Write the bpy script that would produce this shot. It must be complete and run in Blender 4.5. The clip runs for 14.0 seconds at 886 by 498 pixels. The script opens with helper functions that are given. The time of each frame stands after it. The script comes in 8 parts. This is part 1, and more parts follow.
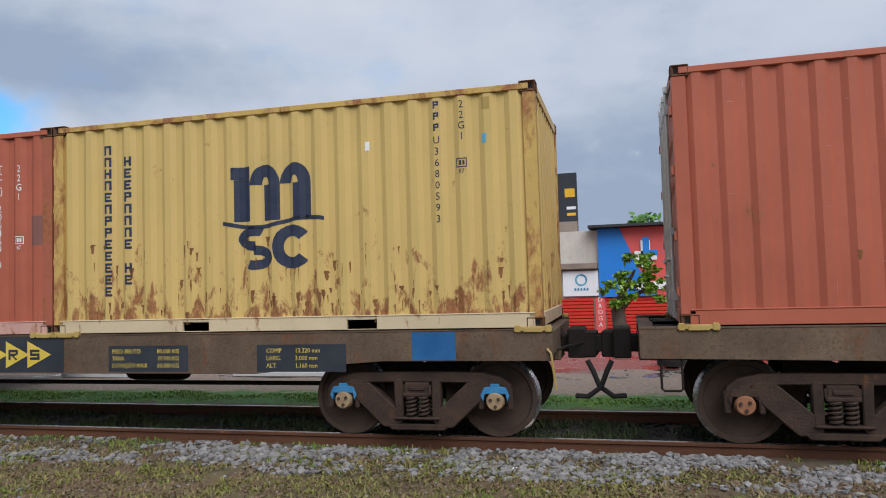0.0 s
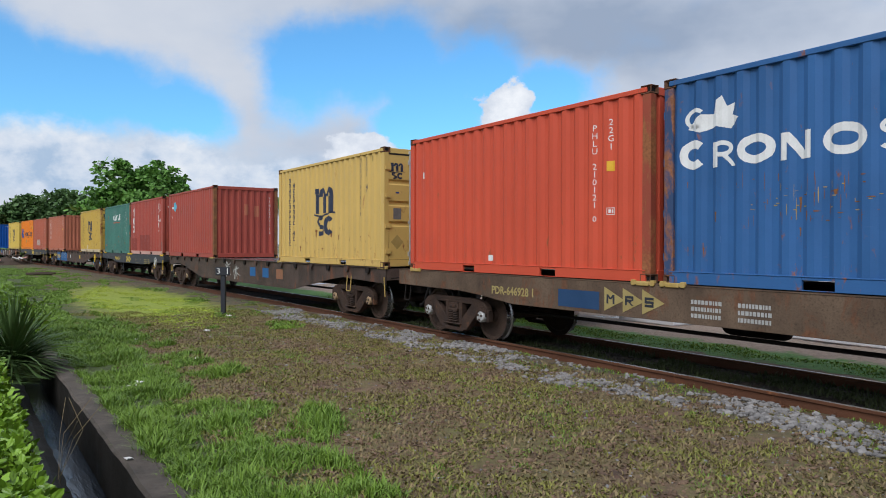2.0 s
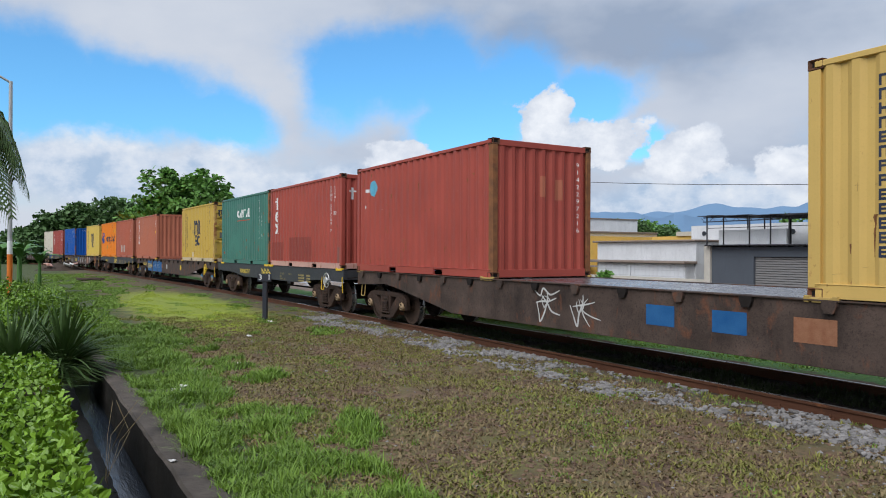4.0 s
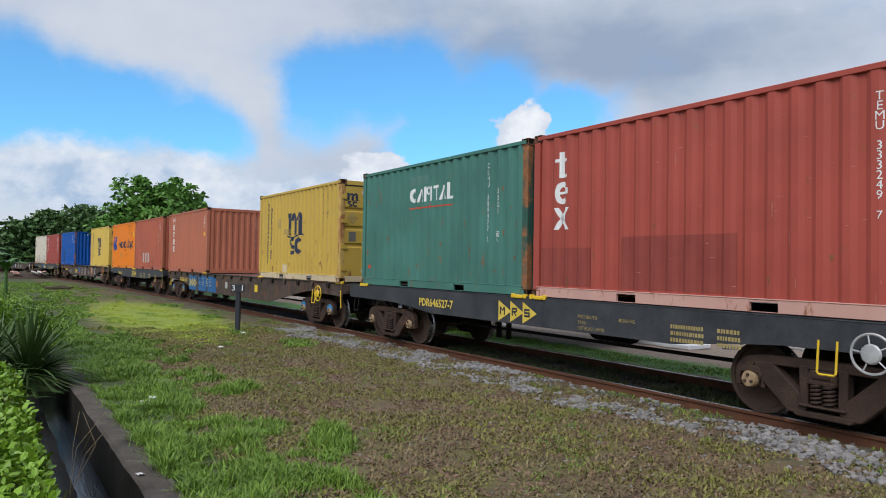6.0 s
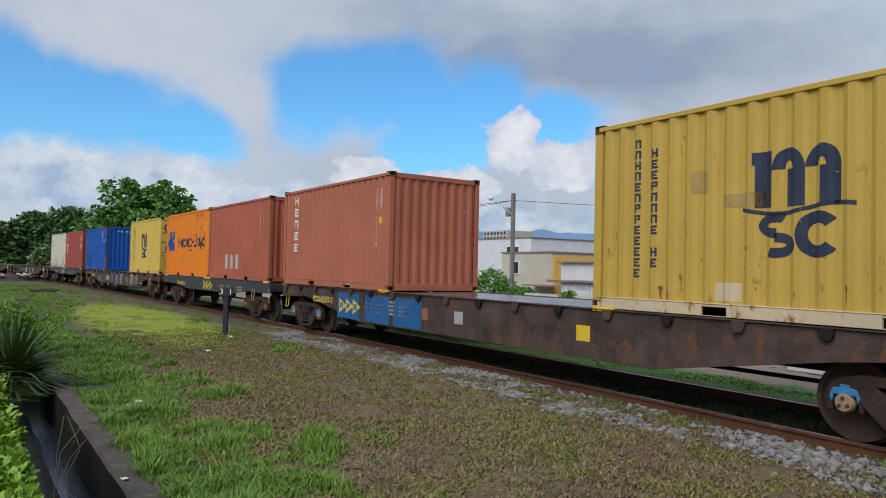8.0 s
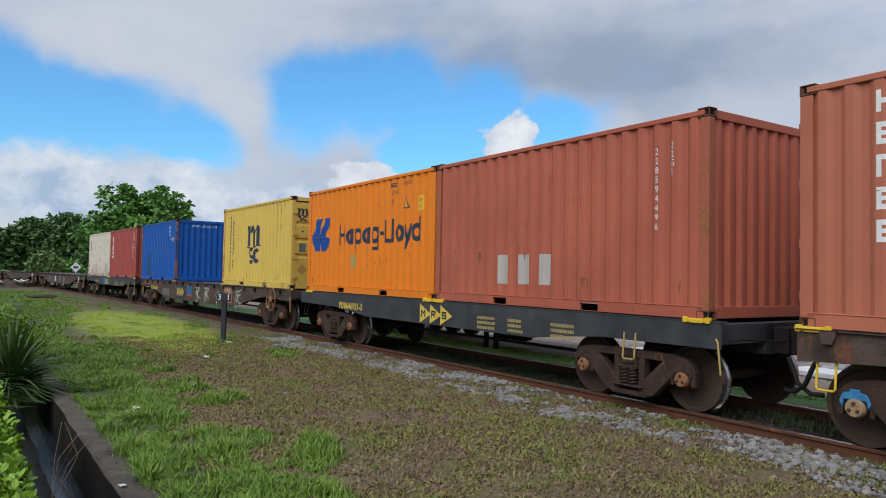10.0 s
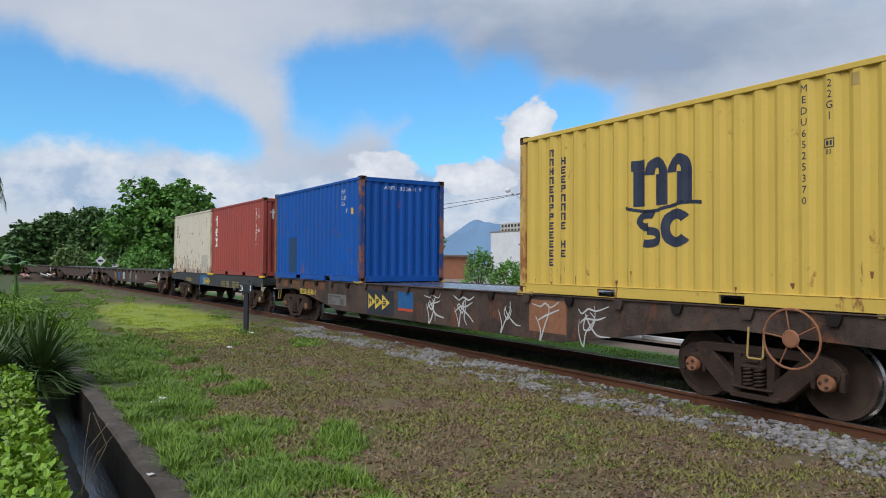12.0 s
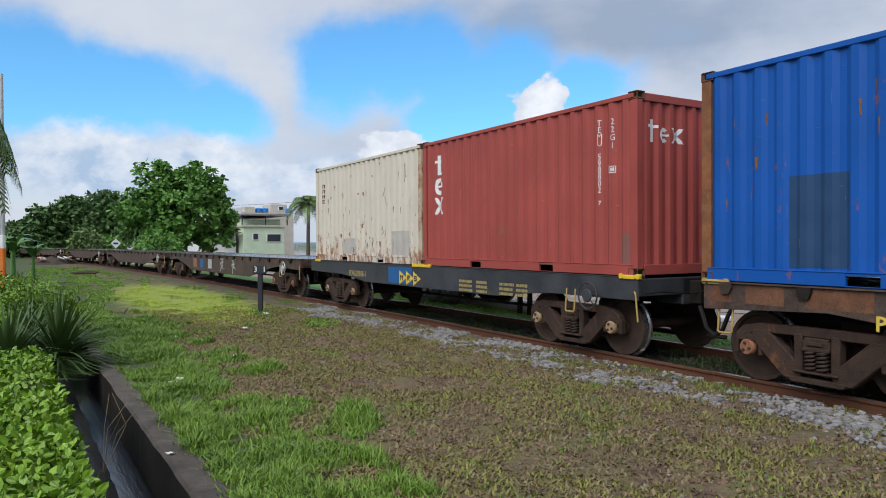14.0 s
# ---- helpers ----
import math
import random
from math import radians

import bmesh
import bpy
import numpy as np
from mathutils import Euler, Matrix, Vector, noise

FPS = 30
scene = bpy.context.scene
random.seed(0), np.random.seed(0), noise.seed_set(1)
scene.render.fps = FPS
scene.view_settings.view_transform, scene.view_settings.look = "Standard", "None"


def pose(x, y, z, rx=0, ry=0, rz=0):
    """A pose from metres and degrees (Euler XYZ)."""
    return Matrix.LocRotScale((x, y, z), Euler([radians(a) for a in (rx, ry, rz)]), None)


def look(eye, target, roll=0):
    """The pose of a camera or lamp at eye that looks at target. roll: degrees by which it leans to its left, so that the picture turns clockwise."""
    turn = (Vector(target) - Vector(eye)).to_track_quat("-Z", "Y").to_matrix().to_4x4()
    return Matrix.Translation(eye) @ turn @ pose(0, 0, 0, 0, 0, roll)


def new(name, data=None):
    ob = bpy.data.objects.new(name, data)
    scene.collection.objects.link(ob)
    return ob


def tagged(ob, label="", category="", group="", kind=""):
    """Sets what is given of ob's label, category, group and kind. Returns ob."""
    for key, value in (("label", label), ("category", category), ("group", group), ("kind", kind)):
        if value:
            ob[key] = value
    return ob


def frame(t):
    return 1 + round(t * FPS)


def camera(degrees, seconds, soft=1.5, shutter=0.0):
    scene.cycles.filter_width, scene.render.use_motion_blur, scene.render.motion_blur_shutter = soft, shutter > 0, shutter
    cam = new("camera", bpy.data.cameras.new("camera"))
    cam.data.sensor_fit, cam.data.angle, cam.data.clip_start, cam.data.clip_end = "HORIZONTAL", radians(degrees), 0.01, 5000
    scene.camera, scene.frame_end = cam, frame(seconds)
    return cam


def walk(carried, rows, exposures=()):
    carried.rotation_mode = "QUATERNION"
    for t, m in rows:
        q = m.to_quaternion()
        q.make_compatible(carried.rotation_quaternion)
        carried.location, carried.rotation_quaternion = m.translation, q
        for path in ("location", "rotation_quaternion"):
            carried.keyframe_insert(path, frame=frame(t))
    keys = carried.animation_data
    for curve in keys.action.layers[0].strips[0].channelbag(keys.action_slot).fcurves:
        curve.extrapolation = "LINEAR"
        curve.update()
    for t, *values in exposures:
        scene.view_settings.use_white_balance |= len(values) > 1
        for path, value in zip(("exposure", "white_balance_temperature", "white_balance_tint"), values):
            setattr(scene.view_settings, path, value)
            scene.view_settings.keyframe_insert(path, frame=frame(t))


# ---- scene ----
# ================= camera =================
cam = camera(64.16, 14.0, soft=1.0)
EYE_Z = 1.90
PATH = [(0.0, 14.63, 2.75, 1.70), (0.5, 28.26, 1.86, 0.74), (1.0, 41.13, 0.84, 0.52), (1.5, 51.36, -0.15, 0.17),
        (2.0, 56.98, -0.36, -0.12), (2.5, 59.90, -0.35, 0.06), (3.0, 60.74, -0.20, 0.06), (5.5, 58.40, 1.06, -0.81),
        (6.0, 58.14, 1.25, -0.92), (6.5, 57.91, 1.38, -1.09), (7.0, 57.70, 1.45, -1.26), (7.5, 57.50, 1.47, -1.16),
        (8.0, 57.27, 1.67, -1.32), (10.5, 57.20, 2.11, -0.98), (11.0, 57.90, 1.84, -0.78), (11.5, 58.80, 1.34, -0.28),
        (12.0, 58.72, 1.10, -0.30), (12.5, 59.01, 0.85, -0.14), (13.0, 59.20, 0.17, -0.06), (13.5, 59.49, -0.27, 0.18),
        (14.0, 59.73, -0.57, 0.25)]
walk(cam, [(t, pose(0, 0, EYE_Z, 90 + p, r, y)) for t, y, p, r in PATH],
     [(t, e, 6250, 10) for t, e in ((0.0, 0.0), (6.5, 0.0), (7.5, -0.06), (8.0, -0.18), (10.5, -0.10), (12.5, -0.12), (13.5, 0.04), (14.0, 0.06))])

# ================= the track and the train's run =================
RAIL_Z = 0.18
Y_TRACK = 8.637
BEND = 0.000716
T_KNOTS = [0, .5, 1, 1.5, 2, 2.5, 3, 5.5, 6, 6.5, 7, 7.5, 8, 10.5, 11, 11.5, 12, 12.5, 13, 13.5, 14]
S_KNOTS = [-21.93, -18.31, -14.68, -11.04, -7.41, -3.73, 0.0, 18.92, 22.73, 26.55, 30.39, 34.20, 38.02, 57.22, 61.09,
           64.99, 68.90, 72.84, 76.80, 80.77, 84.73]
S_POLY = np.polyfit(np.array(T_KNOTS) - 7, S_KNOTS, 4)


def run(t):
    """How far the train has rolled at t seconds."""
    return float(np.polyval(S_POLY, t - 7))


def track_y(x):
    return Y_TRACK - BEND * min(x, 0.0) ** 2


def on_track(x, z=RAIL_Z):
    return pose(x, track_y(x), z, 0, 0, math.degrees(math.atan(-2 * BEND * min(x, 0.0))))


# ================= world and sun =================
def sky_dir(az, el):
    a, e = radians(az), radians(el)
    return (-math.sin(a) * math.cos(e), math.cos(a) * math.cos(e), math.sin(e))


SUN_AZ, SUN_EL = 208, 46
world = bpy.data.worlds.new("sky")
scene.world = world
world.use_nodes = True


def build_sky():
    nt = world.node_tree
    nt.nodes.clear()
    N, K = nt.nodes.new, nt.links.new
    out, bg = N("ShaderNodeOutputWorld"), N("ShaderNodeBackground")
    sky = N("ShaderNodeTexSky")
    sky.sky_type, sky.sun_disc = "NISHITA", False
    sky.sun_elevation, sky.sun_rotation = radians(SUN_EL), radians(-SUN_AZ)
    co = N("ShaderNodeTexCoord")

    def math_node(op, a, b=None, c=None):
        n = N("ShaderNodeMath")
        n.operation = op
        for i, v in enumerate((a, b, c)):
            if v is None:
                continue
            if isinstance(v, (int, float)):
                n.inputs[i].default_value = v
            else:
                K(v, n.inputs[i])
        return n.outputs[0]

    def noise_node(scale, detail, stretch, rough=0.55, shift=0.0):
        mp = N("ShaderNodeMapping")
        mp.inputs["Scale"].default_value = (1, 1, stretch)
        mp.inputs["Location"].default_value = (shift, 0, 0)
        K(co.outputs["Generated"], mp.inputs[0])
        n = N("ShaderNodeTexNoise")
        n.inputs["Scale"].default_value, n.inputs["Detail"].default_value = scale, detail
        n.inputs["Roughness"].default_value = rough
        K(mp.outputs[0], n.inputs["Vector"])
        return n.outputs["Fac"]

    def patch(az, el, wide, tall):
        """1 at the middle of an oval part of the sky, 0 outside it."""
        sub = N("ShaderNodeVectorMath")
        sub.operation = "SUBTRACT"
        K(warped, sub.inputs[0])
        sub.inputs[1].default_value = sky_dir(az, el)
        mul = N("ShaderNodeVectorMath")
        mul.operation = "MULTIPLY"
        K(sub.outputs[0], mul.inputs[0])
        mul.inputs[1].default_value = (1 / radians(wide), 1 / radians(wide), 1 / radians(tall))
        ln = N("ShaderNodeVectorMath")
        ln.operation = "LENGTH"
        K(mul.outputs[0], ln.inputs[0])
        mr = N("ShaderNodeMapRange")
        mr.interpolation_type = "SMOOTHSTEP"
        mr.inputs["From Min"].default_value, mr.inputs["From Max"].default_value = 0.15, 1.25
        mr.inputs["To Min"].default_value, mr.inputs["To Max"].default_value = 1, 0
        K(ln.outputs["Value"], mr.inputs["Value"])
        return mr.outputs[0]

    wobble = N("ShaderNodeTexNoise")
    wobble.inputs["Scale"].default_value, wobble.inputs["Detail"].default_value = 8.0, 6
    wobble.inputs["Roughness"].default_value = 0.6
    K(co.outputs["Generated"], wobble.inputs["Vector"])
    wv = N("ShaderNodeVectorMath")
    wv.operation = "MULTIPLY_ADD"
    K(wobble.outputs["Color"], wv.inputs[0])
    wv.inputs[1].default_value, wv.inputs[2].default_value = (0.11, 0.11, 0.07), (-0.055, -0.055, -0.035)
    wadd = N("ShaderNodeVectorMath")
    K(co.outputs["Generated"], wadd.inputs[0])
    K(wv.outputs[0], wadd.inputs[1])
    warped = wadd.outputs[0]
    n1 = noise_node(4.5, 6, 2.6, 0.5)
    n2 = noise_node(13.0, 8, 1.5, 0.58, 3.7)
    n3 = noise_node(2.6, 5, 2.6, 0.5, 8.1)
    def most(spots):
        top = None
        for q in spots:
            q = patch(*q)
            top = q if top is None else math_node("MAXIMUM", top, q)
        return top

    def smooth(v, lo, hi):
        mr = N("ShaderNodeMapRange")
        mr.interpolation_type = "SMOOTHSTEP"
        mr.inputs["From Min"].default_value, mr.inputs["From Max"].default_value = lo, hi
        K(v, mr.inputs["Value"])
        return mr.outputs[0]

    def tones(v, *stops):
        ramp = N("ShaderNodeValToRGB")
        e = ramp.color_ramp.elements
        e[0].position, e[0].color = stops[0][0], (*stops[0][1], 1)
        e[1].position, e[1].color = stops[-1][0], (*stops[-1][1], 1)
        for at, c in stops[1:-1]:
            ramp.color_ramp.elements.new(at).color = (*c, 1)
        K(v, ramp.inputs[0])
        return ramp.outputs[0]

    def blend(f, a, b):
        mix = N("ShaderNodeMix")
        mix.data_type = "RGBA"
        K(f, mix.inputs[0])
        K(a, mix.inputs[6])
        K(b, mix.inputs[7])
        return mix.outputs[2]

    # openings in the high grey sheet
    blue = most(((104, 11.5, 10, 5.0), (93, 11.6, 10, 4.4), (84, 11.4, 8, 3.9), (77.5, 10.4, 5.5, 3.2), (67, 13.6, 5.6, 4.8), (63.5, 13.8, 5.5, 4.6), (60, 13.8, 6, 4.4), (54, 13.0, 6, 4.0),
                 (48.5, 12.4, 5, 2.6), (58, 10.0, 6.5, 3.0), (44.5, 8.8, 3.6, 2.0)))
    wisp = math_node("MULTIPLY", patch(64.5, 12.0, 4.6, 3.6), 0.22)
    gap = math_node("SUBTRACT", math_node("MULTIPLY_ADD", blue, 1.35, -0.22), math_node("MULTIPLY_ADD", n1, 1.1, -0.55))
    gap = math_node("SUBTRACT", gap, math_node("ADD", wisp, math_node("MULTIPLY_ADD", n2, 0.5, -0.25)))
    opened = smooth(gap, -0.20, 0.72)
    # tone of the sheet: blue-grey undersides, paler where thin
    sep = N("ShaderNodeSeparateXYZ")
    K(co.outputs["Generated"], sep.inputs[0])
    left = math_node("MULTIPLY", sep.outputs["X"], -0.10)
    gloom = math_node("MULTIPLY", math_node("MAXIMUM", patch(8, 5, 42, 9), patch(50, 17, 20, 4)), -0.22)
    bright = math_node("ADD", math_node("ADD", math_node("MULTIPLY_ADD", n3, 1.25, -0.13), math_node("MULTIPLY_ADD", n2, 0.25, -0.12)), math_node("ADD", left, gloom))
    sheet = tones(bright, (0.22, (0.33, 0.40, 0.52)), (0.55, (0.55, 0.60, 0.69)), (0.98, (0.69, 0.715, 0.765)))
    # heaped white clouds low over the horizon
    cum = most(((51.2, 10.4, 2.8, 3.2), (47, 8.8, 4.6, 3.2), (40.5, 7.4, 3.6, 3.0), (33, 6.0, 5.0, 2.2), (56.5, 7.1, 5.0, 2.2), (63, 7.1, 5.5, 2.4), (25, 5.5, 6, 2.6)))
    low = most(((70, 5.0, 7, 3.0), (78, 5.2, 7, 3.6), (86, 5.8, 8, 3.9), (95, 6.0, 8, 3.9), (106, 6, 9, 4), (57, 4.5, 12, 2.6), (40, 3.8, 14, 3.0)))
    n4 = noise_node(24.0, 8, 1.3, 0.6, 5.2)
    lumps = math_node("ADD", math_node("MULTIPLY_ADD", n2, 1.5, -0.75), math_node("MULTIPLY_ADD", n4, 0.8, -0.4))
    heap = smooth(math_node("ADD", cum, lumps), 0.38, 0.56)
    veil = smooth(math_node("ADD", low, math_node("MULTIPLY", lumps, 0.7)), 0.18, 0.85)
    shade = math_node("ADD", math_node("MULTIPLY_ADD", n4, 1.3, -0.15), math_node("MULTIPLY", cum, 0.32))
    heap_tone = tones(shade, (0.28, (0.50, 0.57, 0.68)), (0.66, (0.70, 0.74, 0.81)), (0.98, (0.90, 0.915, 0.94)))
    veil_tone = tones(math_node("ADD", n2, math_node("MULTIPLY_ADD", n4, 0.6, -0.3)), (0.36, (0.42, 0.54, 0.70)), (0.52, (0.63, 0.70, 0.80)), (0.72, (0.80, 0.83, 0.87)))
    tint = N("ShaderNodeMix")
    tint.data_type, tint.blend_type = "RGBA", "MULTIPLY"
    tint.inputs[0].default_value = 1
    K(sky.outputs[0], tint.inputs[6])
    tint.inputs[7].default_value = (0.080, 0.150, 0.190, 1)
    col = blend(opened, sheet, tint.outputs[2])
    col = blend(veil, col, veil_tone)
    K(blend(heap, col, heap_tone), bg.inputs["Color"])
    bg.inputs["Strength"].default_value = 1.0
    K(bg.outputs[0], out.inputs["Surface"])


build_sky()
sun_data = bpy.data.lights.new("sun", "SUN")
sun_data.energy, sun_data.angle, sun_data.color = 2.70, radians(48), (1.0, 0.975, 0.965)
sun = new("sun", sun_data)
sun.matrix_world = look(Vector(sky_dir(SUN_AZ, SUN_EL)) * 60, (0, 0, 0))


# ================= materials =================
def surf(name, c1, c2, scale=2.0, rough=0.6, metal=0.0, bump=0.15, fine=60.0, stretch=(1, 1, 1), rust=0.0,
         rust_low=0.0, rust_col=(0.16, 0.06, 0.025), grime=0.25, rough_var=0.15, island=0.0, per_object=0.0):
    """A worn surface: two tones in large patches, fine grain, streaks, and rust where given (rust_low: most below 1 m)."""
    m = bpy.data.materials.new(name)
    m.use_nodes = True
    nt = m.node_tree
    N, K = nt.nodes.new, nt.links.new
    b = nt.nodes["Principled BSDF"]
    co, info = N("ShaderNodeTexCoord"), N("ShaderNodeObjectInfo")
    wn = N("ShaderNodeMath")
    wn.operation = "MULTIPLY"
    K(info.outputs["Random"], wn.inputs[0])
    wn.inputs[1].default_value = 37.0

    def nz(sc, det, st=(1, 1, 1), ro=0.6, dist=0.0):
        mp = N("ShaderNodeMapping")
        mp.inputs["Scale"].default_value = st
        K(co.outputs["Object"], mp.inputs[0])
        n = N("ShaderNodeTexNoise")
        n.noise_dimensions = "4D"
        K(wn.outputs[0], n.inputs["W"])
        n.inputs["Scale"].default_value, n.inputs["Detail"].default_value = sc, det
        n.inputs["Roughness"].default_value, n.inputs["Distortion"].default_value = ro, dist
        K(mp.outputs[0], n.inputs["Vector"])
        return n.outputs["Fac"]

    def rng(v, a, z, lo=0.0, hi=1.0):
        r = N("ShaderNodeMapRange")
        r.inputs[1].default_value, r.inputs[2].default_value = a, z
        r.inputs[3].default_value, r.inputs[4].default_value = lo, hi
        K(v, r.inputs[0])
        return r.outputs[0]

    def mul(a, c, op="MULTIPLY"):
        n = N("ShaderNodeMath")
        n.operation = op
        for i, v in enumerate((a, c)):
            if isinstance(v, (int, float)):
                n.inputs[i].default_value = v
            else:
                K(v, n.inputs[i])
        return n.outputs[0]

    def mix(f, a, c):
        n = N("ShaderNodeMix")
        n.data_type = "RGBA"
        for i, v in ((0, f), (6, a), (7, c)):
            if isinstance(v, (int, float)):
                n.inputs[i].default_value = v
            elif isinstance(v, tuple):
                n.inputs[i].default_value = (*v, 1)
            else:
                K(v, n.inputs[i])
        return n.outputs[2]

    big = nz(scale, 5, stretch)
    col = mix(rng(big, 0.3, 0.7), c1, c2)
    small = nz(fine, 4, stretch, 0.7)
    dark = tuple(x * 0.55 for x in c1)
    col = mix(mul(rng(small, 0.5, 0.75), grime), col, dark)
    streak = nz(9.0, 4, (stretch[0], stretch[1], 0.12 * stretch[2]), 0.65)
    col = mix(mul(rng(streak, 0.52, 0.75), grime), col, tuple(x * 0.7 for x in c2))
    if island:
        geo = N("ShaderNodeNewGeometry")
        col = mix(mul(geo.outputs["Random Per Island"], island), col, tuple(min(1, x * 2.0) for x in c2))
    if per_object:
        col = mix(mul(info.outputs["Random"], per_object), col, tuple(x * 0.5 for x in c1))
    ru = None
    if rust > 0:
        r1 = nz(3.2, 7, (1, 1, 0.55), 0.7, 0.6)
        ru = rng(r1, 0.72 - 0.22 * rust, 0.80 - 0.2 * rust)
    if rust_low > 0:
        sp = N("ShaderNodeSeparateXYZ")
        K(co.outputs["Object"], sp.inputs[0])
        low = rng(sp.outputs["Z"], 0.15, 1.15, 0.17 * rust_low, 0.0)
        r2 = nz(4.5, 7, (1.4, 1, 0.6), 0.72, 0.5)
        r2 = rng(mul(r2, low, "ADD"), 0.62, 0.70)
        ru = r2 if ru is None else mul(ru, r2, "MAXIMUM")
    if ru is not None:
        tone = mix(rng(nz(22.0, 4), 0.3, 0.7), rust_col, tuple(min(1, x * 2.1) for x in rust_col))
        col = mix(mul(ru, 0.92), col, tone)
    K(col, b.inputs["Base Color"])
    b.inputs["Metallic"].default_value = metal
    rr = rng(big, 0.3, 0.7, max(0.05, rough - rough_var), min(1, rough + rough_var))
    K(rr, b.inputs["Roughness"])
    b.inputs["Specular IOR Level"].default_value = 0.5 if rough < 0.5 else 0.25
    if bump:
        bp = N("ShaderNodeBump")
        bp.inputs["Strength"].default_value, bp.inputs["Distance"].default_value = bump, 0.02
        K(mul(small, big, "ADD"), bp.inputs["Height"])
        K(bp.outputs[0], b.inputs["Normal"])
    return m


RUST = (0.17, 0.065, 0.028)
M = {}


def paint(key, c, rust=0.3, rust_low=0.0, fade=1.25):
    c2 = tuple(min(1, x * fade) for x in c)
    M[key] = surf(key, c, c2, scale=1.1, rough=0.52, bump=0.05, fine=45, rust=rust, rust_low=rust_low, grime=0.16)


paint("yellow_rusty", (0.55, 0.385, 0.135), 0.12, 1.0, 1.12)
paint("yellow", (0.57, 0.385, 0.115), 0.02, 0.30, 1.12)
paint("yellow_ochre", (0.49, 0.325, 0.062), 0.02, 0.30, 1.15)
paint("yellow_bright", (0.60, 0.42, 0.085), 0.0, 0.22, 1.12)
paint("salmon", (0.35, 0.095, 0.055), 0.02, 0.22, 1.3)
paint("coral", (0.375, 0.122, 0.070), 0.0, 0.1, 1.25)
paint("brick_red", (0.31, 0.062, 0.044), 0.0, 0.16, 1.3)
paint("bright_red", (0.53, 0.078, 0.038), 0.0, 0.12, 1.15)
paint("maroon", (0.29, 0.058, 0.046), 0.0, 0.12, 1.3)
paint("navy", (0.030, 0.100, 0.25), 0.12, 0.3, 1.35)
paint("royal", (0.006, 0.075, 0.32), 0.0, 0.16, 1.25)
paint("green", (0.050, 0.145, 0.114), 0.0, 0.22, 1.45)
paint("orange", (0.72, 0.20, 0.012), 0.02, 0.12, 1.1)
paint("cream", (0.56, 0.51, 0.42), 0.30, 0.9, 1.15)
for key, c in (("yellow", (0.50, 0.33, 0.10)), ("navy", (0.035, 0.065, 0.14)), ("royal", (0.02, 0.06, 0.2)), ("green", (0.03, 0.085, 0.065)), ("brick", (0.27, 0.06, 0.035)), ("cream", (0.48, 0.40, 0.28)), ("salmon", (0.34, 0.10, 0.06))):
    M[key + "_post"] = surf(key + " paint gone to rust", c, tuple(min(1, x * 1.2) for x in c), 3, 0.7, 0, 0.25, 50, rust=1.15, rust_low=0.6, rust_col=(0.19, 0.075, 0.03))
paint("sill_cream", (0.52, 0.42, 0.27), 0.1, 0.3)
paint("sill_pink", (0.48, 0.28, 0.23), 0.1, 0.2)
M["rust_post"] = surf("rusted corner paint", (0.13, 0.055, 0.028), (0.30, 0.135, 0.055), 6, 0.75, 0, 0.3, 60, rust=0.9)
M["casting"] = surf("corner casting", (0.09, 0.045, 0.03), (0.16, 0.075, 0.04), 8, 0.8, 0.2, 0.4, 70, rust=0.7)
# Stands for the shade in casting holes and under container floors.
M["hole"] = surf("near-black hole shade", (0.012, 0.011, 0.01), (0.02, 0.018, 0.016), 5, 0.9)
M["wagon_brown"] = surf("weathered wagon steel", (0.030, 0.021, 0.017), (0.125, 0.088, 0.070), 2.1, 0.72, 0.1, 0.35, 40, rust=0.80, rust_col=(0.100, 0.042, 0.023), grime=0.85)
M["wagon_rust"] = surf("bright rusted wagon steel", (0.080, 0.038, 0.022), (0.23, 0.11, 0.060), 4.0, 0.75, 0.1, 0.35, 40, rust=0.9, rust_col=(0.10, 0.042, 0.022), grime=0.8)
M["wagon_tan"] = surf("dusty wagon steel", (0.062, 0.040, 0.027), (0.185, 0.128, 0.085), 1.8, 0.78, 0.05, 0.3, 40, rust=0.85, rust_col=(0.095, 0.042, 0.022), grime=0.8)
M["wagon_grey"] = surf("grey wagon paint", (0.026, 0.029, 0.034), (0.072, 0.074, 0.078), 2.2, 0.6, 0.1, 0.2, 40, rust=0.32, rust_col=(0.11, 0.05, 0.025), grime=0.4)
M["deck"] = surf("wet steel deck", (0.10, 0.095, 0.10), (0.20, 0.19, 0.20), 1.4, 0.24, 0.5, 0.12, 30, rust=0.3, rough_var=0.14)
M["bogie"] = surf("rusty cast steel", (0.026, 0.018, 0.015), (0.086, 0.052, 0.036), 4, 0.82, 0.15, 0.6, 50, rust=0.55, rust_col=(0.12, 0.05, 0.024), grime=0.75)
# Near-black steel for underframes, couplers and rods.
M["under"] = surf("near-black underframe steel", (0.011, 0.009, 0.008), (0.026, 0.020, 0.017), 4, 0.9, 0.1, 0.4, 50)
M["wheel"] = surf("rusty wheel", (0.046, 0.030, 0.023), (0.098, 0.064, 0.046), 5, 0.78, 0.2, 0.3, 60, grime=0.4)
M["tread"] = surf("polished wheel tread", (0.30, 0.29, 0.28), (0.42, 0.41, 0.40), 6, 0.28, 0.9, 0.05)
M["spring"] = surf("spring steel", (0.035, 0.026, 0.022), (0.075, 0.045, 0.032), 8, 0.7, 0.3, 0.3)
M["cap_blue"] = surf("blue bearing paint", (0.03, 0.16, 0.34), (0.06, 0.24, 0.44), 12, 0.6, 0, 0.2, rust=0.2)
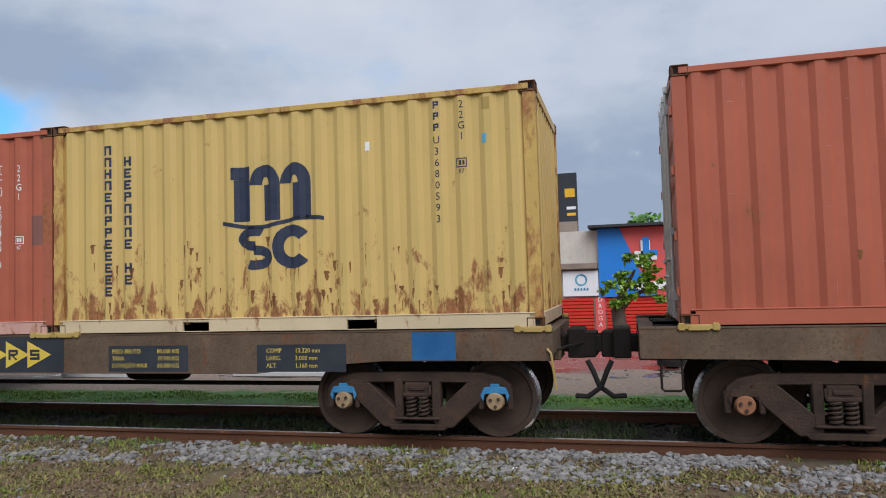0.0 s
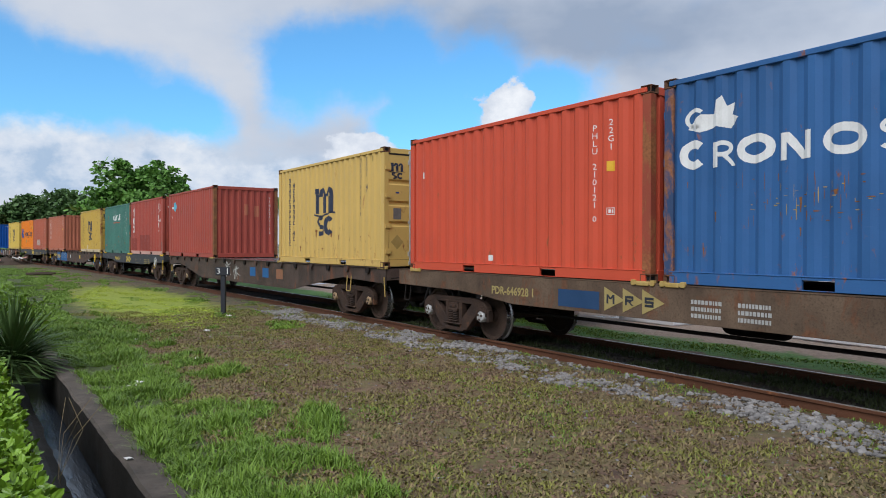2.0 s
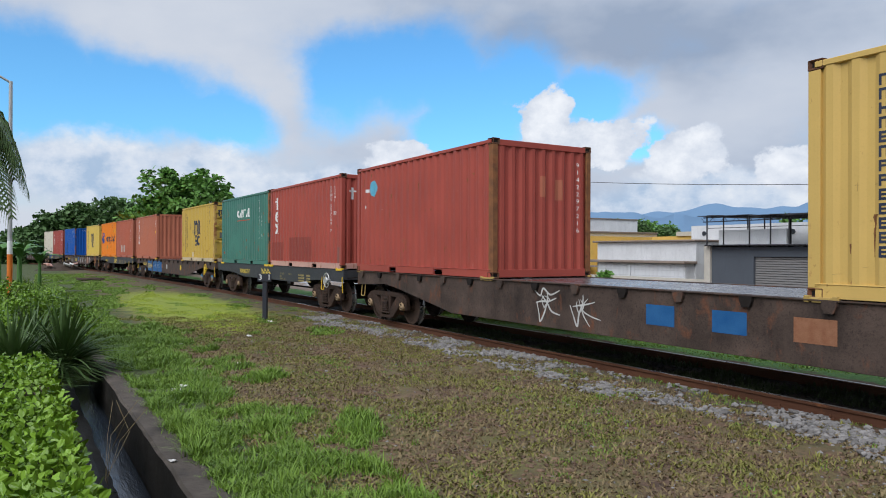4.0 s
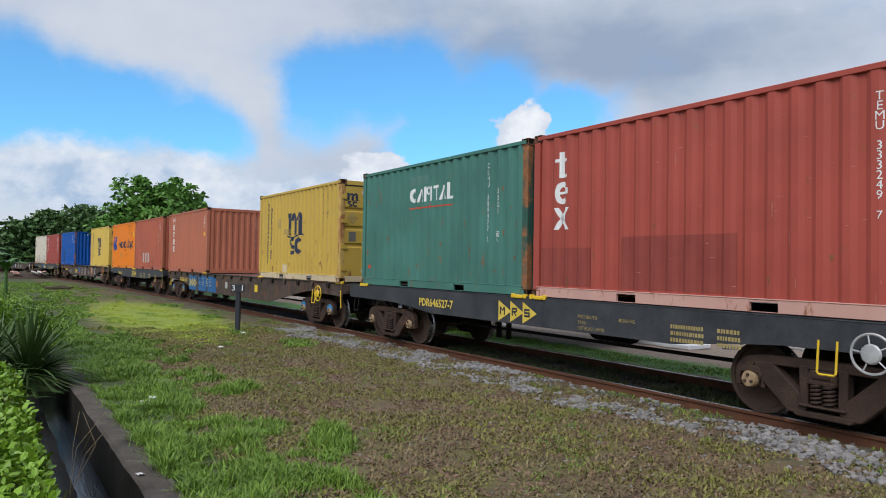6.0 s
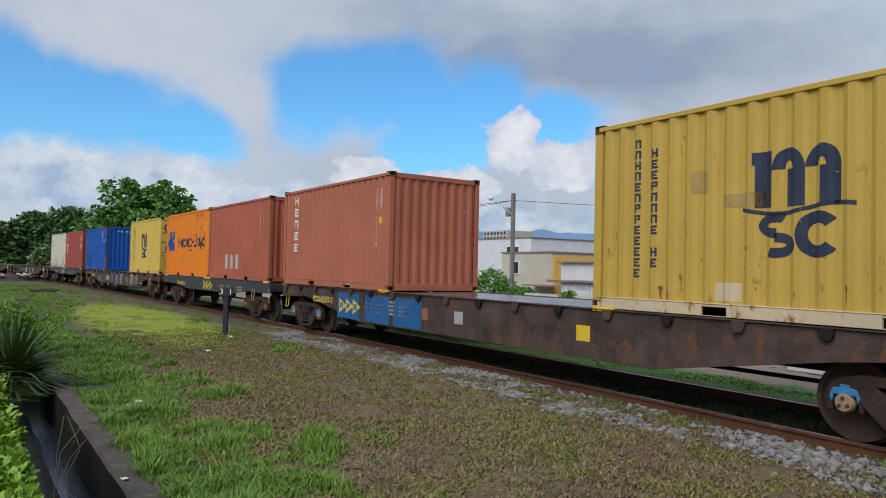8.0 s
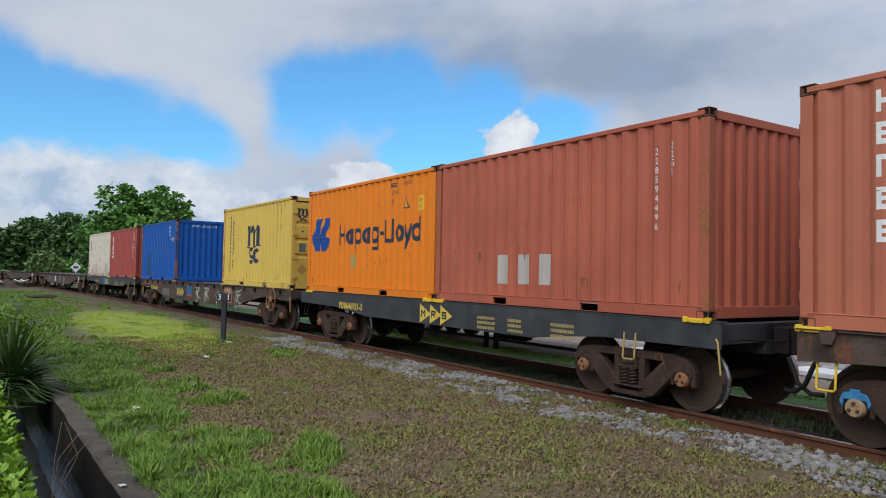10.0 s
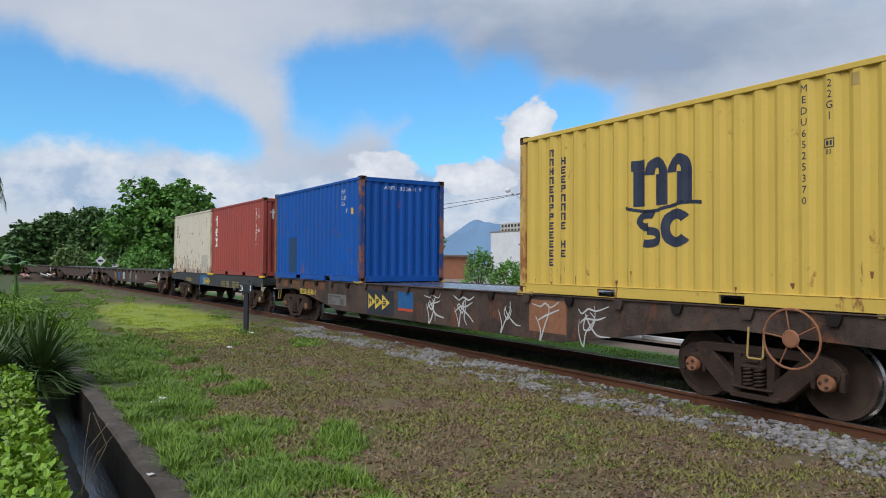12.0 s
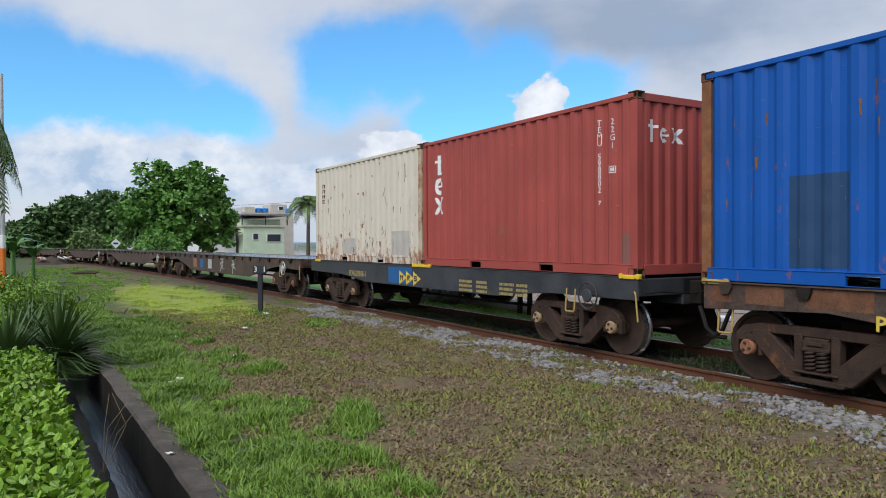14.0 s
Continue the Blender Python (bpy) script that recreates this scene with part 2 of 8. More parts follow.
M["cap_tan"] = surf("brassy bearing cap", (0.30, 0.20, 0.11), (0.42, 0.30, 0.18), 14, 0.6, 0.2, 0.2, rust=0.2)
M["cap_rust"] = surf("rust bearing cap", (0.24, 0.10, 0.05), (0.33, 0.16, 0.09), 14, 0.7, 0.1, 0.2)
M["safety_yellow"] = surf("yellow safety paint", (0.66, 0.42, 0.02), (0.76, 0.52, 0.04), 6, 0.5, 0, 0.1, rust=0.15)
M["ochre"] = surf("worn ochre paint", (0.36, 0.24, 0.06), (0.46, 0.33, 0.12), 6, 0.65, 0, 0.15, rust=0.4)
M["zinc"] = surf("galvanised bar", (0.42, 0.42, 0.41), (0.58, 0.58, 0.56), 9, 0.42, 0.4, 0.1, rust=0.12)
M["rubber"] = surf("black rubber", (0.016, 0.015, 0.015), (0.028, 0.026, 0.025), 8, 0.7)
M["ink_navy"] = surf("navy marking paint", (0.020, 0.028, 0.055), (0.045, 0.055, 0.085), 5, 0.6, 0, 0.05, rust=0.05)
M["ink_white"] = surf("white marking paint", (0.66, 0.66, 0.64), (0.80, 0.80, 0.78), 5, 0.6, 0, 0.05)
M["ink_yellow"] = surf("yellow marking paint", (0.60, 0.43, 0.05), (0.72, 0.54, 0.10), 5, 0.6, 0, 0.05, rust=0.1)
M["ink_dim"] = surf("faded yellow marking", (0.30, 0.23, 0.08), (0.40, 0.32, 0.13), 5, 0.7, 0, 0.05)
M["ink_blue"] = surf("blue panel paint", (0.012, 0.085, 0.24), (0.03, 0.13, 0.31), 4, 0.6, 0, 0.1, rust=0.05)
M["ink_deep"] = surf("deep blue marking", (0.008, 0.05, 0.24), (0.015, 0.075, 0.30), 4, 0.55, 0, 0.05)
M["ink_sky"] = surf("light blue sticker", (0.10, 0.36, 0.50), (0.16, 0.44, 0.58), 4, 0.5, 0, 0.03)
M["ink_red"] = surf("red marking", (0.45, 0.06, 0.03), (0.55, 0.1, 0.05), 4, 0.6, 0, 0.05)
M["ink_amber"] = surf("amber sticker", (0.70, 0.38, 0.02), (0.78, 0.48, 0.05), 4, 0.5, 0, 0.03)
M["patch_grey"] = surf("grey touch-up paint", (0.20, 0.085, 0.07), (0.25, 0.11, 0.09), 4, 0.6, 0, 0.05)
M["panel_worn"] = surf("worn grey panel paint", (0.12, 0.11, 0.10), (0.20, 0.19, 0.18), 5, 0.7, 0, 0.1, rust=0.3)
M["patch_pale"] = surf("pale touch-up paint", (0.40, 0.37, 0.33), (0.48, 0.45, 0.40), 4, 0.6, 0, 0.05)
M["patch_dark"] = surf("dark touch-up paint", (0.016, 0.05, 0.12), (0.028, 0.07, 0.155), 4, 0.6, 0, 0.05)
M["panel_dark"] = surf("dark lettering panel", (0.022, 0.026, 0.034), (0.04, 0.045, 0.055), 4, 0.65, 0, 0.05)
M["scuff_green"] = surf("rubbed green paint", (0.075, 0.175, 0.145), (0.11, 0.22, 0.185), 9, 0.7, 0, 0.05)
M["scuff_blue"] = surf("rubbed blue paint", (0.04, 0.12, 0.34), (0.10, 0.18, 0.36), 9, 0.7, 0, 0.05)
M["scuff_red"] = surf("rubbed red paint", (0.42, 0.15, 0.11), (0.50, 0.22, 0.17), 9, 0.7, 0, 0.05)
M["patch_red"] = surf("dull red touch-up paint", (0.23, 0.047, 0.036), (0.28, 0.062, 0.046), 4, 0.6, 0, 0.05)
M["rust_run"] = surf("rust run", (0.15, 0.06, 0.025), (0.28, 0.13, 0.05), 14, 0.85, 0, 0.1)
M["graffiti"] = surf("sprayed white paint", (0.42, 0.42, 0.40), (0.60, 0.60, 0.57), 7, 0.7, 0, 0.05)


# ================= mesh helpers =================
class MB:
    """Collects faces of one mesh."""

    def __init__(self):
        self.v, self.f, self.m = [], [], []

    def add(self, verts, faces, mi=0):
        n = len(self.v)
        self.v += [tuple(p) for p in verts]
        self.f += [tuple(i + n for i in q) for q in faces]
        self.m += [mi] * len(faces)
        return self

    def box(self, x0, x1, y0, y1, z0, z1, mi=0):
        v = [(x, y, z) for x in (x0, x1) for y in (y0, y1) for z in (z0, z1)]
        return self.add(v, [(0, 1, 3, 2), (4, 6, 7, 5), (0, 4, 5, 1), (2, 3, 7, 6), (0, 2, 6, 4), (1, 5, 7, 3)], mi)

    def prism(self, poly, y0, y1, mi=0, axis="y"):
        """poly in (x, z) swept along y (or in (x, y) swept along z, (y, z) along x)."""
        put = {"y": lambda a, b, c: (a, c, b), "z": lambda a, b, c: (a, b, c), "x": lambda a, b, c: (c, a, b)}[axis]
        n = len(poly)
        v = [put(a, b, y0) for a, b in poly] + [put(a, b, y1) for a, b in poly]
        f = [tuple(range(n)), tuple(range(2 * n - 1, n - 1, -1))]
        f += [(i, i + n, (i + 1) % n + n, (i + 1) % n) for i in range(n)]
        return self.add(v, f, mi)

    def lathe(self, prof, n=24, mi=0, axis="y", at=(0, 0, 0), mis=None):
        """prof: (radius, along) rings round the axis."""
        put = {"y": lambda r, a, h: (r * math.cos(a), h, r * math.sin(a)), "z": lambda r, a, h: (r * math.cos(a), r * math.sin(a), h),
               "x": lambda r, a, h: (h, r * math.cos(a), r * math.sin(a))}[axis]
        v = [Vector(put(r, 2 * math.pi * i / n, h)) + Vector(at) for r, h in prof for i in range(n)]
        for j in range(len(prof) - 1):
            f = [(j * n + i, j * n + (i + 1) % n, (j + 1) * n + (i + 1) % n, (j + 1) * n + i) for i in range(n)]
            if j == 0:
                base = len(self.v)
                self.v += [tuple(p) for p in v]
            self.f += [tuple(k + base for k in q) for q in f]
            self.m += [mis[j] if mis else mi] * n
        for j in (0, len(prof) - 1):
            self.f.append(tuple(base + j * n + i for i in range(n)))
            self.m.append(mis[min(j, len(mis) - 1)] if mis else mi)
        return self

    def tube(self, pts, r, n=8, mi=0, taper=1.0):
        pts = [Vector(p) for p in pts]
        base = len(self.v)
        for i, p in enumerate(pts):
            d = (pts[min(i + 1, len(pts) - 1)] - pts[max(i - 1, 0)]).normalized()
            a = d.orthogonal().normalized() if i == 0 else (a - d * a.dot(d)).normalized()
            b = d.cross(a)
            rr = r * (1 + (taper - 1) * i / (len(pts) - 1))
            self.v += [tuple(p + (a * math.cos(2 * math.pi * k / n) + b * math.sin(2 * math.pi * k / n)) * rr) for k in range(n)]
        for i in range(len(pts) - 1):
            for k in range(n):
                self.f.append((base + i * n + k, base + i * n + (k + 1) % n, base + (i + 1) * n + (k + 1) % n, base + (i + 1) * n + k))
                self.m.append(mi)
        self.f += [tuple(base + k for k in range(n)), tuple(base + (len(pts) - 1) * n + k for k in range(n))]
        self.m += [mi, mi]
        return self

    def mesh(self, name, mats, bevel=0.0, smooth=False):
        me = bpy.data.meshes.new(name)
        me.from_pydata(self.v, [], self.f)
        me.polygons.foreach_set("material_index", self.m)
        for k in mats:
            me.materials.append(k)
        bm = bmesh.new()
        bm.from_mesh(me)
        bmesh.ops.recalc_face_normals(bm, faces=bm.faces)
        if bevel:
            edges = [e for e in bm.edges if len(e.link_faces) == 2 and e.calc_face_angle(0) > 0.6]
            bmesh.ops.bevel(bm, geom=edges, offset=bevel, segments=1, affect="EDGES", clamp_overlap=True)
        if smooth:
            for p in bm.faces:
                p.smooth = True
            for e in bm.edges:
                e.smooth = e.calc_face_angle(0) < 0.7
        bm.to_mesh(me)
        bm.free()
        return me


def link(name, mesh, parent=None, label="", m=None):
    ob = new(name, mesh)
    if parent:
        ob.parent = parent
    if m is not None:
        ob.matrix_basis = m
    return tagged(ob, label) if label else ob


def part(name, mb, mats, parent, label="", bevel=0.0, smooth=False, m=None):
    mats = mats if isinstance(mats, (list, tuple)) else [mats]
    return link(name, mb.mesh(name, mats, bevel, smooth), parent, label, m)


def thing(name, label, category, group="", kind="", m=None):
    ob = new(name)
    ob.empty_display_size = 0.2
    if m is not None:
        ob.matrix_basis = m
    return tagged(ob, label, category, group, kind)


# ================= markings =================
LETTERS = {}


def text_mesh(s, height, line=1.0, width=1.0, centred=True, bold=0.0):
    """Flat letters in the x-z plane, facing -y; height of a capital in metres."""
    cu = bpy.data.curves.new("letters", "FONT")
    cu.body, cu.size = s, height / 0.69
    cu.align_x = "CENTER" if centred else "LEFT"
    cu.align_y = "CENTER"
    cu.space_line = line
    cu.resolution_u = 2
    cu.offset = bold
    ob = bpy.data.objects.new("letters", cu)
    scene.collection.objects.link(ob)
    me = bpy.data.meshes.new_from_object(ob.evaluated_get(bpy.context.evaluated_depsgraph_get()))
    v = [(p.co.x * width, 0.0, p.co.y) for p in me.vertices]
    f = [tuple(p.vertices) for p in me.polygons]
    bpy.data.objects.remove(ob)
    bpy.data.meshes.remove(me)
    bpy.data.curves.remove(cu)
    return v, f


def islands(verts, faces):
    """Splits flat letters into their connected pieces."""
    root = list(range(len(verts)))

    def find(i):
        while root[i] != i:
            root[i] = root[root[i]]
            i = root[i]
        return i

    for q in faces:
        for k in q[1:]:
            root[find(k)] = find(q[0])
    groups = {}
    for q in faces:
        groups.setdefault(find(q[0]), []).append(q)
    out = []
    for fs in groups.values():
        ids = sorted({k for q in fs for k in q})
        new_id = {k: i for i, k in enumerate(ids)}
        out.append(([verts[k] for k in ids], [tuple(new_id[k] for k in q) for q in fs]))
    return out


def shape(mb, pts, y=0.0, mi=0):
    mb.add([(a, y, b) for a, b in pts], [tuple(range(len(pts)))], mi)


def ring(mb, cx, cz, rx, rz, w, a0=0, a1=360, y=0.0, n=20):
    """A flat ring, or a piece of one."""
    v = []
    for i in range(n + 1):
        a = radians(a0 + (a1 - a0) * i / n)
        v += [(cx + rx * math.cos(a), y, cz + rz * math.sin(a)), (cx + (rx - w) * math.cos(a), y, cz + (rz - w) * math.sin(a))]
    mb.add(v, [(2 * i, 2 * i + 1, 2 * i + 3, 2 * i + 2) for i in range(n)])


def bar(mb, x0, x1, z0, z1, y=0.0, mi=0):
    shape(mb, [(x0, z0), (x1, z0), (x1, z1), (x0, z1)], y, mi)


# ================= containers =================
CL, CW, CH = 6.058, 2.438, 2.591
HX, HY = CL / 2, CW / 2
SIDE_P = (5.852 / 21, 0.036)
END_P = (2.20 / 9, 0.045)


def wave(x, start, pitch, depth, flat=0.28, slope=0.22):
    """Depth of the corrugation at x, inwards from the outer flats."""
    u = ((x - start) / pitch + 0.5 + flat / 2) % 1.0
    if u < flat:
        return 0.0
    if u < flat + slope:
        return depth * (u - flat) / slope
    if u < 1 - slope:
        return depth
    return depth * (1 - u) / slope


def breaks(start, end, pitch, flat=0.28, slope=0.22):
    xs, k = [start], 0
    while start + k * pitch < end + pitch:
        for u in (-flat / 2, flat / 2, flat / 2 + slope, 1 - slope - flat / 2):
            x = start + (k - 0.5 + u) * pitch
            if start + 1e-4 < x < end - 1e-4:
                xs.append(x)
        k += 1
    return sorted(set(round(x, 5) for x in xs)) + [end]


def corrugated(mb, a0, a1, z0, z1, pitch, depth, put, rows=1):
    xs = breaks(a0, a1, pitch)
    zs = [z0 + (z1 - z0) * i / rows for i in range(rows + 1)]
    v = [put(x, wave(x, a0, pitch, depth), z) for x in xs for z in zs]
    n = len(zs)
    mb.add(v, [(i * n + j, (i + 1) * n + j, (i + 1) * n + j + 1, i * n + j + 1) for i in range(len(xs) - 1) for j in range(rows)])


def lay(name, verts, faces, mat, parent, x, z, face="side", label=""):
    """Lays flat shapes on the corrugated near side (or right end) of a container, following its folds."""
    bm = bmesh.new()
    vs = [bm.verts.new((p[0] + x, 0, p[2] + z)) for p in verts]
    for q in faces:
        try:
            bm.faces.new([vs[i] for i in q])
        except ValueError:
            pass
    a0, (pitch, depth) = (-2.926, SIDE_P) if face == "side" else (-1.10, END_P)
    lo, hi = min(p.co.x for p in vs), max(p.co.x for p in vs)
    for b in breaks(a0, -a0, pitch):
        if lo + 0.002 < b < hi - 0.002:
            bmesh.ops.bisect_plane(bm, geom=bm.verts[:] + bm.edges[:] + bm.faces[:], plane_co=(b, 0, 0), plane_no=(1, 0, 0))
    for p in bm.verts:
        d = wave(p.co.x, a0, pitch, depth) if face != "door" else 0.0
        d = d if abs(p.co.x) < -a0 else 0.0
        if face == "side":
            p.co.y = -HY + 0.012 + d - 0.003
        elif face == "end":
            p.co = (HX - 0.02 - d + 0.003, p.co.x, p.co.z)
        else:
            p.co = (HX - 0.0125, p.co.x, p.co.z)
    want = Vector((0, -1, 0)) if face == "side" else Vector((1, 0, 0))
    bm.normal_update()
    bmesh.ops.reverse_faces(bm, faces=[q for q in bm.faces if q.normal.dot(want) < 0])
    me = bpy.data.meshes.new(name)
    bm.to_mesh(me)
    bm.free()
    me.materials.append(mat)
    return link(name, me, parent, label)


def lay_mb(name, mb, mat, parent, x, z, face="side", label=""):
    return lay(name, mb.v, mb.f, mat, parent, x, z, face, label)


def column(parent, s, u, top, bottom, ink, h=0.085, face="side", x0=-HX, wide=0.95):
    """Letters stacked one above the other, u metres from the left edge."""
    pitch = (top - bottom) / len(s)
    for i, ch in enumerate(s):
        if ch != " ":
            v, f = text_mesh(ch, h, 1.0, wide)
            lay("marking", v, f, M[ink], parent, x0 + u, top - (i + .5) * pitch, face)


def line_text(parent, s, u, z, h, ink, face="side", x0=-HX, wide=0.9):
    for v, f in islands(*text_mesh(s, h, 1.0, wide)):
        lay("marking", v, f, M[ink], parent, x0 + u, z, face)


def bar_column(parent, counts, u, top, pitch, ink, w=0.075, h=0.085, x0=-HX):
    """A painted name as stacked plain block shapes."""
    rng, z, t = random.Random(len(counts) * 7 + int(u * 100)), top, w * 0.3
    for c in counts:
        if c == "1":
            mb = MB()
            k = rng.randrange(4)
            l, r, b = -w / 2, w / 2, z - h
            bar(mb, l, l + t, b, z)
            if k == 0:
                bar(mb, r - t, r, b, z), bar(mb, l + t, r - t, b + h * .38, b + h * .62)
            elif k == 1:
                bar(mb, l + t, r, z - h * .24, z), bar(mb, l + t, r, b, b + h * .24), bar(mb, l + t, r * .7, b + h * .4, b + h * .6)
            elif k == 2:
                bar(mb, r - t, r, b + h * .4, z), bar(mb, l + t, r - t, z - h * .22, z), bar(mb, l + t, r - t, b + h * .4, b + h * .6)
            else:
                bar(mb, r - t, r, b, z), bar(mb, l + t, r - t, z - h * .24, z)
            lay_mb("marking", mb, M[ink], parent, x0 + u, 0)
        z -= pitch


def code_box(parent, u, z, ink, x0=-HX):
    mb = MB()
    for a, b, c, d in ((-.06, .06, .055, .065), (-.06, .06, -.035, -.025), (-.06, -.05, -.023, .053), (.05, .06, -.023, .053), (-.03, .0, -.01, .04), (.012, .035, -.01, .04)):
        bar(mb, a, b, c, d)
    lay_mb("marking", mb, M[ink], parent, x0 + u, z)


def arch_mark(parent, u0, u1, z0, z1, ink, face="side", x0=-HX):
    """A shipping mark of plain shapes: three posts under two arches, a waved line, two rings."""
    mb, w, h = MB(), u1 - u0, z1 - z0
    def q(a, b, c, d, y=0.0):
        bar(mb, a * w, b * w, c * h, d * h, y)
    q(.13, .29, .46, .86); q(.42, .58, .46, .80); q(.71, .87, .46, .80); q(.10, .29, .862, .98)
    ring(mb, .435 * w, .80 * h, .145 * w, .19 * h, .11 * w, 0, 180)
    ring(mb, .725 * w, .80 * h, .145 * w, .19 * h, .11 * w, 0, 180)
    pts = [(i / 24, .435 + .035 * math.sin(i / 24 * 2 * math.pi + 2.6)) for i in range(25)]
    mb.add([(a * w, 0, (b + s) * h) for a, b in pts for s in (-.018, .02)], [(2 * i, 2 * i + 2, 2 * i + 3, 2 * i + 1) for i in range(24)])
    for cz, a, b in ((.295, 60, 275), (.115, -120, 95)):
        ring(mb, .33 * w, cz * h, .17 * w, .115 * h, .085 * w, a, b)
    ring(mb, .69 * w, .205 * h, .19 * w, .205 * h, .10 * w, 40, 320)
    lay_mb("shipping_mark", mb, M[ink], parent, x0 + u0, z0, face, "dark arched shipping mark over two rings")


def blocks(parent, u0, z0, spec, ink, face="side", x0=-HX, slope=0.0, label=""):
    """A painted name as a row of plain shapes. spec: (kind, x, width, low, high)."""
    for i, (kind, x, w, lo, hi) in enumerate(spec):
        mb = MB()
        z = x * slope
        if kind == "o":
            ring(mb, x + w / 2, z + (lo + hi) / 2, w / 2, (hi - lo) / 2, min(w, hi - lo) * 0.28)
        elif kind == "c":
            ring(mb, x + w / 2, z + (lo + hi) / 2, w / 2, (hi - lo) / 2, min(w, hi - lo) * 0.28, 45, 315)
        elif kind == "v":
            shape(mb, [(x, z + hi), (x + w * .28, z + hi), (x + w, z + lo), (x + w * .72, z + lo)])
            shape(mb, [(x + w * .72, z + hi), (x + w, z + hi), (x + w * .28, z + lo), (x, z + lo)], 0.0005)
        elif kind == "n":
            shape(mb, [(x, z + hi), (x + w * .32, z + hi), (x + w, z + lo), (x + w * .68, z + lo)])
        elif kind == "s":
            d = (hi - lo)
            ring(mb, x + w / 2, z + lo + d * .73, w * .45, d * .27, d * .15, 30, 270)
            ring(mb, x + w / 2, z + lo + d * .29, w * .5, d * .29, d * .15, -150, 92)
        elif kind == "y":
            shape(mb, [(x + w * .72, z + hi), (x + w, z + hi), (x + w * .42, z + lo), (x + w * .14, z + lo)])
            shape(mb, [(x, z + hi), (x + w * .28, z + hi), (x + w * .60, z + lo + (hi - lo) * .38), (x + w * .42, z + lo + (hi - lo) * .24)], 0.0005)
        elif kind == "a":
            shape(mb, [(x, z + lo), (x + w * .25, z + lo), (x + w * .6, z + hi), (x + w * .4, z + hi)])
            shape(mb, [(x + w * .75, z + lo), (x + w, z + lo), (x + w * .61, z + hi), (x + w * .52, z + hi * .85)])
        else:
            bar(mb, x, x + w, z + lo, z + hi)
        o = lay_mb("painted_shape", mb, M[ink], parent, x0 + u0, z0, face, label)
        step = .0007 * (i % 4)
        o.location = (0, -step, 0) if face == "side" else (step, 0, 0)


def rect(parent, u0, u1, z0, z1, ink, face="side", x0=-HX, label="", name="patch"):
    mb = MB()
    bar(mb, 0, u1 - u0, 0, z1 - z0)
    return lay_mb(name, mb, M[ink], parent, x0 + u0, z0, face, label)


def casting_mesh():
    mb = MB().box(-.089, .089, -.081, .081, -.059, .059)
    me = mb.mesh("corner_casting", [M["casting"], M["hole"]], 0.008)
    bm = bmesh.new()
    bm.from_mesh(me)
    for p in [q for q in bm.faces if q.calc_area() > 0.012]:
        r = bmesh.ops.inset_individual(bm, faces=[p], thickness=0.03)
        c = p.calc_center_median()
        for v in p.verts:
            v.co = c + (v.co - c) * 0.85 - p.normal * 0.03
        # the hole's inner shade is given as colour to the recessed face
        p.material_index = 1
    bm.to_mesh(me)
    bm.free()
    return me


CASTING = casting_mesh()


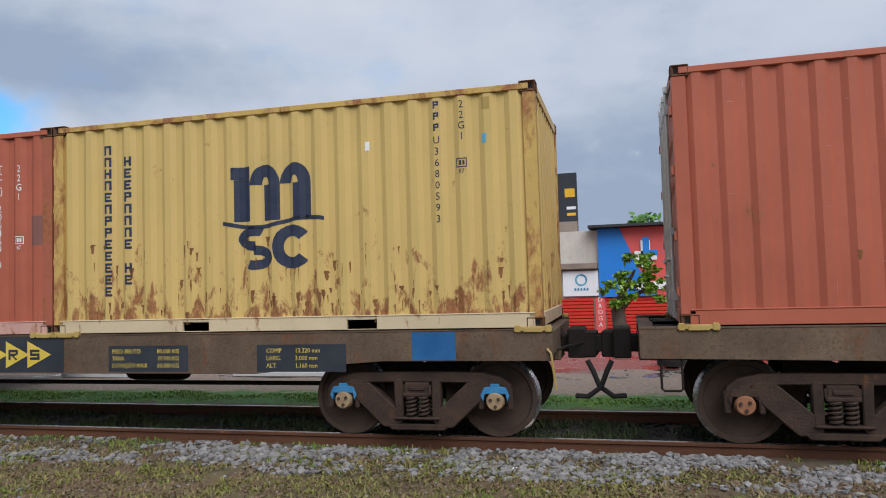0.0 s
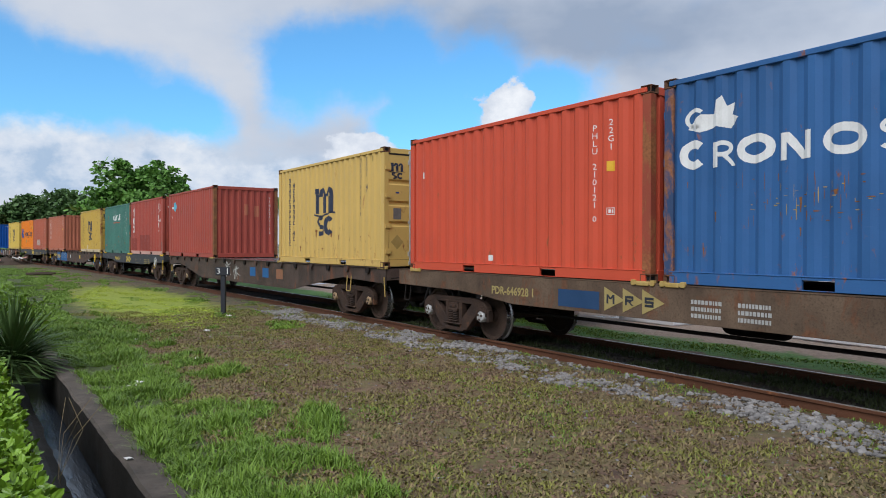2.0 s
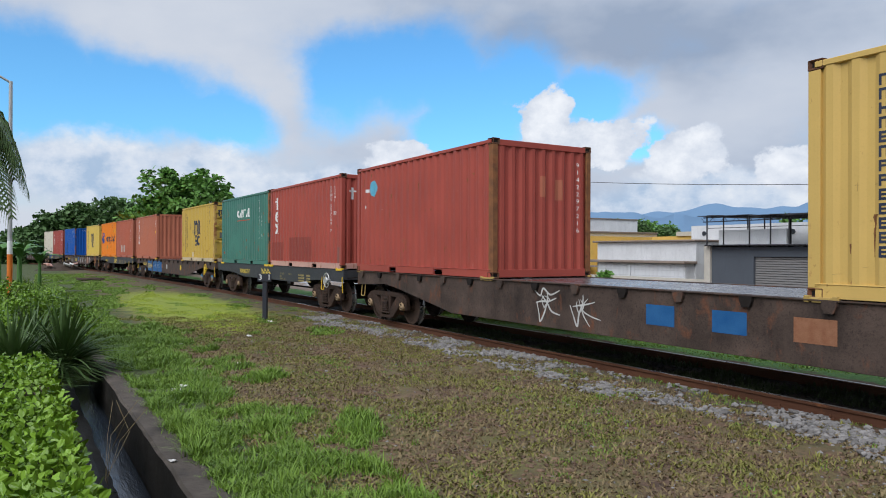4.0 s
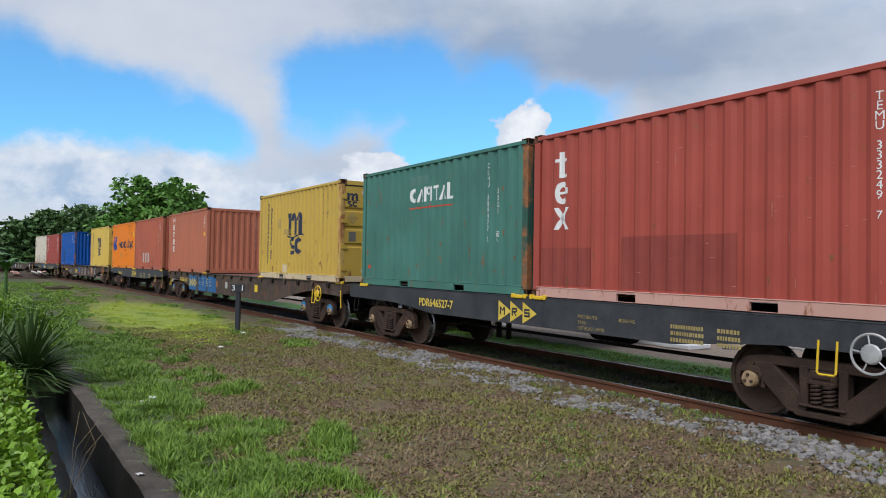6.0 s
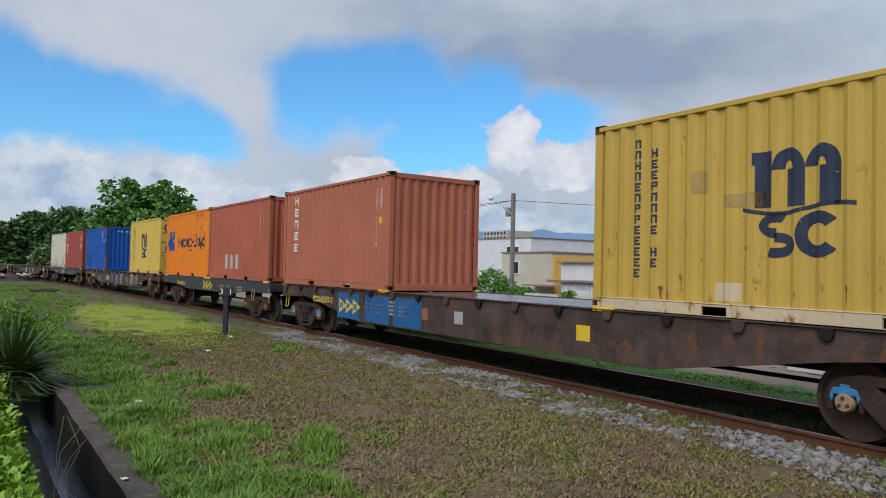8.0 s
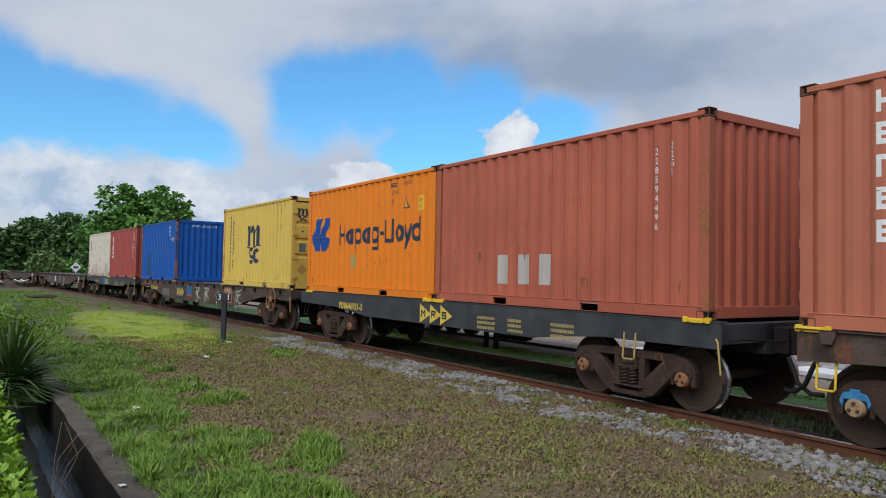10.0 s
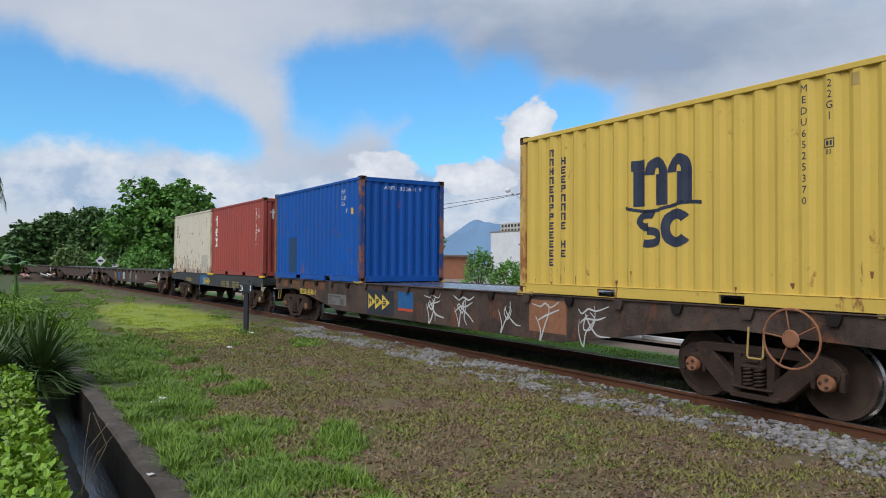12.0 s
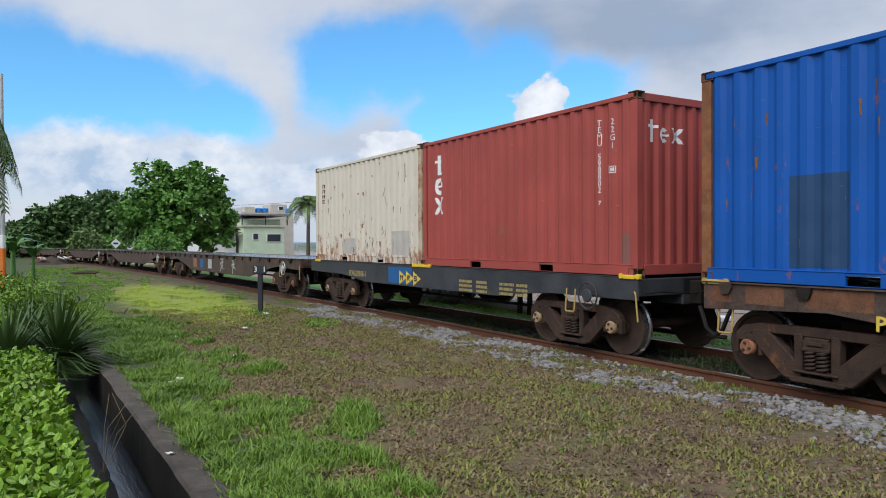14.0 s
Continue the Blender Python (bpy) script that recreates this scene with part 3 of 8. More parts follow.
def container(name, label, key, rail=None, post=None, door_right=False, post_left=None, head=None):
    """A 20-foot box, 6.06 x 2.44 x 2.59 m; its base centre is the origin, its near side faces -y."""
    root = thing(name, label, "container", "containers on the train")
    col = M[key]
    rail, post = M[rail or key], M[post or key]
    post_l = M[post_left] if post_left else post
    for y, name_side in ((-1, "side_panel"), (1, "side_panel")):
        mb = MB()
        corrugated(mb, -2.926, 2.926, 0.165, 2.50, *SIDE_P, lambda a, d, z: (a, y * (HY - 0.012 - d), z))
        part(name_side, mb, col, root)
        mb = MB()
        xs = (-2.94, -1.21, -0.86, 0.86, 1.21, 2.94)
        for i in (0, 2, 4):
            mb.box(xs[i], xs[i + 1], min(y * (HY - .05), y * (HY - .006)), max(y * (HY - .05), y * (HY - .006)), .012, .155)
        for i in (1, 3):
            mb.box(xs[i], xs[i + 1], min(y * (HY - .05), y * (HY - .009)), max(y * (HY - .05), y * (HY - .009)), .125, .152)
            mb.box(xs[i], xs[i + 1], min(y * (HY - .05), y * (HY - .009)), max(y * (HY - .05), y * (HY - .009)), .012, .02)
        mb.box(-2.94, 2.94, min(y * (HY - .065), y * HY), max(y * (HY - .065), y * HY), .156, .17)
        part("bottom_rail", mb, rail, root, bevel=0.004)
        mb = MB().box(-2.95, 2.95, min(y * (HY - .06), y * (HY - .002)), max(y * (HY - .06), y * (HY - .002)), 2.50, 2.565)
        part("top_rail", mb, M[head] if head else col, root, bevel=0.006)
    for x in (-1, 1):
        mb = MB().box(min(x * (HX - .05), x * (HX - .008)), max(x * (HX - .05), x * (HX - .008)), -1.07, 1.07, 2.46, 2.57)
        part("top_rail", mb, col, root, bevel=0.006)
        mb = MB().box(min(x * (HX - .06), x * (HX - .004)), max(x * (HX - .06), x * (HX - .004)), -1.07, 1.07, .02, .165)
        part("bottom_rail", mb, rail, root, bevel=0.006)
        for y in (-1, 1):
            mb = MB().prism([(x * (HX - .145), y * (HY - .006)), (x * (HX - .006), y * (HY - .006)), (x * (HX - .006), y * (HY - .12)),
                             (x * (HX - .05), y * (HY - .12)), (x * (HX - .06), y * (HY - .05)), (x * (HX - .145), y * (HY - .05))], .118, 2.473, axis="z")
            part("corner_post", mb, post_l if x < 0 else post, root, bevel=0.005)
            for z in (.059, CH - .059):
                link("corner_casting", CASTING, root, "", pose(x * (HX - .089), y * (HY - .081), z))
    mb = MB()
    corrugated(mb, -2.95, 2.95, -1.16, 1.16, 5.9 / 28, 0.02, lambda a, d, z: (a, z, 2.56 - d))
    part("roof", mb, col, root)
    part("floor_frame", MB().box(-2.93, 2.93, -1.15, 1.15, .145, .162), M["hole"], root)
    for side in (-1, 1):
        doors = door_right == (side > 0)
        if not doors:
            mb = MB()
            corrugated(mb, -1.10, 1.10, .165, 2.46, *END_P, lambda a, d, z: (side * (HX - .02 - d), a, z))
            part("end_panel", mb, col, root)
            continue
        for y in (-1, 1):
            mb = MB()
            lo, hi = min(y * .008, y * 1.10), max(y * .008, y * 1.10)
            out = [(0, .17), (0, .88), (.034, .91), (.034, .96), (0, 1.0), (0, 1.32), (.034, 1.35), (.034, 1.40), (0, 1.44), (0, 1.78), (.034, 1.81), (.034, 1.86), (0, 1.90), (0, 2.455)]
            mb.prism([(side * (HX - .016 - d), z) for d, z in out] + [(side * (HX - .075), 2.455), (side * (HX - .075), .17)], lo, hi)
            door = part("door", mb, col, root, bevel=0.004)
            part("door_gasket", MB().box(min(side * (HX - .04), side * (HX - .010)), max(side * (HX - .04), side * (HX - .010)), min(y * .001, y * .018), max(y * .001, y * .018), .18, 2.45), M["rubber"], door)
            part("door_gasket", MB().box(min(side * (HX - .04), side * (HX - .010)), max(side * (HX - .04), side * (HX - .010)), lo, hi, 2.43, 2.458), M["rubber"], door)
            for yy in (.16, .57):
                mb = MB().tube([(side * (HX + .016), y * yy, .06), (side * (HX + .016), y * yy, 2.53)], .019, 8)
                for z, w in ((.09, .035), (.29, .05), (.98, .035), (2.28, .05), (2.5, .035)):
                    mb.box(min(side * (HX - .02), side * (HX + .038)), max(side * (HX - .02), side * (HX + .038)), y * yy - w * .8, y * yy + w * .8, z - w, z + w)
                part("locking_bar", mb, M["zinc"], door, "galvanised locking bar", smooth=True)
                z, reach = (.68, -.24) if yy > .5 else (.50, .24)
                mb = MB().tube([(side * (HX + .03), y * yy, z), (side * (HX + .055), y * (yy + reach * .2), z), (side * (HX + .05), y * (yy + reach), z - .02)], .013, 6)
                mb.box(min(side * (HX - .012), side * (HX + .045)), max(side * (HX - .012), side * (HX + .045)), y * (yy + reach * .6) - .03, y * (yy + reach * .6) + .03, z - .045, z + .03)
                part("handle", mb, M["zinc"], door, "bent steel door handle")
            for z in (.3, .85, 1.5, 2.1):
                part("hinge", MB().box(min(side * (HX - .03), side * (HX + .02)), max(side * (HX - .03), side * (HX + .02)), min(y * 1.05, y * 1.19), max(y * 1.05, y * 1.19), z, z + .09), col, door)
    return root


def yellow_marks(c, num, size="22G1", ic="83"):
    bar_column(c, "1111111111111", .80, 2.29, .1435, "ink_navy", .10, .115)
    bar_column(c, "11111111 11", 1.08, 2.14, .1435, "ink_navy", .10, .115)
    arch_mark(c, 2.35, 3.64, .71, 1.93, "ink_navy")
    column(c, num, 4.97, 2.46, 1.12, "ink_navy", .08)
    column(c, size, 5.25, 2.46, 2.0, "ink_navy", .08)
    code_box(c, 5.24, 1.76, "ink_navy")
    line_text(c, ic, 5.24, 1.68, .05, "ink_navy")
    rect(c, 5.47, 5.56, 2.33, 2.46, "ochre", label="small plate on the side", name="plate")


def door_marks(c, num):
    arch_mark(c, .13, .54, 1.91, 2.26, "ink_navy", "door", -HY)
    for s, u, z, h in ((num, 1.62, 2.06, .085), ("22G1", 1.72, 1.94, .075), ("M.G.W.", 1.58, 1.66, .075), ("TARE", 1.54, 1.53, .075), ("NET", 1.53, 1.22, .075), ("CU.CAP.", 1.60, 1.08, .075)):
        line_text(c, s, u, z, h, "ink_navy", "door", -HY, .8)
    rect(c, .24, .44, 1.04, 1.28, "panel_worn", "door", -HY, "grey data plate", "plate")
    mb = MB()
    shape(mb, [(0, .15), (.15, .15), (.075, 0)])
    lay_mb("sticker", mb, M["ink_white"], c, -HY + .72, 1.09, "door", "white warning triangle sticker")
    rect(c, .76, .88, 1.98, 2.12, "ink_sky", "door", -HY, "small light blue sticker", "sticker")
    rect(c, .30, .38, 1.60, 1.63, "ink_deep", "door", -HY, "small dark blue sticker", "sticker")
    mb = MB()
    shape(mb, [(0, -.16), (.16, 0), (0, .16), (-.16, 0)])
    lay_mb("patch", mb, M["ochre"], c, -HY + .34, 1.62 if num.startswith("28599") else .55, "door", "brownish diamond stain")


def rust_streaks(c, seed, n, zlo=.2, zhi=1.1):
    """Ragged rust runs of one side."""
    rng = random.Random(seed)
    mb = MB()
    for _ in range(n):
        x, z, l, w = rng.uniform(.3, 5.8), rng.uniform(zlo, zhi), rng.uniform(.04, .22), rng.choice((.006, .01, .016, .03))
        pts = []
        k = 6
        for i in range(k):
            pts.append((x - w * (1 - .8 * i / k) * rng.uniform(.5, 1.3), z - l * i / k))
        for i in range(k - 1, -1, -1):
            pts.append((x + w * (1 - .8 * i / k) * rng.uniform(.5, 1.3), z - l * i / k))
        shape(mb, pts)
    tagged(lay_mb("rust_wear", mb, M["rust_run"], c, -HX, 0, "side", "ragged brown rust runs"), kind="stuff")


def scuffs(c, seed, n, ink, zlo, zhi, ulo=.3, uhi=5.8):
    """Short scratches and dents rubbed to a paler tone."""
    rng = random.Random(seed)
    mb = MB()
    for _ in range(n):
        x, z = rng.uniform(ulo, uhi), rng.uniform(zlo, zhi)
        w, h = (rng.uniform(.02, .09), rng.uniform(.004, .014)) if rng.random() < .55 else (rng.uniform(.004, .010), rng.uniform(.03, .22))
        k = [rng.uniform(.6, 1.2) for _ in range(6)]
        shape(mb, [(x - w / 2 * k[0], z), (x - w * .2, z - h / 2 * k[1]), (x + w * .25, z - h / 2 * k[2]), (x + w / 2 * k[3], z + h * .1), (x + w * .1, z + h / 2 * k[4]), (x - w * .3, z + h / 2 * k[5])])
    o = lay_mb("scratch_wear", mb, M[ink], c, -HX, 0, "side", "pale scratches and rubbed dents")
    o.location.y = -.0006
    tagged(o, kind="stuff")


BOXES = []


SWELL = Matrix.Diagonal((1.014, 1.0, 1.018, 1.0))


def place(c, off):
    """Sets a box at its place on the train; real boxes bulge a little over their nominal size."""
    BOXES.append((c, off + HX))
    return c


def build_containers():
    c = place(container("shipping_container", "faded salmon red steel container with rusty corner casting", "coral", post="coral"), 28.7)
    c = place(container("shipping_container", "faded salmon red corrugated container with scratched corner post", "salmon"), 22.43)
    rust_streaks(c, 3, 5)
    scuffs(c, 4, 46, "scuff_red", .2, 2.4)
    c = place(container("shipping_container", "yellow container with dark shipping mark and heavy rust near the bottom", "yellow_rusty", "sill_cream", "yellow_post", head="yellow_post"), 14.92)
    yellow_marks(c, "   U3680593", "22G1", "87")
    rust_streaks(c, 5, 70, .22, 1.1)
    rust_streaks(c, 6, 26, .22, .5)
    rect(c, 4.15, 4.2, 1.98, 2.08, "ink_white", label="white sticker", name="sticker")
    rect(c, 5.47, 5.52, 1.97, 2.07, "ink_sky", label="blue sticker", name="sticker")
    bar_column(c, "111", 4.97, 2.46, .122, "ink_navy", .06, .08)
    c = place(container("shipping_container", "salmon red container with white code and grey touch-up patches", "salmon", "sill_pink", "salmon_post", post_left="coral"), 8.75)
    column(c, "TCLU 206469", 5.26, 2.16, 1.03, "ink_white", .088)
    column(c, "8", 5.26, .93, .84, "ink_white", .075)
    column(c, "22G1", 5.55, 2.16, 1.68, "ink_white", .088)
    code_box(c, 5.55, 1.18, "ink_white")
    line_text(c, "87", 5.55, 1.1, .05, "ink_white")
    rect(c, 1.17, 1.72, .44, 1.34, "patch_grey", label="greyish repainted patch")
    rect(c, 5.72, 5.90, 1.12, 1.49, "patch_grey", label="greyish repainted patch")
    rect(c, 4.9, 5.04, .29, .36, "ink_white", label="white sticker", name="sticker")
    mb = MB()
    shape(mb, [(0, -.2), (.17, 0), (0, .2), (-.17, 0)])
    lay_mb("patch", mb, M["patch_grey"], c, -HX + 2.9, .55, "side", "dark diamond-shaped stain")
    c = place(container("shipping_container", "dark blue container with white horse emblem and rusty corner posts", "navy", None, "navy_post"), 1.30)
    name = (("c", 0, .40, .0, .36), ("b", .46, .085, .0, .30), ("o", .46, .27, .12, .31), ("n", .58, .20, .0, .15), ("o", .80, .46, .0, .34), ("b", 1.33, .075, .0, .30), ("n", 1.33, .33, .0, .30),
            ("b", 1.60, .07, .0, .30), ("o", 1.78, .46, .0, .33), ("s", 2.32, .34, .0, .33))
    blocks(c, .24, 1.42, name, "ink_white", label="white painted shape")
    scuffs(c, 11, 60, "rust_run", .75, 1.25, 1.0, 3.3)
    scuffs(c, 12, 26, "ochre", .85, 1.15, 1.2, 2.6)
    mb = MB()
    shape(mb, [(.0, .06), (.2, .0), (.42, .05), (.6, .0), (.72, .12), (.62, .16), (.66, .3), (.55, .27), (.5, .4), (.42, .36), (.38, .2), (.2, .22), (.1, .16)])
    lay_mb("emblem", mb, M["ink_white"], c, -HX + .34, 1.86, "side", "white prancing animal emblem")
    ring(mb2 := MB(), .12, .16, .15, .13, .05, 40, 300)
    lay_mb("emblem", mb2, M["ink_white"], c, -HX + .34, 1.88)
    rect(c, 2.58, 3.02, 1.71, 2.2, "ink_sky", label="faded light blue square").data.materials[0] = M["ink_blue"]
    mb = MB()
    shape(mb, [(0, -.16), (.16, 0), (0, .16), (-.16, 0)])
    lay_mb("sticker", mb, M["ink_white"], c, -HX + 3.35, 1.88, "side", "white diamond label")
    column(c, "CXDU 117664", 5.25, 2.26, 1.08, "ink_white", .088)
    column(c, "9", 5.25, .98, .88, "ink_white", .08)
    column(c, "22G1", 5.53, 2.26, 1.8, "ink_white", .088)
    rect(c, 5.46, 5.6, 1.4, 1.56, "ink_amber", label="amber sticker", name="sticker")
    code_box(c, 5.53, 1.24, "ink_white")
    line_text(c, "87", 5.53, 1.14, .05, "ink_white")
    blocks(c, .36, 2.2, tuple((k, q * .58, w * .58, lo * .58, hi * .58) for k, q, w, lo, hi in name), "ink_white", "end", -HY, label="white painted shape")
    rect(c, 1.05, 1.28, 1.45, 1.95, "ink_sky", "end", -HY, "light blue sticker", "sticker").data.materials[0] = M["ink_blue"]
    rust_streaks(c, 9, 26, .4, 1.3)
    scuffs(c, 10, 50, "scuff_blue", .2, 2.4)
    c = place(container("shipping_container", "bright red corrugated container with white code and stickers", "bright_red", None, "brick_post", post_left="bright_red"), -5.06)
    column(c, "PHLU 210121", 5.04, 2.2, 1.0, "ink_white", .085)
    column(c, "0", 5.04, .9, .82, "ink_white", .08)
    column(c, "22G1", 5.34, 2.25, 1.8, "ink_white", .085)
    rect(c, 5.28, 5.4, 1.52, 1.66, "ink_amber", label="amber sticker", name="sticker")
    code_box(c, 5.34, .95, "ink_white")
    rect(c, .42, .52, 1.78, 1.9, "ink_white", label="white sticker", name="sticker")
    rect(c, 2.55, 2.7, .22, .32, "ink_white", label="white sticker", name="sticker")
    c = place(container("shipping_container", "yellow container with dark shipping mark and closed doors", "yellow", "yellow", "yellow", True), -12.30)
    yellow_marks(c, "MEDU2828358")
    door_marks(c, "282835")
    rust_streaks(c, 15, 26, .30, .95)
    scuffs(c, 16, 60, "ochre", .25, 1.2)
    c = place(container("shipping_container", "brick red container with heavily rusted corner post", "brick_red", None, "rust_post", post_left="brick_red"), -24.60)
    column(c, "9142297216", 2.12, 2.28, .85, "ink_white", .085, "end", -HY)
    rect(c, 1.15, 1.3, 1.55, 1.95, "coral", "end", -HY, "pinkish repainted patch")
    rect(c, 1.52, 1.7, 1.5, 1.9, "coral", "end", -HY, "pinkish repainted patch")
    mb = MB()
    v = [(.2 * math.cos(i * .314), .2 * math.sin(i * .314)) for i in range(20)]
    shape(mb, v)
    lay_mb("sticker", mb, M["ink_sky"], c, -HX + .95, 2.03, "side", "round light blue sticker")
    rect(c, .5, .66, 1.95, 2.03, "ink_white", label="white bars of unreadable print", name="sticker")
    rect(c, .42, .54, 1.55, 1.63, "ink_white", label="white sticker", name="sticker")
    rust_streaks(c, 17, 26, .3, 2.4)
    scuffs(c, 18, 30, "scuff_red", .2, 2.4)
    for off, num, end in ((-31.77, "TEMU 333249", "7"), (-98.10, "TEMU 598802", "7")):
        c = place(container("shipping_container", "maroon red container with three large white painted shapes", "brick_red" if off > -40 else "maroon", "sill_pink" if off > -40 else None, None), off)
        blocks(c, .50, 1.86, (("b", .09, .10, .0, .40), ("b", .01, .26, .245, .295), ("b", .09, .19, -.001, .05)), "ink_white", label="white upright bar with crossbar")
        blocks(c, .50, 1.45, (("c", .01, .30, .0, .35), ("b", .08, .20, .155, .195), ("b", .225, .075, .157, .255)), "ink_white", label="white ring")
        blocks(c, .47, 1.06, (("v", .02, .34, .0, .34),), "ink_white", label="white crossed bars")
        column(c, num, 5.30, 2.28, 1.2, "ink_white", .088)
        column(c, end, 5.30, 1.1, 1.0, "ink_white", .08)
        column(c, "22G1", 5.57, 2.28, 1.82, "ink_white", .088)
        code_box(c, 5.56, 1.52, "ink_white")
        blocks(c, .24, 1.90, (("b", .065, .08, .0, .32), ("b", .0, .21, .20, .24), ("c", .24, .21, .0, .22), ("b", .29, .15, .095, .125), ("v", .48, .26, .0, .22)), "ink_white", "end", -HY, label="white bar, ring and cross of a painted name")
        rect(c, 1.1, 1.35, .75, 1.35, "maroon", "end", -HY, "dark repainted patch")
        rect(c, 5.72, 5.9, .15, .6, "patch_grey", label="greyish repainted patch")
        rust_streaks(c, int(-off), 8, .3, 1.5)
        scuffs(c, int(-off) + 1, 44, "scuff_red", .2, 2.4)
        if off > -40:
            rect(c, .16, 1.3, .2, .78, "patch_red", label="darker repainted field")
            rect(c, 1.9, 3.7, .2, .92, "patch_red", label="darker repainted field")
    c = place(container("shipping_container", "dark green container with white painted name and rusty posts", "green", None, "green_post", post_left="green"), -38.07)
    blocks(c, 2.2, 1.76, (("c", 0, .27, 0, .30), ("a", .29, .24, 0, .27), ("b", .57, .06, 0, .30), ("o", .62, .15, .13, .3), ("b", .81, .06, 0, .29), ("b", .90, .22, .24, .30), ("b", .98, .06, 0, .238),
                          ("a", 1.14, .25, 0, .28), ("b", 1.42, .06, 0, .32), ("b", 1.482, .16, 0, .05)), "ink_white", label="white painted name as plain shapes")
    rect(c, 2.19, 3.80, 1.63, 1.66, "ink_red", label="thin red underline", name="stripe")
    mb = MB()
    shape(mb, [(.045 * math.cos(i * .628), .045 * math.sin(i * .628)) for i in range(10)])
    lay_mb("dot", mb, M["ink_red"], c, -HX + 2.98, 1.68)
    column(c, "CLHU 389477", 4.96, 2.30, 1.08, "ink_white", .085)
    column(c, "5", 4.96, 1.0, .9, "ink_white", .08)
    column(c, "22G1", 5.25, 1.84, 1.36, "ink_white", .085)
    code_box(c, 5.23, 1.02, "ink_white")
    line_text(c, "76", 5.23, .93, .05, "ink_white")
    rect(c, .3, .4, .38, .46, "ink_red", label="small red sticker", name="sticker")
    rust_streaks(c, 21, 18, .2, 1.5)
    scuffs(c, 22, 46, "scuff_green", .92, 1.02)
    scuffs(c, 24, 60, "scuff_green", .2, 2.4)
    rect(c, 2.2, 2.9, 2.12, 2.3, "scuff_green", label="paler repainted patch")
    c = place(container("shipping_container", "yellow container with dark shipping mark, rusty post and closed doors", "yellow_ochre", "sill_cream", "yellow_post", True, "yellow_ochre"), -45.45)
    yellow_marks(c, "MEDU2859929")
    door_marks(c, "285992")
    rust_streaks(c, 23, 16, .3, 1.5)
    scuffs(c, 19, 44, "ochre", .3, 2.3)
    rect(c, 1.66, 1.9, 1.5, 1.78, "ochre", label="brownish worn patch")
    rect(c, 2.1, 2.7, 1.3, 1.46, "ochre", label="brownish worn patch")
    rect(c, 2.0, 2.35, .2, .42, "sill_cream", label="pale repainted patch")
    c = place(container("shipping_container", "pale coral red container with white upright code", "coral"), -57.69)
    bar_column(c, "11111", .86, 2.39, .32, "ink_white", .16, .22)
    column(c, "TCKU 276518", 5.41, 2.25, .95, "ink_white", .085)
    column(c, "22G1", 5.62, 2.25, 1.8, "ink_white", .085)
    rect(c, 5.57, 5.67, 1.48, 1.62, "ink_amber", label="amber sticker", name="sticker")
    column(c, "TCKU 276518 1", 2.02, 2.25, .7, "ink_white", .085, "end", -HY)
    rust_streaks(c, 25, 5)
    scuffs(c, 26, 26, "scuff_red", .2, 2.4)
    c = place(container("shipping_container", "dull salmon red container with grey repainted squares", "salmon", None, "salmon_post"), -64.98)
    for u in (1.93, 2.47, 2.95):
        rect(c, u, u + .27, .36, .84, "patch_pale", label="greyish repainted square")
    column(c, "228594496", 5.26, 2.2, 1.1, "ink_white", .085)
    column(c, "22G1", 5.5, 2.25, 1.8, "ink_white", .085)
    rust_streaks(c, 27, 24, .2, 2.3)
    scuffs(c, 28, 34, "scuff_red", .2, 2.4)
    c = place(container("shipping_container", "orange container with blue angular emblem and dark painted name", "orange", None, "orange"), -71.18)
    mb = MB()
    for dx in (0.0, .46):
        shape(mb, [(dx, .36), (dx + .30, .82), (dx + .64, .82), (dx + .40, .44), (dx + .40, .36)])
        shape(mb, [(dx, .355), (dx + .40, .355), (dx + .58, .30), (dx + .42, .0), (dx + .14, .0)])
    bar(mb, .41, .45, .30, .44)
    lay_mb("emblem", mb, M["ink_deep"], c, -HX + .24, 1.02, "side", "blue angular double emblem")
    spec = [("b", 0, .09, 0, .48), ("b", .22, .09, 0, .48), ("b", .092, .126, .2, .28)]
    for k, x in (("a", .37), ("p", .80), ("a", 1.20), ("g", 1.61)):
        spec.append(("o", x, .34, 0, .37))
        spec.append(("b", x if k == "p" else x + .255, .085, 0 if k == "a" else -.15, .37))
    spec.append(("b", 1.66, .25, -.15, -.075))
    spec += [("b", 2.03, .13, .17, .25), ("b", 2.22, .09, 0, .48), ("b", 2.222, .26, 0, .085), ("b", 2.54, .085, 0, .50), ("o", 2.66, .35, 0, .37),
             ("y", 3.02, .32, -.15, .37), ("o", 3.35, .34, 0, .37), ("b", 3.605, .085, 0, .50)]
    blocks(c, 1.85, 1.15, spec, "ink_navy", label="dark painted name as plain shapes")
    line_text(c, "133658 4", 4.98, 2.36, .085, "ink_navy")
    bar_column(c, "1", 4.42, 2.40, .1, "ink_navy", .3, .085)
    line_text(c, "22G1", 4.5, 2.2, .085, "ink_navy")
    code_box(c, 4.39, 1.99, "ink_navy")
    mb = MB()
    shape(mb, [(0, 0), (.28, 0), (.14, .26)])
    lay_mb("sticker", mb, M["ink_navy"], c, -HX + 4.80, 1.84, "side", "warning triangle sticker")
    mb = MB()
    shape(mb, [(.04, .022), (.24, .022), (.14, .21)], 0)
    o = lay_mb("sticker", mb, M["ink_amber"], c, -HX + 4.80, 1.84)
    o.location.y = -.002
    rect(c, 5.38, 5.62, 1.76, 2.06, "ink_amber", label="yellow height sticker", name="sticker")
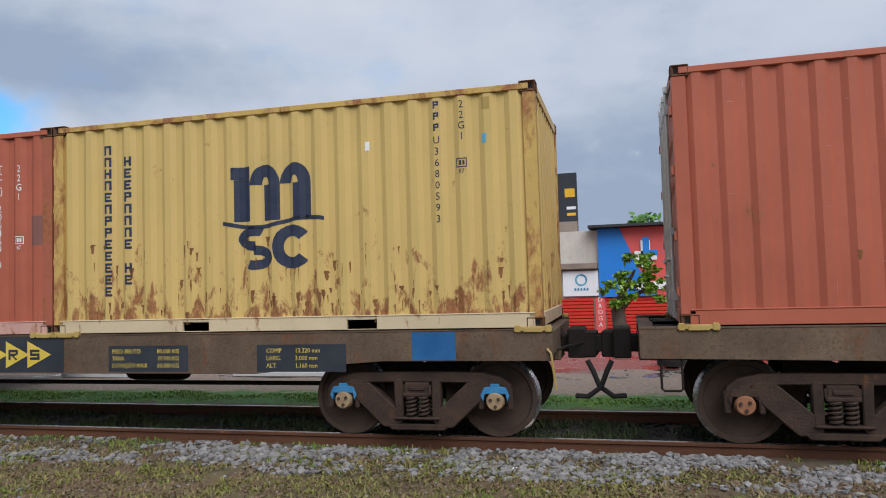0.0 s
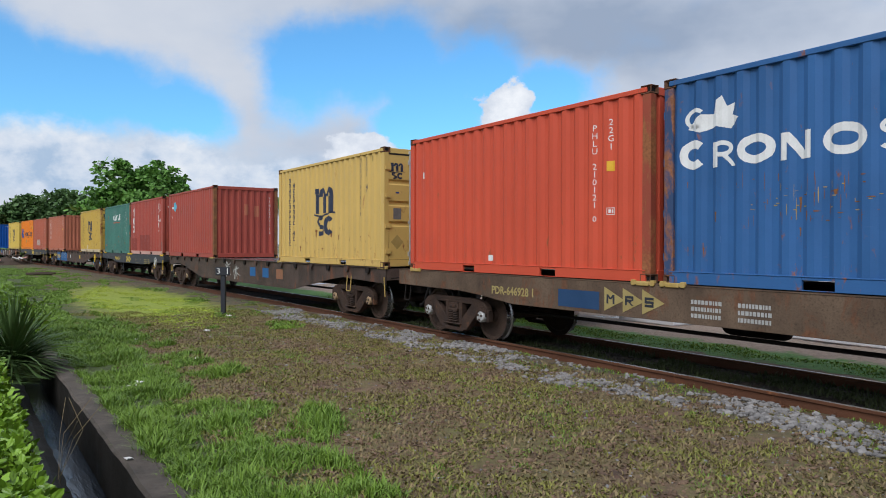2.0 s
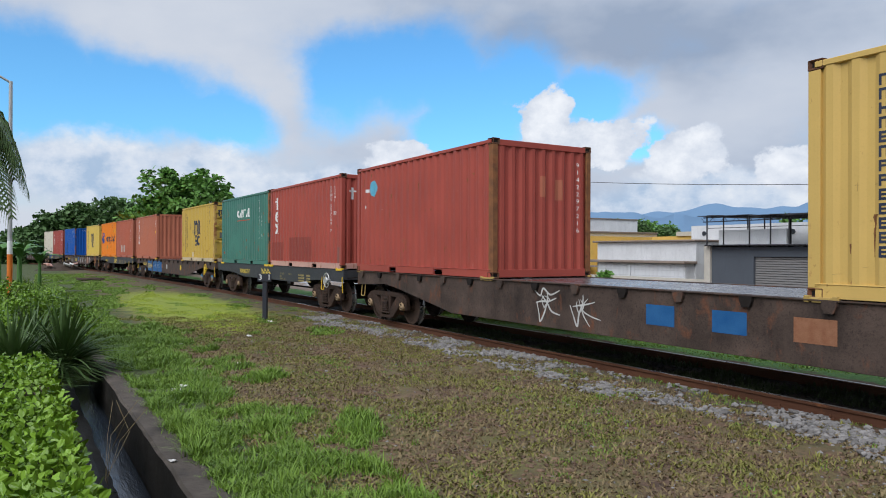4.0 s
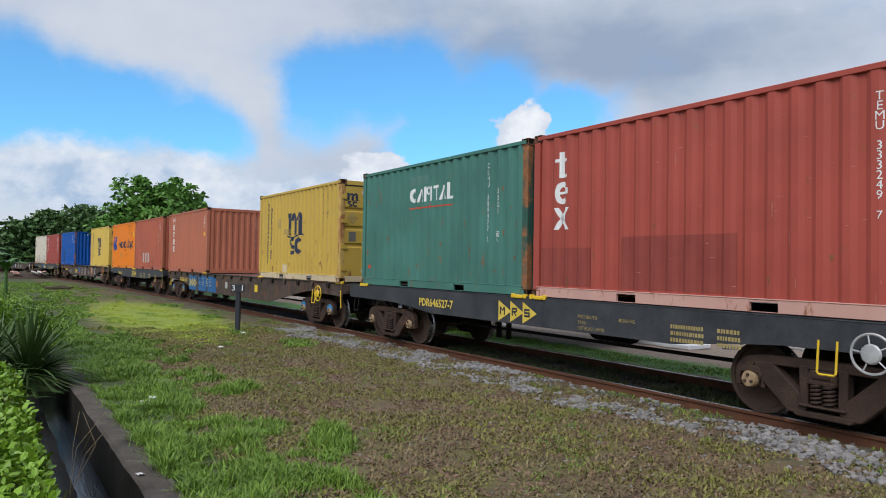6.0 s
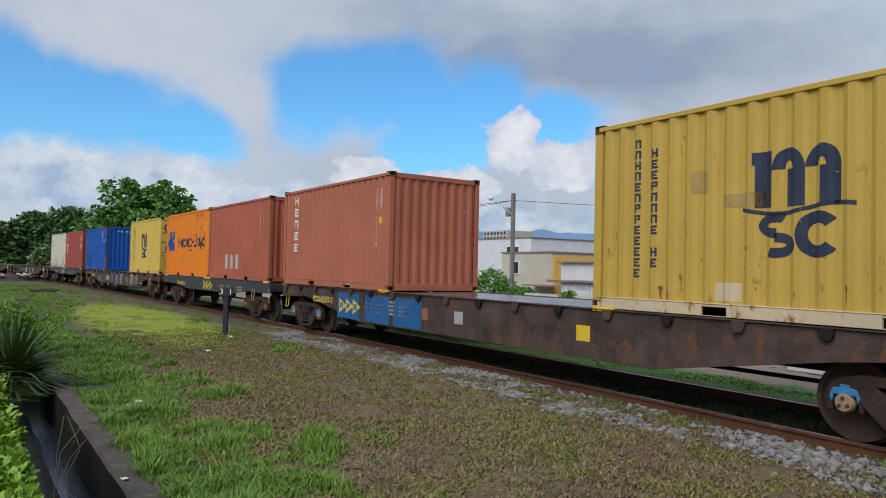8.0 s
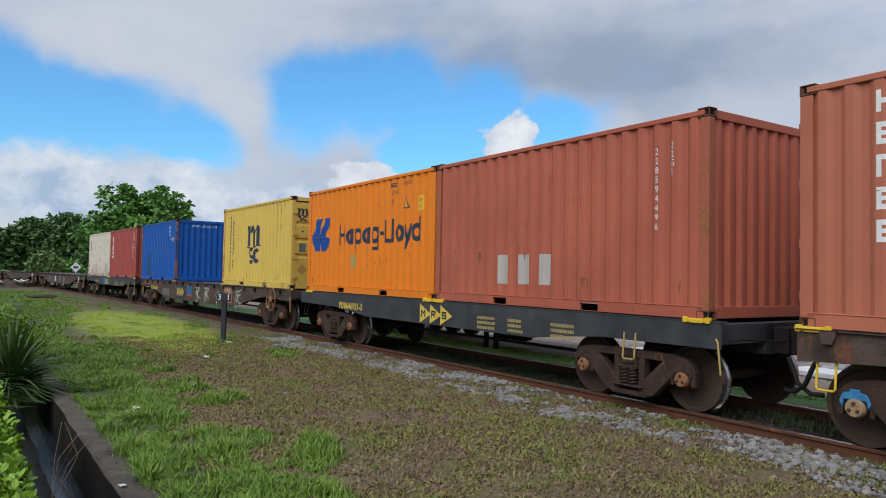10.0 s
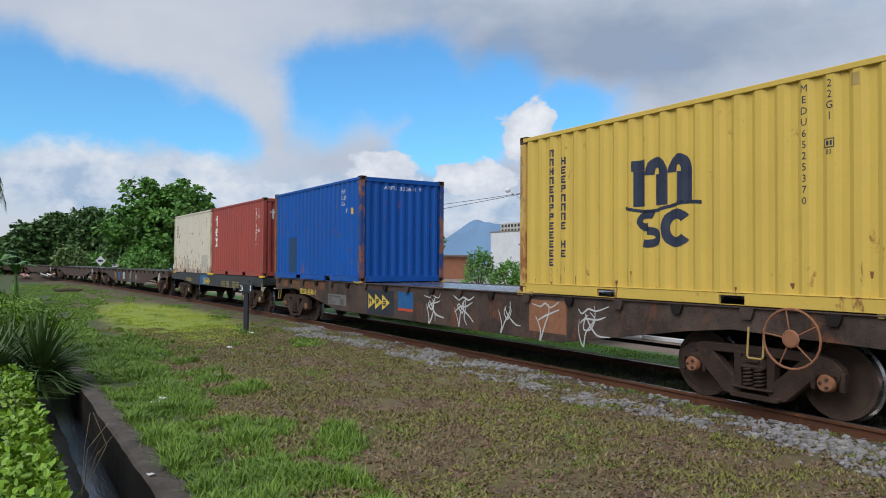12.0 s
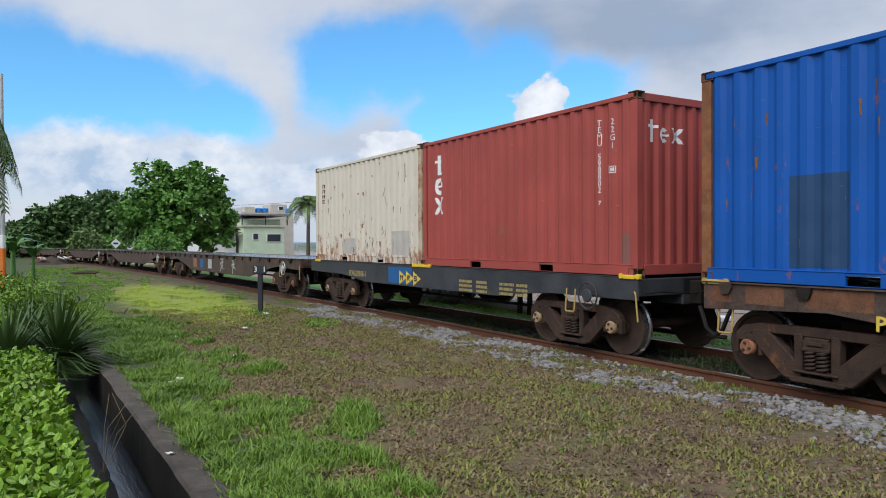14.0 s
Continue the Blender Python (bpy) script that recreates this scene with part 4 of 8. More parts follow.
    for s, z in (("2,6m", 1.98), ("8'6\"", 1.84)):
        v, f = text_mesh(s, .075, 1, .8)
        o = lay("marking", v, f, M["ink_navy"], c, -HX + 5.5, z)
        o.location.y = -.002
    rect(c, 2.5, 2.78, .6, .9, "patch_grey", label="brownish repainted square").data.materials[0] = M["ochre"]
    rust_streaks(c, 29, 10, .2, 1.6)
    scuffs(c, 30, 26, "rust_run", .2, 2.4)
    c = place(container("shipping_container", "clean yellow container with dark shipping mark and closed doors", "yellow_bright", "yellow_bright", "yellow_bright", True, "yellow_post"), -78.48)
    yellow_marks(c, "MEDU6525370", "22G1", "83")
    door_marks(c, "652537")
    rust_streaks(c, 31, 9, .2, .5)
    c = place(container("shipping_container", "royal blue container with rusty corner post and dark repainted patch", "royal", None, "royal_post", post_left="rust_post"), -90.86)
    for s, u, z in (("AMF", 4.98, 2.27), ("32201", 5.06, 2.12), ("22G", 4.98, 1.97)):
        line_text(c, s, u, z, .10, "ink_white", wide=.75)
    code_box(c, 5.22, 1.77, "ink_white")
    rect(c, 5.5, 5.6, 1.68, 1.84, "ink_amber", label="amber sticker", name="sticker")
    rect(c, 1.17, 1.85, .2, 1.21, "patch_dark", label="dark repainted patch")
    line_text(c, "AMFU  32 26 01 9", 1.2, 2.33, .09, "ink_white", "end", -HY, 1.1)
    rust_streaks(c, 33, 22, .2, 2.3)
    scuffs(c, 34, 40, "scuff_blue", .2, 2.4)
    scuffs(c, 37, 16, "rust_run", 1.22, 1.30, 2.2, 4.6)
    c = place(container("shipping_container", "dirty cream white container with rusty corner post", "cream", "cream", "cream_post", post_left="cream"), -104.31)
    bar_column(c, "1111", .55, 2.1, .14, "casting", .12, .1)
    column(c, "22G1", 5.3, 2.25, 1.8, "casting", .085)
    rust_streaks(c, 35, 60, .25, 2.3)
    rust_streaks(c, 36, 40, .25, .8)
    rect(c, 4.6, 5.5, .2, .75, "patch_pale", label="pale grey repainted patch")
    rect(c, 1.9, 2.6, .2, .6, "patch_pale", label="pale grey repainted patch")


build_containers()
for box, _ in BOXES:
    for ob in box.children:
        ob.matrix_basis = SWELL @ ob.matrix_basis


# ================= wagons =================
R_WHEEL = 0.43


def wheelset_mesh(cap):
    mb = MB()
    mb.lathe([(.07, -1.0), (.07, 1.0)], 12, 0)
    for s in (-1, 1):
        a = .80 * s
        prof = [(.09, a - .06 * s), (.36, a - .05 * s), (.375, a - .07 * s), (R_WHEEL + .028, a - .07 * s), (R_WHEEL + .028, a - .045 * s), (R_WHEEL, a - .03 * s),
                (R_WHEEL - .004, a + .065 * s), (.375, a + .068 * s), (.36, a + .035 * s), (.12, a + .02 * s), (.11, a + .09 * s), (.0701, a + .09 * s)]
        mb.lathe(prof, 36, 0, mis=[0, 0, 0, 1, 1, 1, 0, 0, 0, 0, 0])
        mb.lathe([(.085, 1.0 * s), (.10, 1.02 * s), (.10, 1.12 * s), (.085, 1.145 * s)], 16, 2)
        for k in range(3):
            t = k * 2.0944
            mb.lathe([(.02, 1.144 * s), (.018, 1.165 * s)], 6, 0, at=(.05 * math.cos(t), 0, .05 * math.sin(t)))
    return mb.mesh("wheelset", [M["wheel"], M["tread"], M[cap]], smooth=True)


def side_frame_mesh():
    """The cast truss of a bogie side: arched top chord, slanting arms, low spring seat, two window openings."""
    mb = MB()
    y0, y1 = -.06, .06
    top = [(-1.06, .50), (-1.04, .60), (-.93, .69), (-.72, .735), (-.3, .74), (.3, .74), (.72, .735), (.93, .69), (1.04, .60), (1.06, .50),
           (.975, .50), (.94, .56), (.86, .60), (.68, .625), (.25, .63), (-.25, .63), (-.68, .625), (-.86, .60), (-.94, .56), (-.975, .50)]
    mb.prism(top, y0, y1)
    for s in (-1, 1):
        arm = [(s * .78, .66), (s * .60, .66), (s * .20, .30), (s * .17, .20), (s * .24, .13), (s * .40, .14), (s * .84, .55)]
        mb.prism(arm, y0 - .004, y1 + .004)
        mb.prism([(s * .26, .24), (s * .165, .24), (s * .165, .67), (s * .27, .67)], y0 - .008, y1 + .008)
        mb.prism([(s * .70, .40), (s * .655, .40), (s * .655, .60), (s * .70, .60)], y0 + .01, y1 - .01)
        mb.prism([(s * 1.065, .34), (s * 1.0, .34), (s * 1.0, .56), (s * 1.065, .56)], y0 + .006, y1 - .006)
        mb.prism([(s * .74, .34), (s * .685, .34), (s * .685, .50), (s * .74, .52)], y0 + .004, y1 - .004)
    mb.prism([(-.37, .175), (.37, .175), (.30, .105), (-.30, .105)], y0 - .012, y1 + .012)
    mb.box(-.26, .26, -.11, .11, .225, .255)
    return mb.mesh("side_frame", [M["bogie"]], 0.012)


def spring_mesh():
    pts = [(.052 * math.cos(a), .052 * math.sin(a), .255 + .22 * a / (2 * math.pi * 5)) for a in [i * math.pi / 6 for i in range(61)]]
    mb = MB().tube(pts, .016, 6)
    mb.lathe([(.03, .256), (.03, .475)], 8, axis="z")
    return mb.mesh("spring", [M["spring"]], smooth=True)


FRAME, SPRING = side_frame_mesh(), spring_mesh()
BOLSTER = MB().box(-.14, .14, -1.13, 1.13, .48, .63).box(-.155, .155, -1.15, -.86, .476, .52).box(-.155, .155, .86, 1.15, .476, .52).box(-.2, .2, -.3, .3, .6, .74).box(-.7, -.62, -.75, .75, .36, .5).box(.62, .7, -.75, .75, .36, .5).mesh("bolster", [M["bogie"]], 0.01)
WHEELSETS = {k: wheelset_mesh(k) for k in ("cap_tan", "cap_rust", "zinc")}
WEDGE = MB().box(-.16, -.09, -.07, .07, .50, .60).box(.09, .16, -.07, .07, .50, .60).box(-.09, .09, -.1, .1, .545, .585).mesh("friction_wedge", [M["bogie"]], 0.006)
BRAKE = MB().box(-.12, .12, -.045, .045, -.17, .17).mesh("brake_shoe", [M["bogie"]], 0.01)
ROLLERS = []


def box_mesh(mat):
    mb = MB().prism([(-.16, .06), (-.12, .15), (-.05, .16), (-.05, .19), (.05, .19), (.05, .16), (.12, .15), (.16, .06), (.13, .0), (.115, .08), (-.115, .08), (-.13, .0)], -.075, .075)
    return mb.mesh("bearing_adapter", [mat], 0.006)


ADAPTERS = {k: box_mesh(M[k]) for k in ("cap_blue", "bogie", "zinc")}


def bogie(parent, x, cap, adapter):
    b = link("bogie", BOLSTER, parent, "rusty three-piece bogie", pose(x, 0, 0))
    for y in (-1.05, 1.05):
        link("side_frame", FRAME, b, "", pose(0, y, 0))
        link("friction_wedge", WEDGE, b, "", pose(0, y, .0))
        for sx in (-.07, .07):
            link("spring", SPRING, b, "", pose(sx, y - .055, 0))
            link("spring", SPRING, b, "", pose(sx, y + .055, 0))
        for sx in (-.87, .87):
            link("bearing_adapter", ADAPTERS[adapter], b, "", pose(sx, y - math.copysign(.0, y), R_WHEEL))
    for sx in (-.87, .87):
        w = link("wheelset", WHEELSETS[cap], b, "steel wheels on one axle with bright treads", pose(sx, 0, R_WHEEL))
        ROLLERS.append((w, sx))
        for y in (-.8, .8):
            link("brake_shoe", BRAKE, b, "", pose(sx * .43, y, .42))
    return b


def handwheel(parent, x, y, z, mat, r=.2):
    mb = MB().tube([(r * math.cos(i * math.pi / 12), 0, r * math.sin(i * math.pi / 12)) for i in range(25)], .014, 6)
    for k in range(5):
        a = k * 1.2566 + .5
        mb.tube([(.05 * math.cos(a), -.01, .05 * math.sin(a)), (r * math.cos(a), 0, r * math.sin(a))], .009, 5)
    mb.lathe([(.02, .12), (.022, -.03)], 8)
    mb.lathe([(.105, -.012), (.09, -.03), (.03, -.035)], 12)
    part("handbrake_wheel", mb, mat, parent, "spoked handbrake wheel", smooth=True, m=pose(x, y, z))


def stirrup(parent, x, y, z, mat, w=.2, h=.3):
    part("step", MB().tube([(-w / 2, .03, 0), (-w / 2, 0, -h + .02), (-w / 2 + .02, 0, -h), (w / 2 - .02, 0, -h), (w / 2, 0, -h + .02), (w / 2, .03, 0)], .013, 6), mat, parent, "bent steel step", m=pose(x, y, z))


def coupler(parent, x, sgn):
    mb = MB().box(-.34, .34, -.12, .12, .86, 1.06)
    mb.prism([(.28, -.17), (.52, -.19), (.60, -.08), (.52, -.02), (.50, .06), (.58, .14), (.50, .2), (.30, .18)], .80, 1.10, axis="z")
    mb.box(-.1, .1, -.26, .26, .80, 1.14)
    part("coupler", mb, M["under"], parent, "heavy rusty knuckle coupler", 0.015, m=pose(x, 0, 0, 0, 0, 0 if sgn > 0 else 180))
    pts = [(0, -.30, .78), (.06 * sgn, -.31, .66), (.13 * sgn, -.32, .48), (.28 * sgn, -.3, .37), (.42 * sgn, -.26, .37)]
    part("air_hose", MB().tube(pts, .03, 8), M["rubber"], parent, "hanging black brake hose", smooth=True, m=pose(x + .12 * sgn, 0, 0))


def pedestal(parent, x, y, mat):
    """A low container shoe with a bent guide."""
    mb = MB().box(-.10, .10, -.05, .03, 0, .05).box(-.2, .2, -.045, -.012, .012, .06).box(-.19, -.13, -.05, .02, .0, .075).box(.13, .19, -.05, .02, .0, .075)
    part("container_shoe", mb, mat, parent, "painted container corner shoe", 0.006, m=pose(x, y, 1.177))


WAGONS = []
SILL_Y = HY + 0.012


def bars_row(parent, x, z, n, w, h, gap, ink, seed, cols=((0, .45), (.75, .5))):
    """Rows of unreadable small print as plain bars."""
    rng = random.Random(seed)
    mb = MB()
    for i in range(n):
        for c0, cw in cols:
            a = x + c0
            while a < x + c0 + cw:
                l = rng.uniform(.02, .045)
                bar(mb, a, a + l, z - i * gap - h, z - i * gap)
                a += l + .012
    tagged(flat_mark(parent, mb, ink, "rows of small unreadable print"), kind="stuff")


def flat_mark(parent, mb, ink, label="", dy=0.0):
    mb.v = [(a, -SILL_Y - .003 - dy + b * 0.0, c) for a, b, c in mb.v]
    return part("marking", mb, M[ink], parent, label)


def flat_rect(parent, x0, x1, z0, z1, ink, label="", dy=0.0):
    mb = MB()
    bar(mb, x0, x1, z0, z1)
    return flat_mark(parent, mb, ink, label, dy)


def flat_text(parent, s, x, z, h, ink, wide=.85):
    for v, f in islands(*text_mesh(s, h, 1, wide, False, .005)):
        flat_mark(parent, MB().add([(a + x, 0, c + z) for a, b, c in v], f), ink, "", .002)


def print_lines(parent, rows, z, h, gap, ink):
    """Readable small print: rows of (text, x) pairs."""
    for i, row in enumerate(rows):
        for word, x in row:
            v, f = text_mesh(word, h, 1, .95, False)
            mb = MB()
            mb.add([(a + x, 0, c + z - i * gap) for a, b, c in v], f)
            tagged(flat_mark(parent, mb, ink, "small painted data line", .002), kind="stuff")


def arrows(parent, x, z, h, w, ink, dark="panel_dark"):
    """Three arrowheads in a row with a dark sign on each."""
    for i in range(3):
        a = x + i * w * .92
        mb = MB()
        shape(mb, [(a, z - h / 2), (a + w, z), (a, z + h / 2)], 0)
        flat_mark(parent, mb, ink, "yellow arrowhead", .002 + .0005 * i)
        l, r, b, t = a + w * .12, a + w * .52, z - h * .19, z + h * .19
        k = w * .09
        strokes = [[(l, b), (l + k, b), (l + k, t), (l, t)], [(r - k, b), (r, b), (r, t), (r - k, t)], [(l, t), (l + k, t), ((l + r) / 2 + k / 2, z), ((l + r) / 2 - k / 2, z)],
                   [(r - k, t), (r, t), ((l + r) / 2 + k / 2, z), ((l + r) / 2 - k / 2, z)]]
        if i == 1:
            strokes = strokes[:1] + [[(l, t - k), (r - k, t - k), (r - k, t), (l, t)], [(l, z - k / 2), (r - k, z - k / 2), (r - k, z + k / 2), (l, z + k / 2)], [(r - k, z), (r, z), (r, t), (r - k, t)],
                                     [(l + k, z), (l + 2 * k, z), (r, b), (r - k, b)]]
        elif i == 2:
            strokes = [[(l, q), (r, q), (r, q + k), (l, q + k)] for q in (b, z - k / 2, t - k)] + [[(l, z), (l + k, z), (l + k, t), (l, t)], [(r - k, b), (r, b), (r, z), (r - k, z)]]
        for n, q in enumerate(strokes):
            md = MB()
            shape(md, q)
            flat_mark(parent, md, dark, "", .005 + .0004 * n)


def wagon(x_left, x_right, kind, body, label, cap="cap_tan", adapter="bogie", shoe="ochre", brake="zinc", step="ochre", boxes=(), over=(1.85, 1.52), left=None, wheel_r=.2):
    """A container flat wagon; the origin is on the rail level under its middle. kind: 'A' short with straight sills, 'B' long with deep bellied sills."""
    L = x_right - x_left
    mid = (x_left + x_right) / 2
    root = thing("container_flat_wagon", label, "railway wagon", "wagons of the train")
    h = L / 2
    bl, br = -h + over[0], h - over[1]
    top = 1.197
    for y in (-1, 1):
        if kind == "A":
            poly = [(-h, top), (h, top), (h, .875), (br - .35, .875), (br - 1.0, .83), (br - 1.9, .735), (bl + 1.9, .735), (bl + 1.0, .83), (bl + .35, .875), (-h, .90)]
        else:
            poly = [(-h, top), (h, top), (h, .86), (br + .5, .90), (br - .2, .93), (br - .9, .85), (br - 3.3, .47), (bl + 3.3, .47), (bl + .9, .85), (bl + .2, .93), (bl - .5, .90), (-h, .86)]
        mb = MB().prism(poly, *sorted((y * (SILL_Y - .02), y * SILL_Y)))
        part("side_sill", mb, M[body], root, "weathered side sill", 0.004)
        lip = SILL_Y + (.035 if kind == "B" else .006)
        mb = MB().box(-h, h, *sorted((y * (SILL_Y - .14), y * lip)), top + .002, top + .016)
        part("top_flange", mb, M[body], root)
        if kind == "B":
            k = 0
            x = -h + .35
            while x < h - .2:
                mb = MB().prism([(-.085, 0), (.085, 0), (.085, -.05), (.05, -.13), (-.05, -.13), (-.085, -.05)], *sorted((y * (SILL_Y + .001), y * (SILL_Y + .05))))
                part("stake_pocket", mb, M["under"] if k % 2 else M[body], root, m=pose(x, 0, top))
                x += 1.02
                k += 1
    e = .0
    for x, s in ((-h, -1), (h, 1)):
        part("end_beam", MB().box(min(x, x - .16 * s), max(x, x - .16 * s), -SILL_Y + .03, SILL_Y - .03, .93, 1.185).box(min(x, x - .5 * s), max(x, x - .5 * s), -.3, .3, .78, 1.18), M[body], root, "", 0.01)
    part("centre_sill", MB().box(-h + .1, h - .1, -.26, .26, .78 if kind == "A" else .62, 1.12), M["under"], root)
    mb = MB()
    x = -h + .6
    while x < h - .3:
        mb.box(x - .06, x + .06, -SILL_Y + .03, SILL_Y - .03, .98, 1.16)
        x += 1.25
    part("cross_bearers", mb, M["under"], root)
    if kind == "B":
        n = 6
        for i in range(n):
            a = -h + .17 + (L - .34) * i / n
            part("deck_plate", MB().box(a + .004, a + (L - .34) / n - .004, -SILL_Y + .15, SILL_Y - .15, 1.190 + .002 * (i % 2), 1.203 + .002 * (i % 2)), M["deck"], root, "wet steel deck plate", 0.003)
    else:
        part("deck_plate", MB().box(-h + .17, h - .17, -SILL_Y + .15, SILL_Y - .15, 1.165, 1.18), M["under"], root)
    part("air_tank", MB().lathe([(.02, -.5), (.17, -.45), (.19, -.38), (.19, .38), (.17, .45), (.02, .5)], 16, axis="x", at=(.6, .4, .62)), M["under"], root, "near-black air tank", smooth=True)
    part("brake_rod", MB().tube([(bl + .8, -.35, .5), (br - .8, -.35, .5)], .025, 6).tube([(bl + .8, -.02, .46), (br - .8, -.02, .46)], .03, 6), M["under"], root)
    bogie(root, bl, *(left or (cap, adapter)))
    bogie(root, br, cap, adapter)
    coupler(root, h + .18, 1)
    coupler(root, -h - .18, -1)
    if brake:
        handwheel(root, br + .62, -SILL_Y - .12, .90, M[brake], wheel_r)
    if step:
        stirrup(root, br + .12, -SILL_Y - .03, .98, M[step], .2, .36)
    stirrup(root, -h + .3, -SILL_Y + .02, .92, M[step] if kind == "B" and step else M["under"], .2, .34)
    part("hand_rail", MB().tube([(h - .06, -SILL_Y - .01, 1.0), (h - .02, -SILL_Y - .03, .96), (h + .02, -SILL_Y - .03, .58)], .013, 6), M[step or "ochre"], root)
    part("uncoupling_rod", MB().tube([(h + .04, -SILL_Y + .1, .98), (h + .12, -.9, 1.0), (h + .16, -.35, .96), (h + .3, -.2, .99)], .013, 6), M["under"], root)
    for b0 in boxes:
        for x in (b0 + .12, b0 + CL - .12):
            for y in (-1, 1):
                pedestal(root, x - mid, y * (HY - .012) if y < 0 else HY - .03, M[shoe])
    WAGONS.append((root, mid))
    return root


def sprayed(parent, x, z, seed, s=1.0):
    """A sprayed tag: bent strokes over one another, unreadable."""
    rng = random.Random(seed)
    n = 0
    lean = rng.uniform(-.05, .12)
    figures = [[(-.30, .24), (-.16, .18), (-.02, .26), (.14, .20), (.30, .27)],
               [(-.26, .06), (-.20, -.20), (-.16, -.34), (-.06, -.12), (.02, .10), (.05, .24)],
               [(-.12, .12), (.02, -.02), (.16, -.14), (.36, -.20)],
               [(.10, .16), (.02, .02), (.06, -.16), (.12, -.30)],
               [(-.24, -.02), (-.10, .04), (.10, .06), (.28, .14)],
               [(-.08, .14), (-.15, .05), (-.10, -.07), (.02, -.05), (.05, .06), (-.02, .13)]]
    for path in figures:
        if rng.random() < .12:
            continue
        pts = [Vector((a + rng.uniform(-.05, .05) + lean * b, b * .92 + rng.uniform(-.035, .035))) for a, b in path]
        fine = []
        for i in range(len(pts) - 1):
            p0, p1, p2, p3 = pts[max(i - 1, 0)], pts[i], pts[i + 1], pts[min(i + 2, len(pts) - 1)]
            for k in range(5):
                t = k / 5
                fine.append(.5 * (2 * p1 + (p2 - p0) * t + (2 * p0 - 5 * p1 + 4 * p2 - p3) * t * t + (3 * p1 - p0 - 3 * p2 + p3) * t ** 3))
        fine.append(pts[-1])
        mb, n, m = MB(), n + 1, len(fine)
        w0 = rng.uniform(.009, .016) * s
        rows = []
        for i, q in enumerate(fine):
            d = (fine[min(i + 1, m - 1)] - fine[max(i - 1, 0)]).normalized()
            w = w0 * (.55 + .6 * math.sin(math.pi * i / (m - 1)))
            rows += [(x + q.x * s - d.y * w, -SILL_Y - .004 - .0005 * n, z + q.y * s + d.x * w), (x + q.x * s + d.y * w, -SILL_Y - .004 - .0005 * n, z + q.y * s - d.x * w)]
        mb.add(rows, [(2 * i, 2 * i + 2, 2 * i + 3, 2 * i + 1) for i in range(m - 1)])
        part("graffiti", mb, M["graffiti"], parent, "sprayed white stroke")


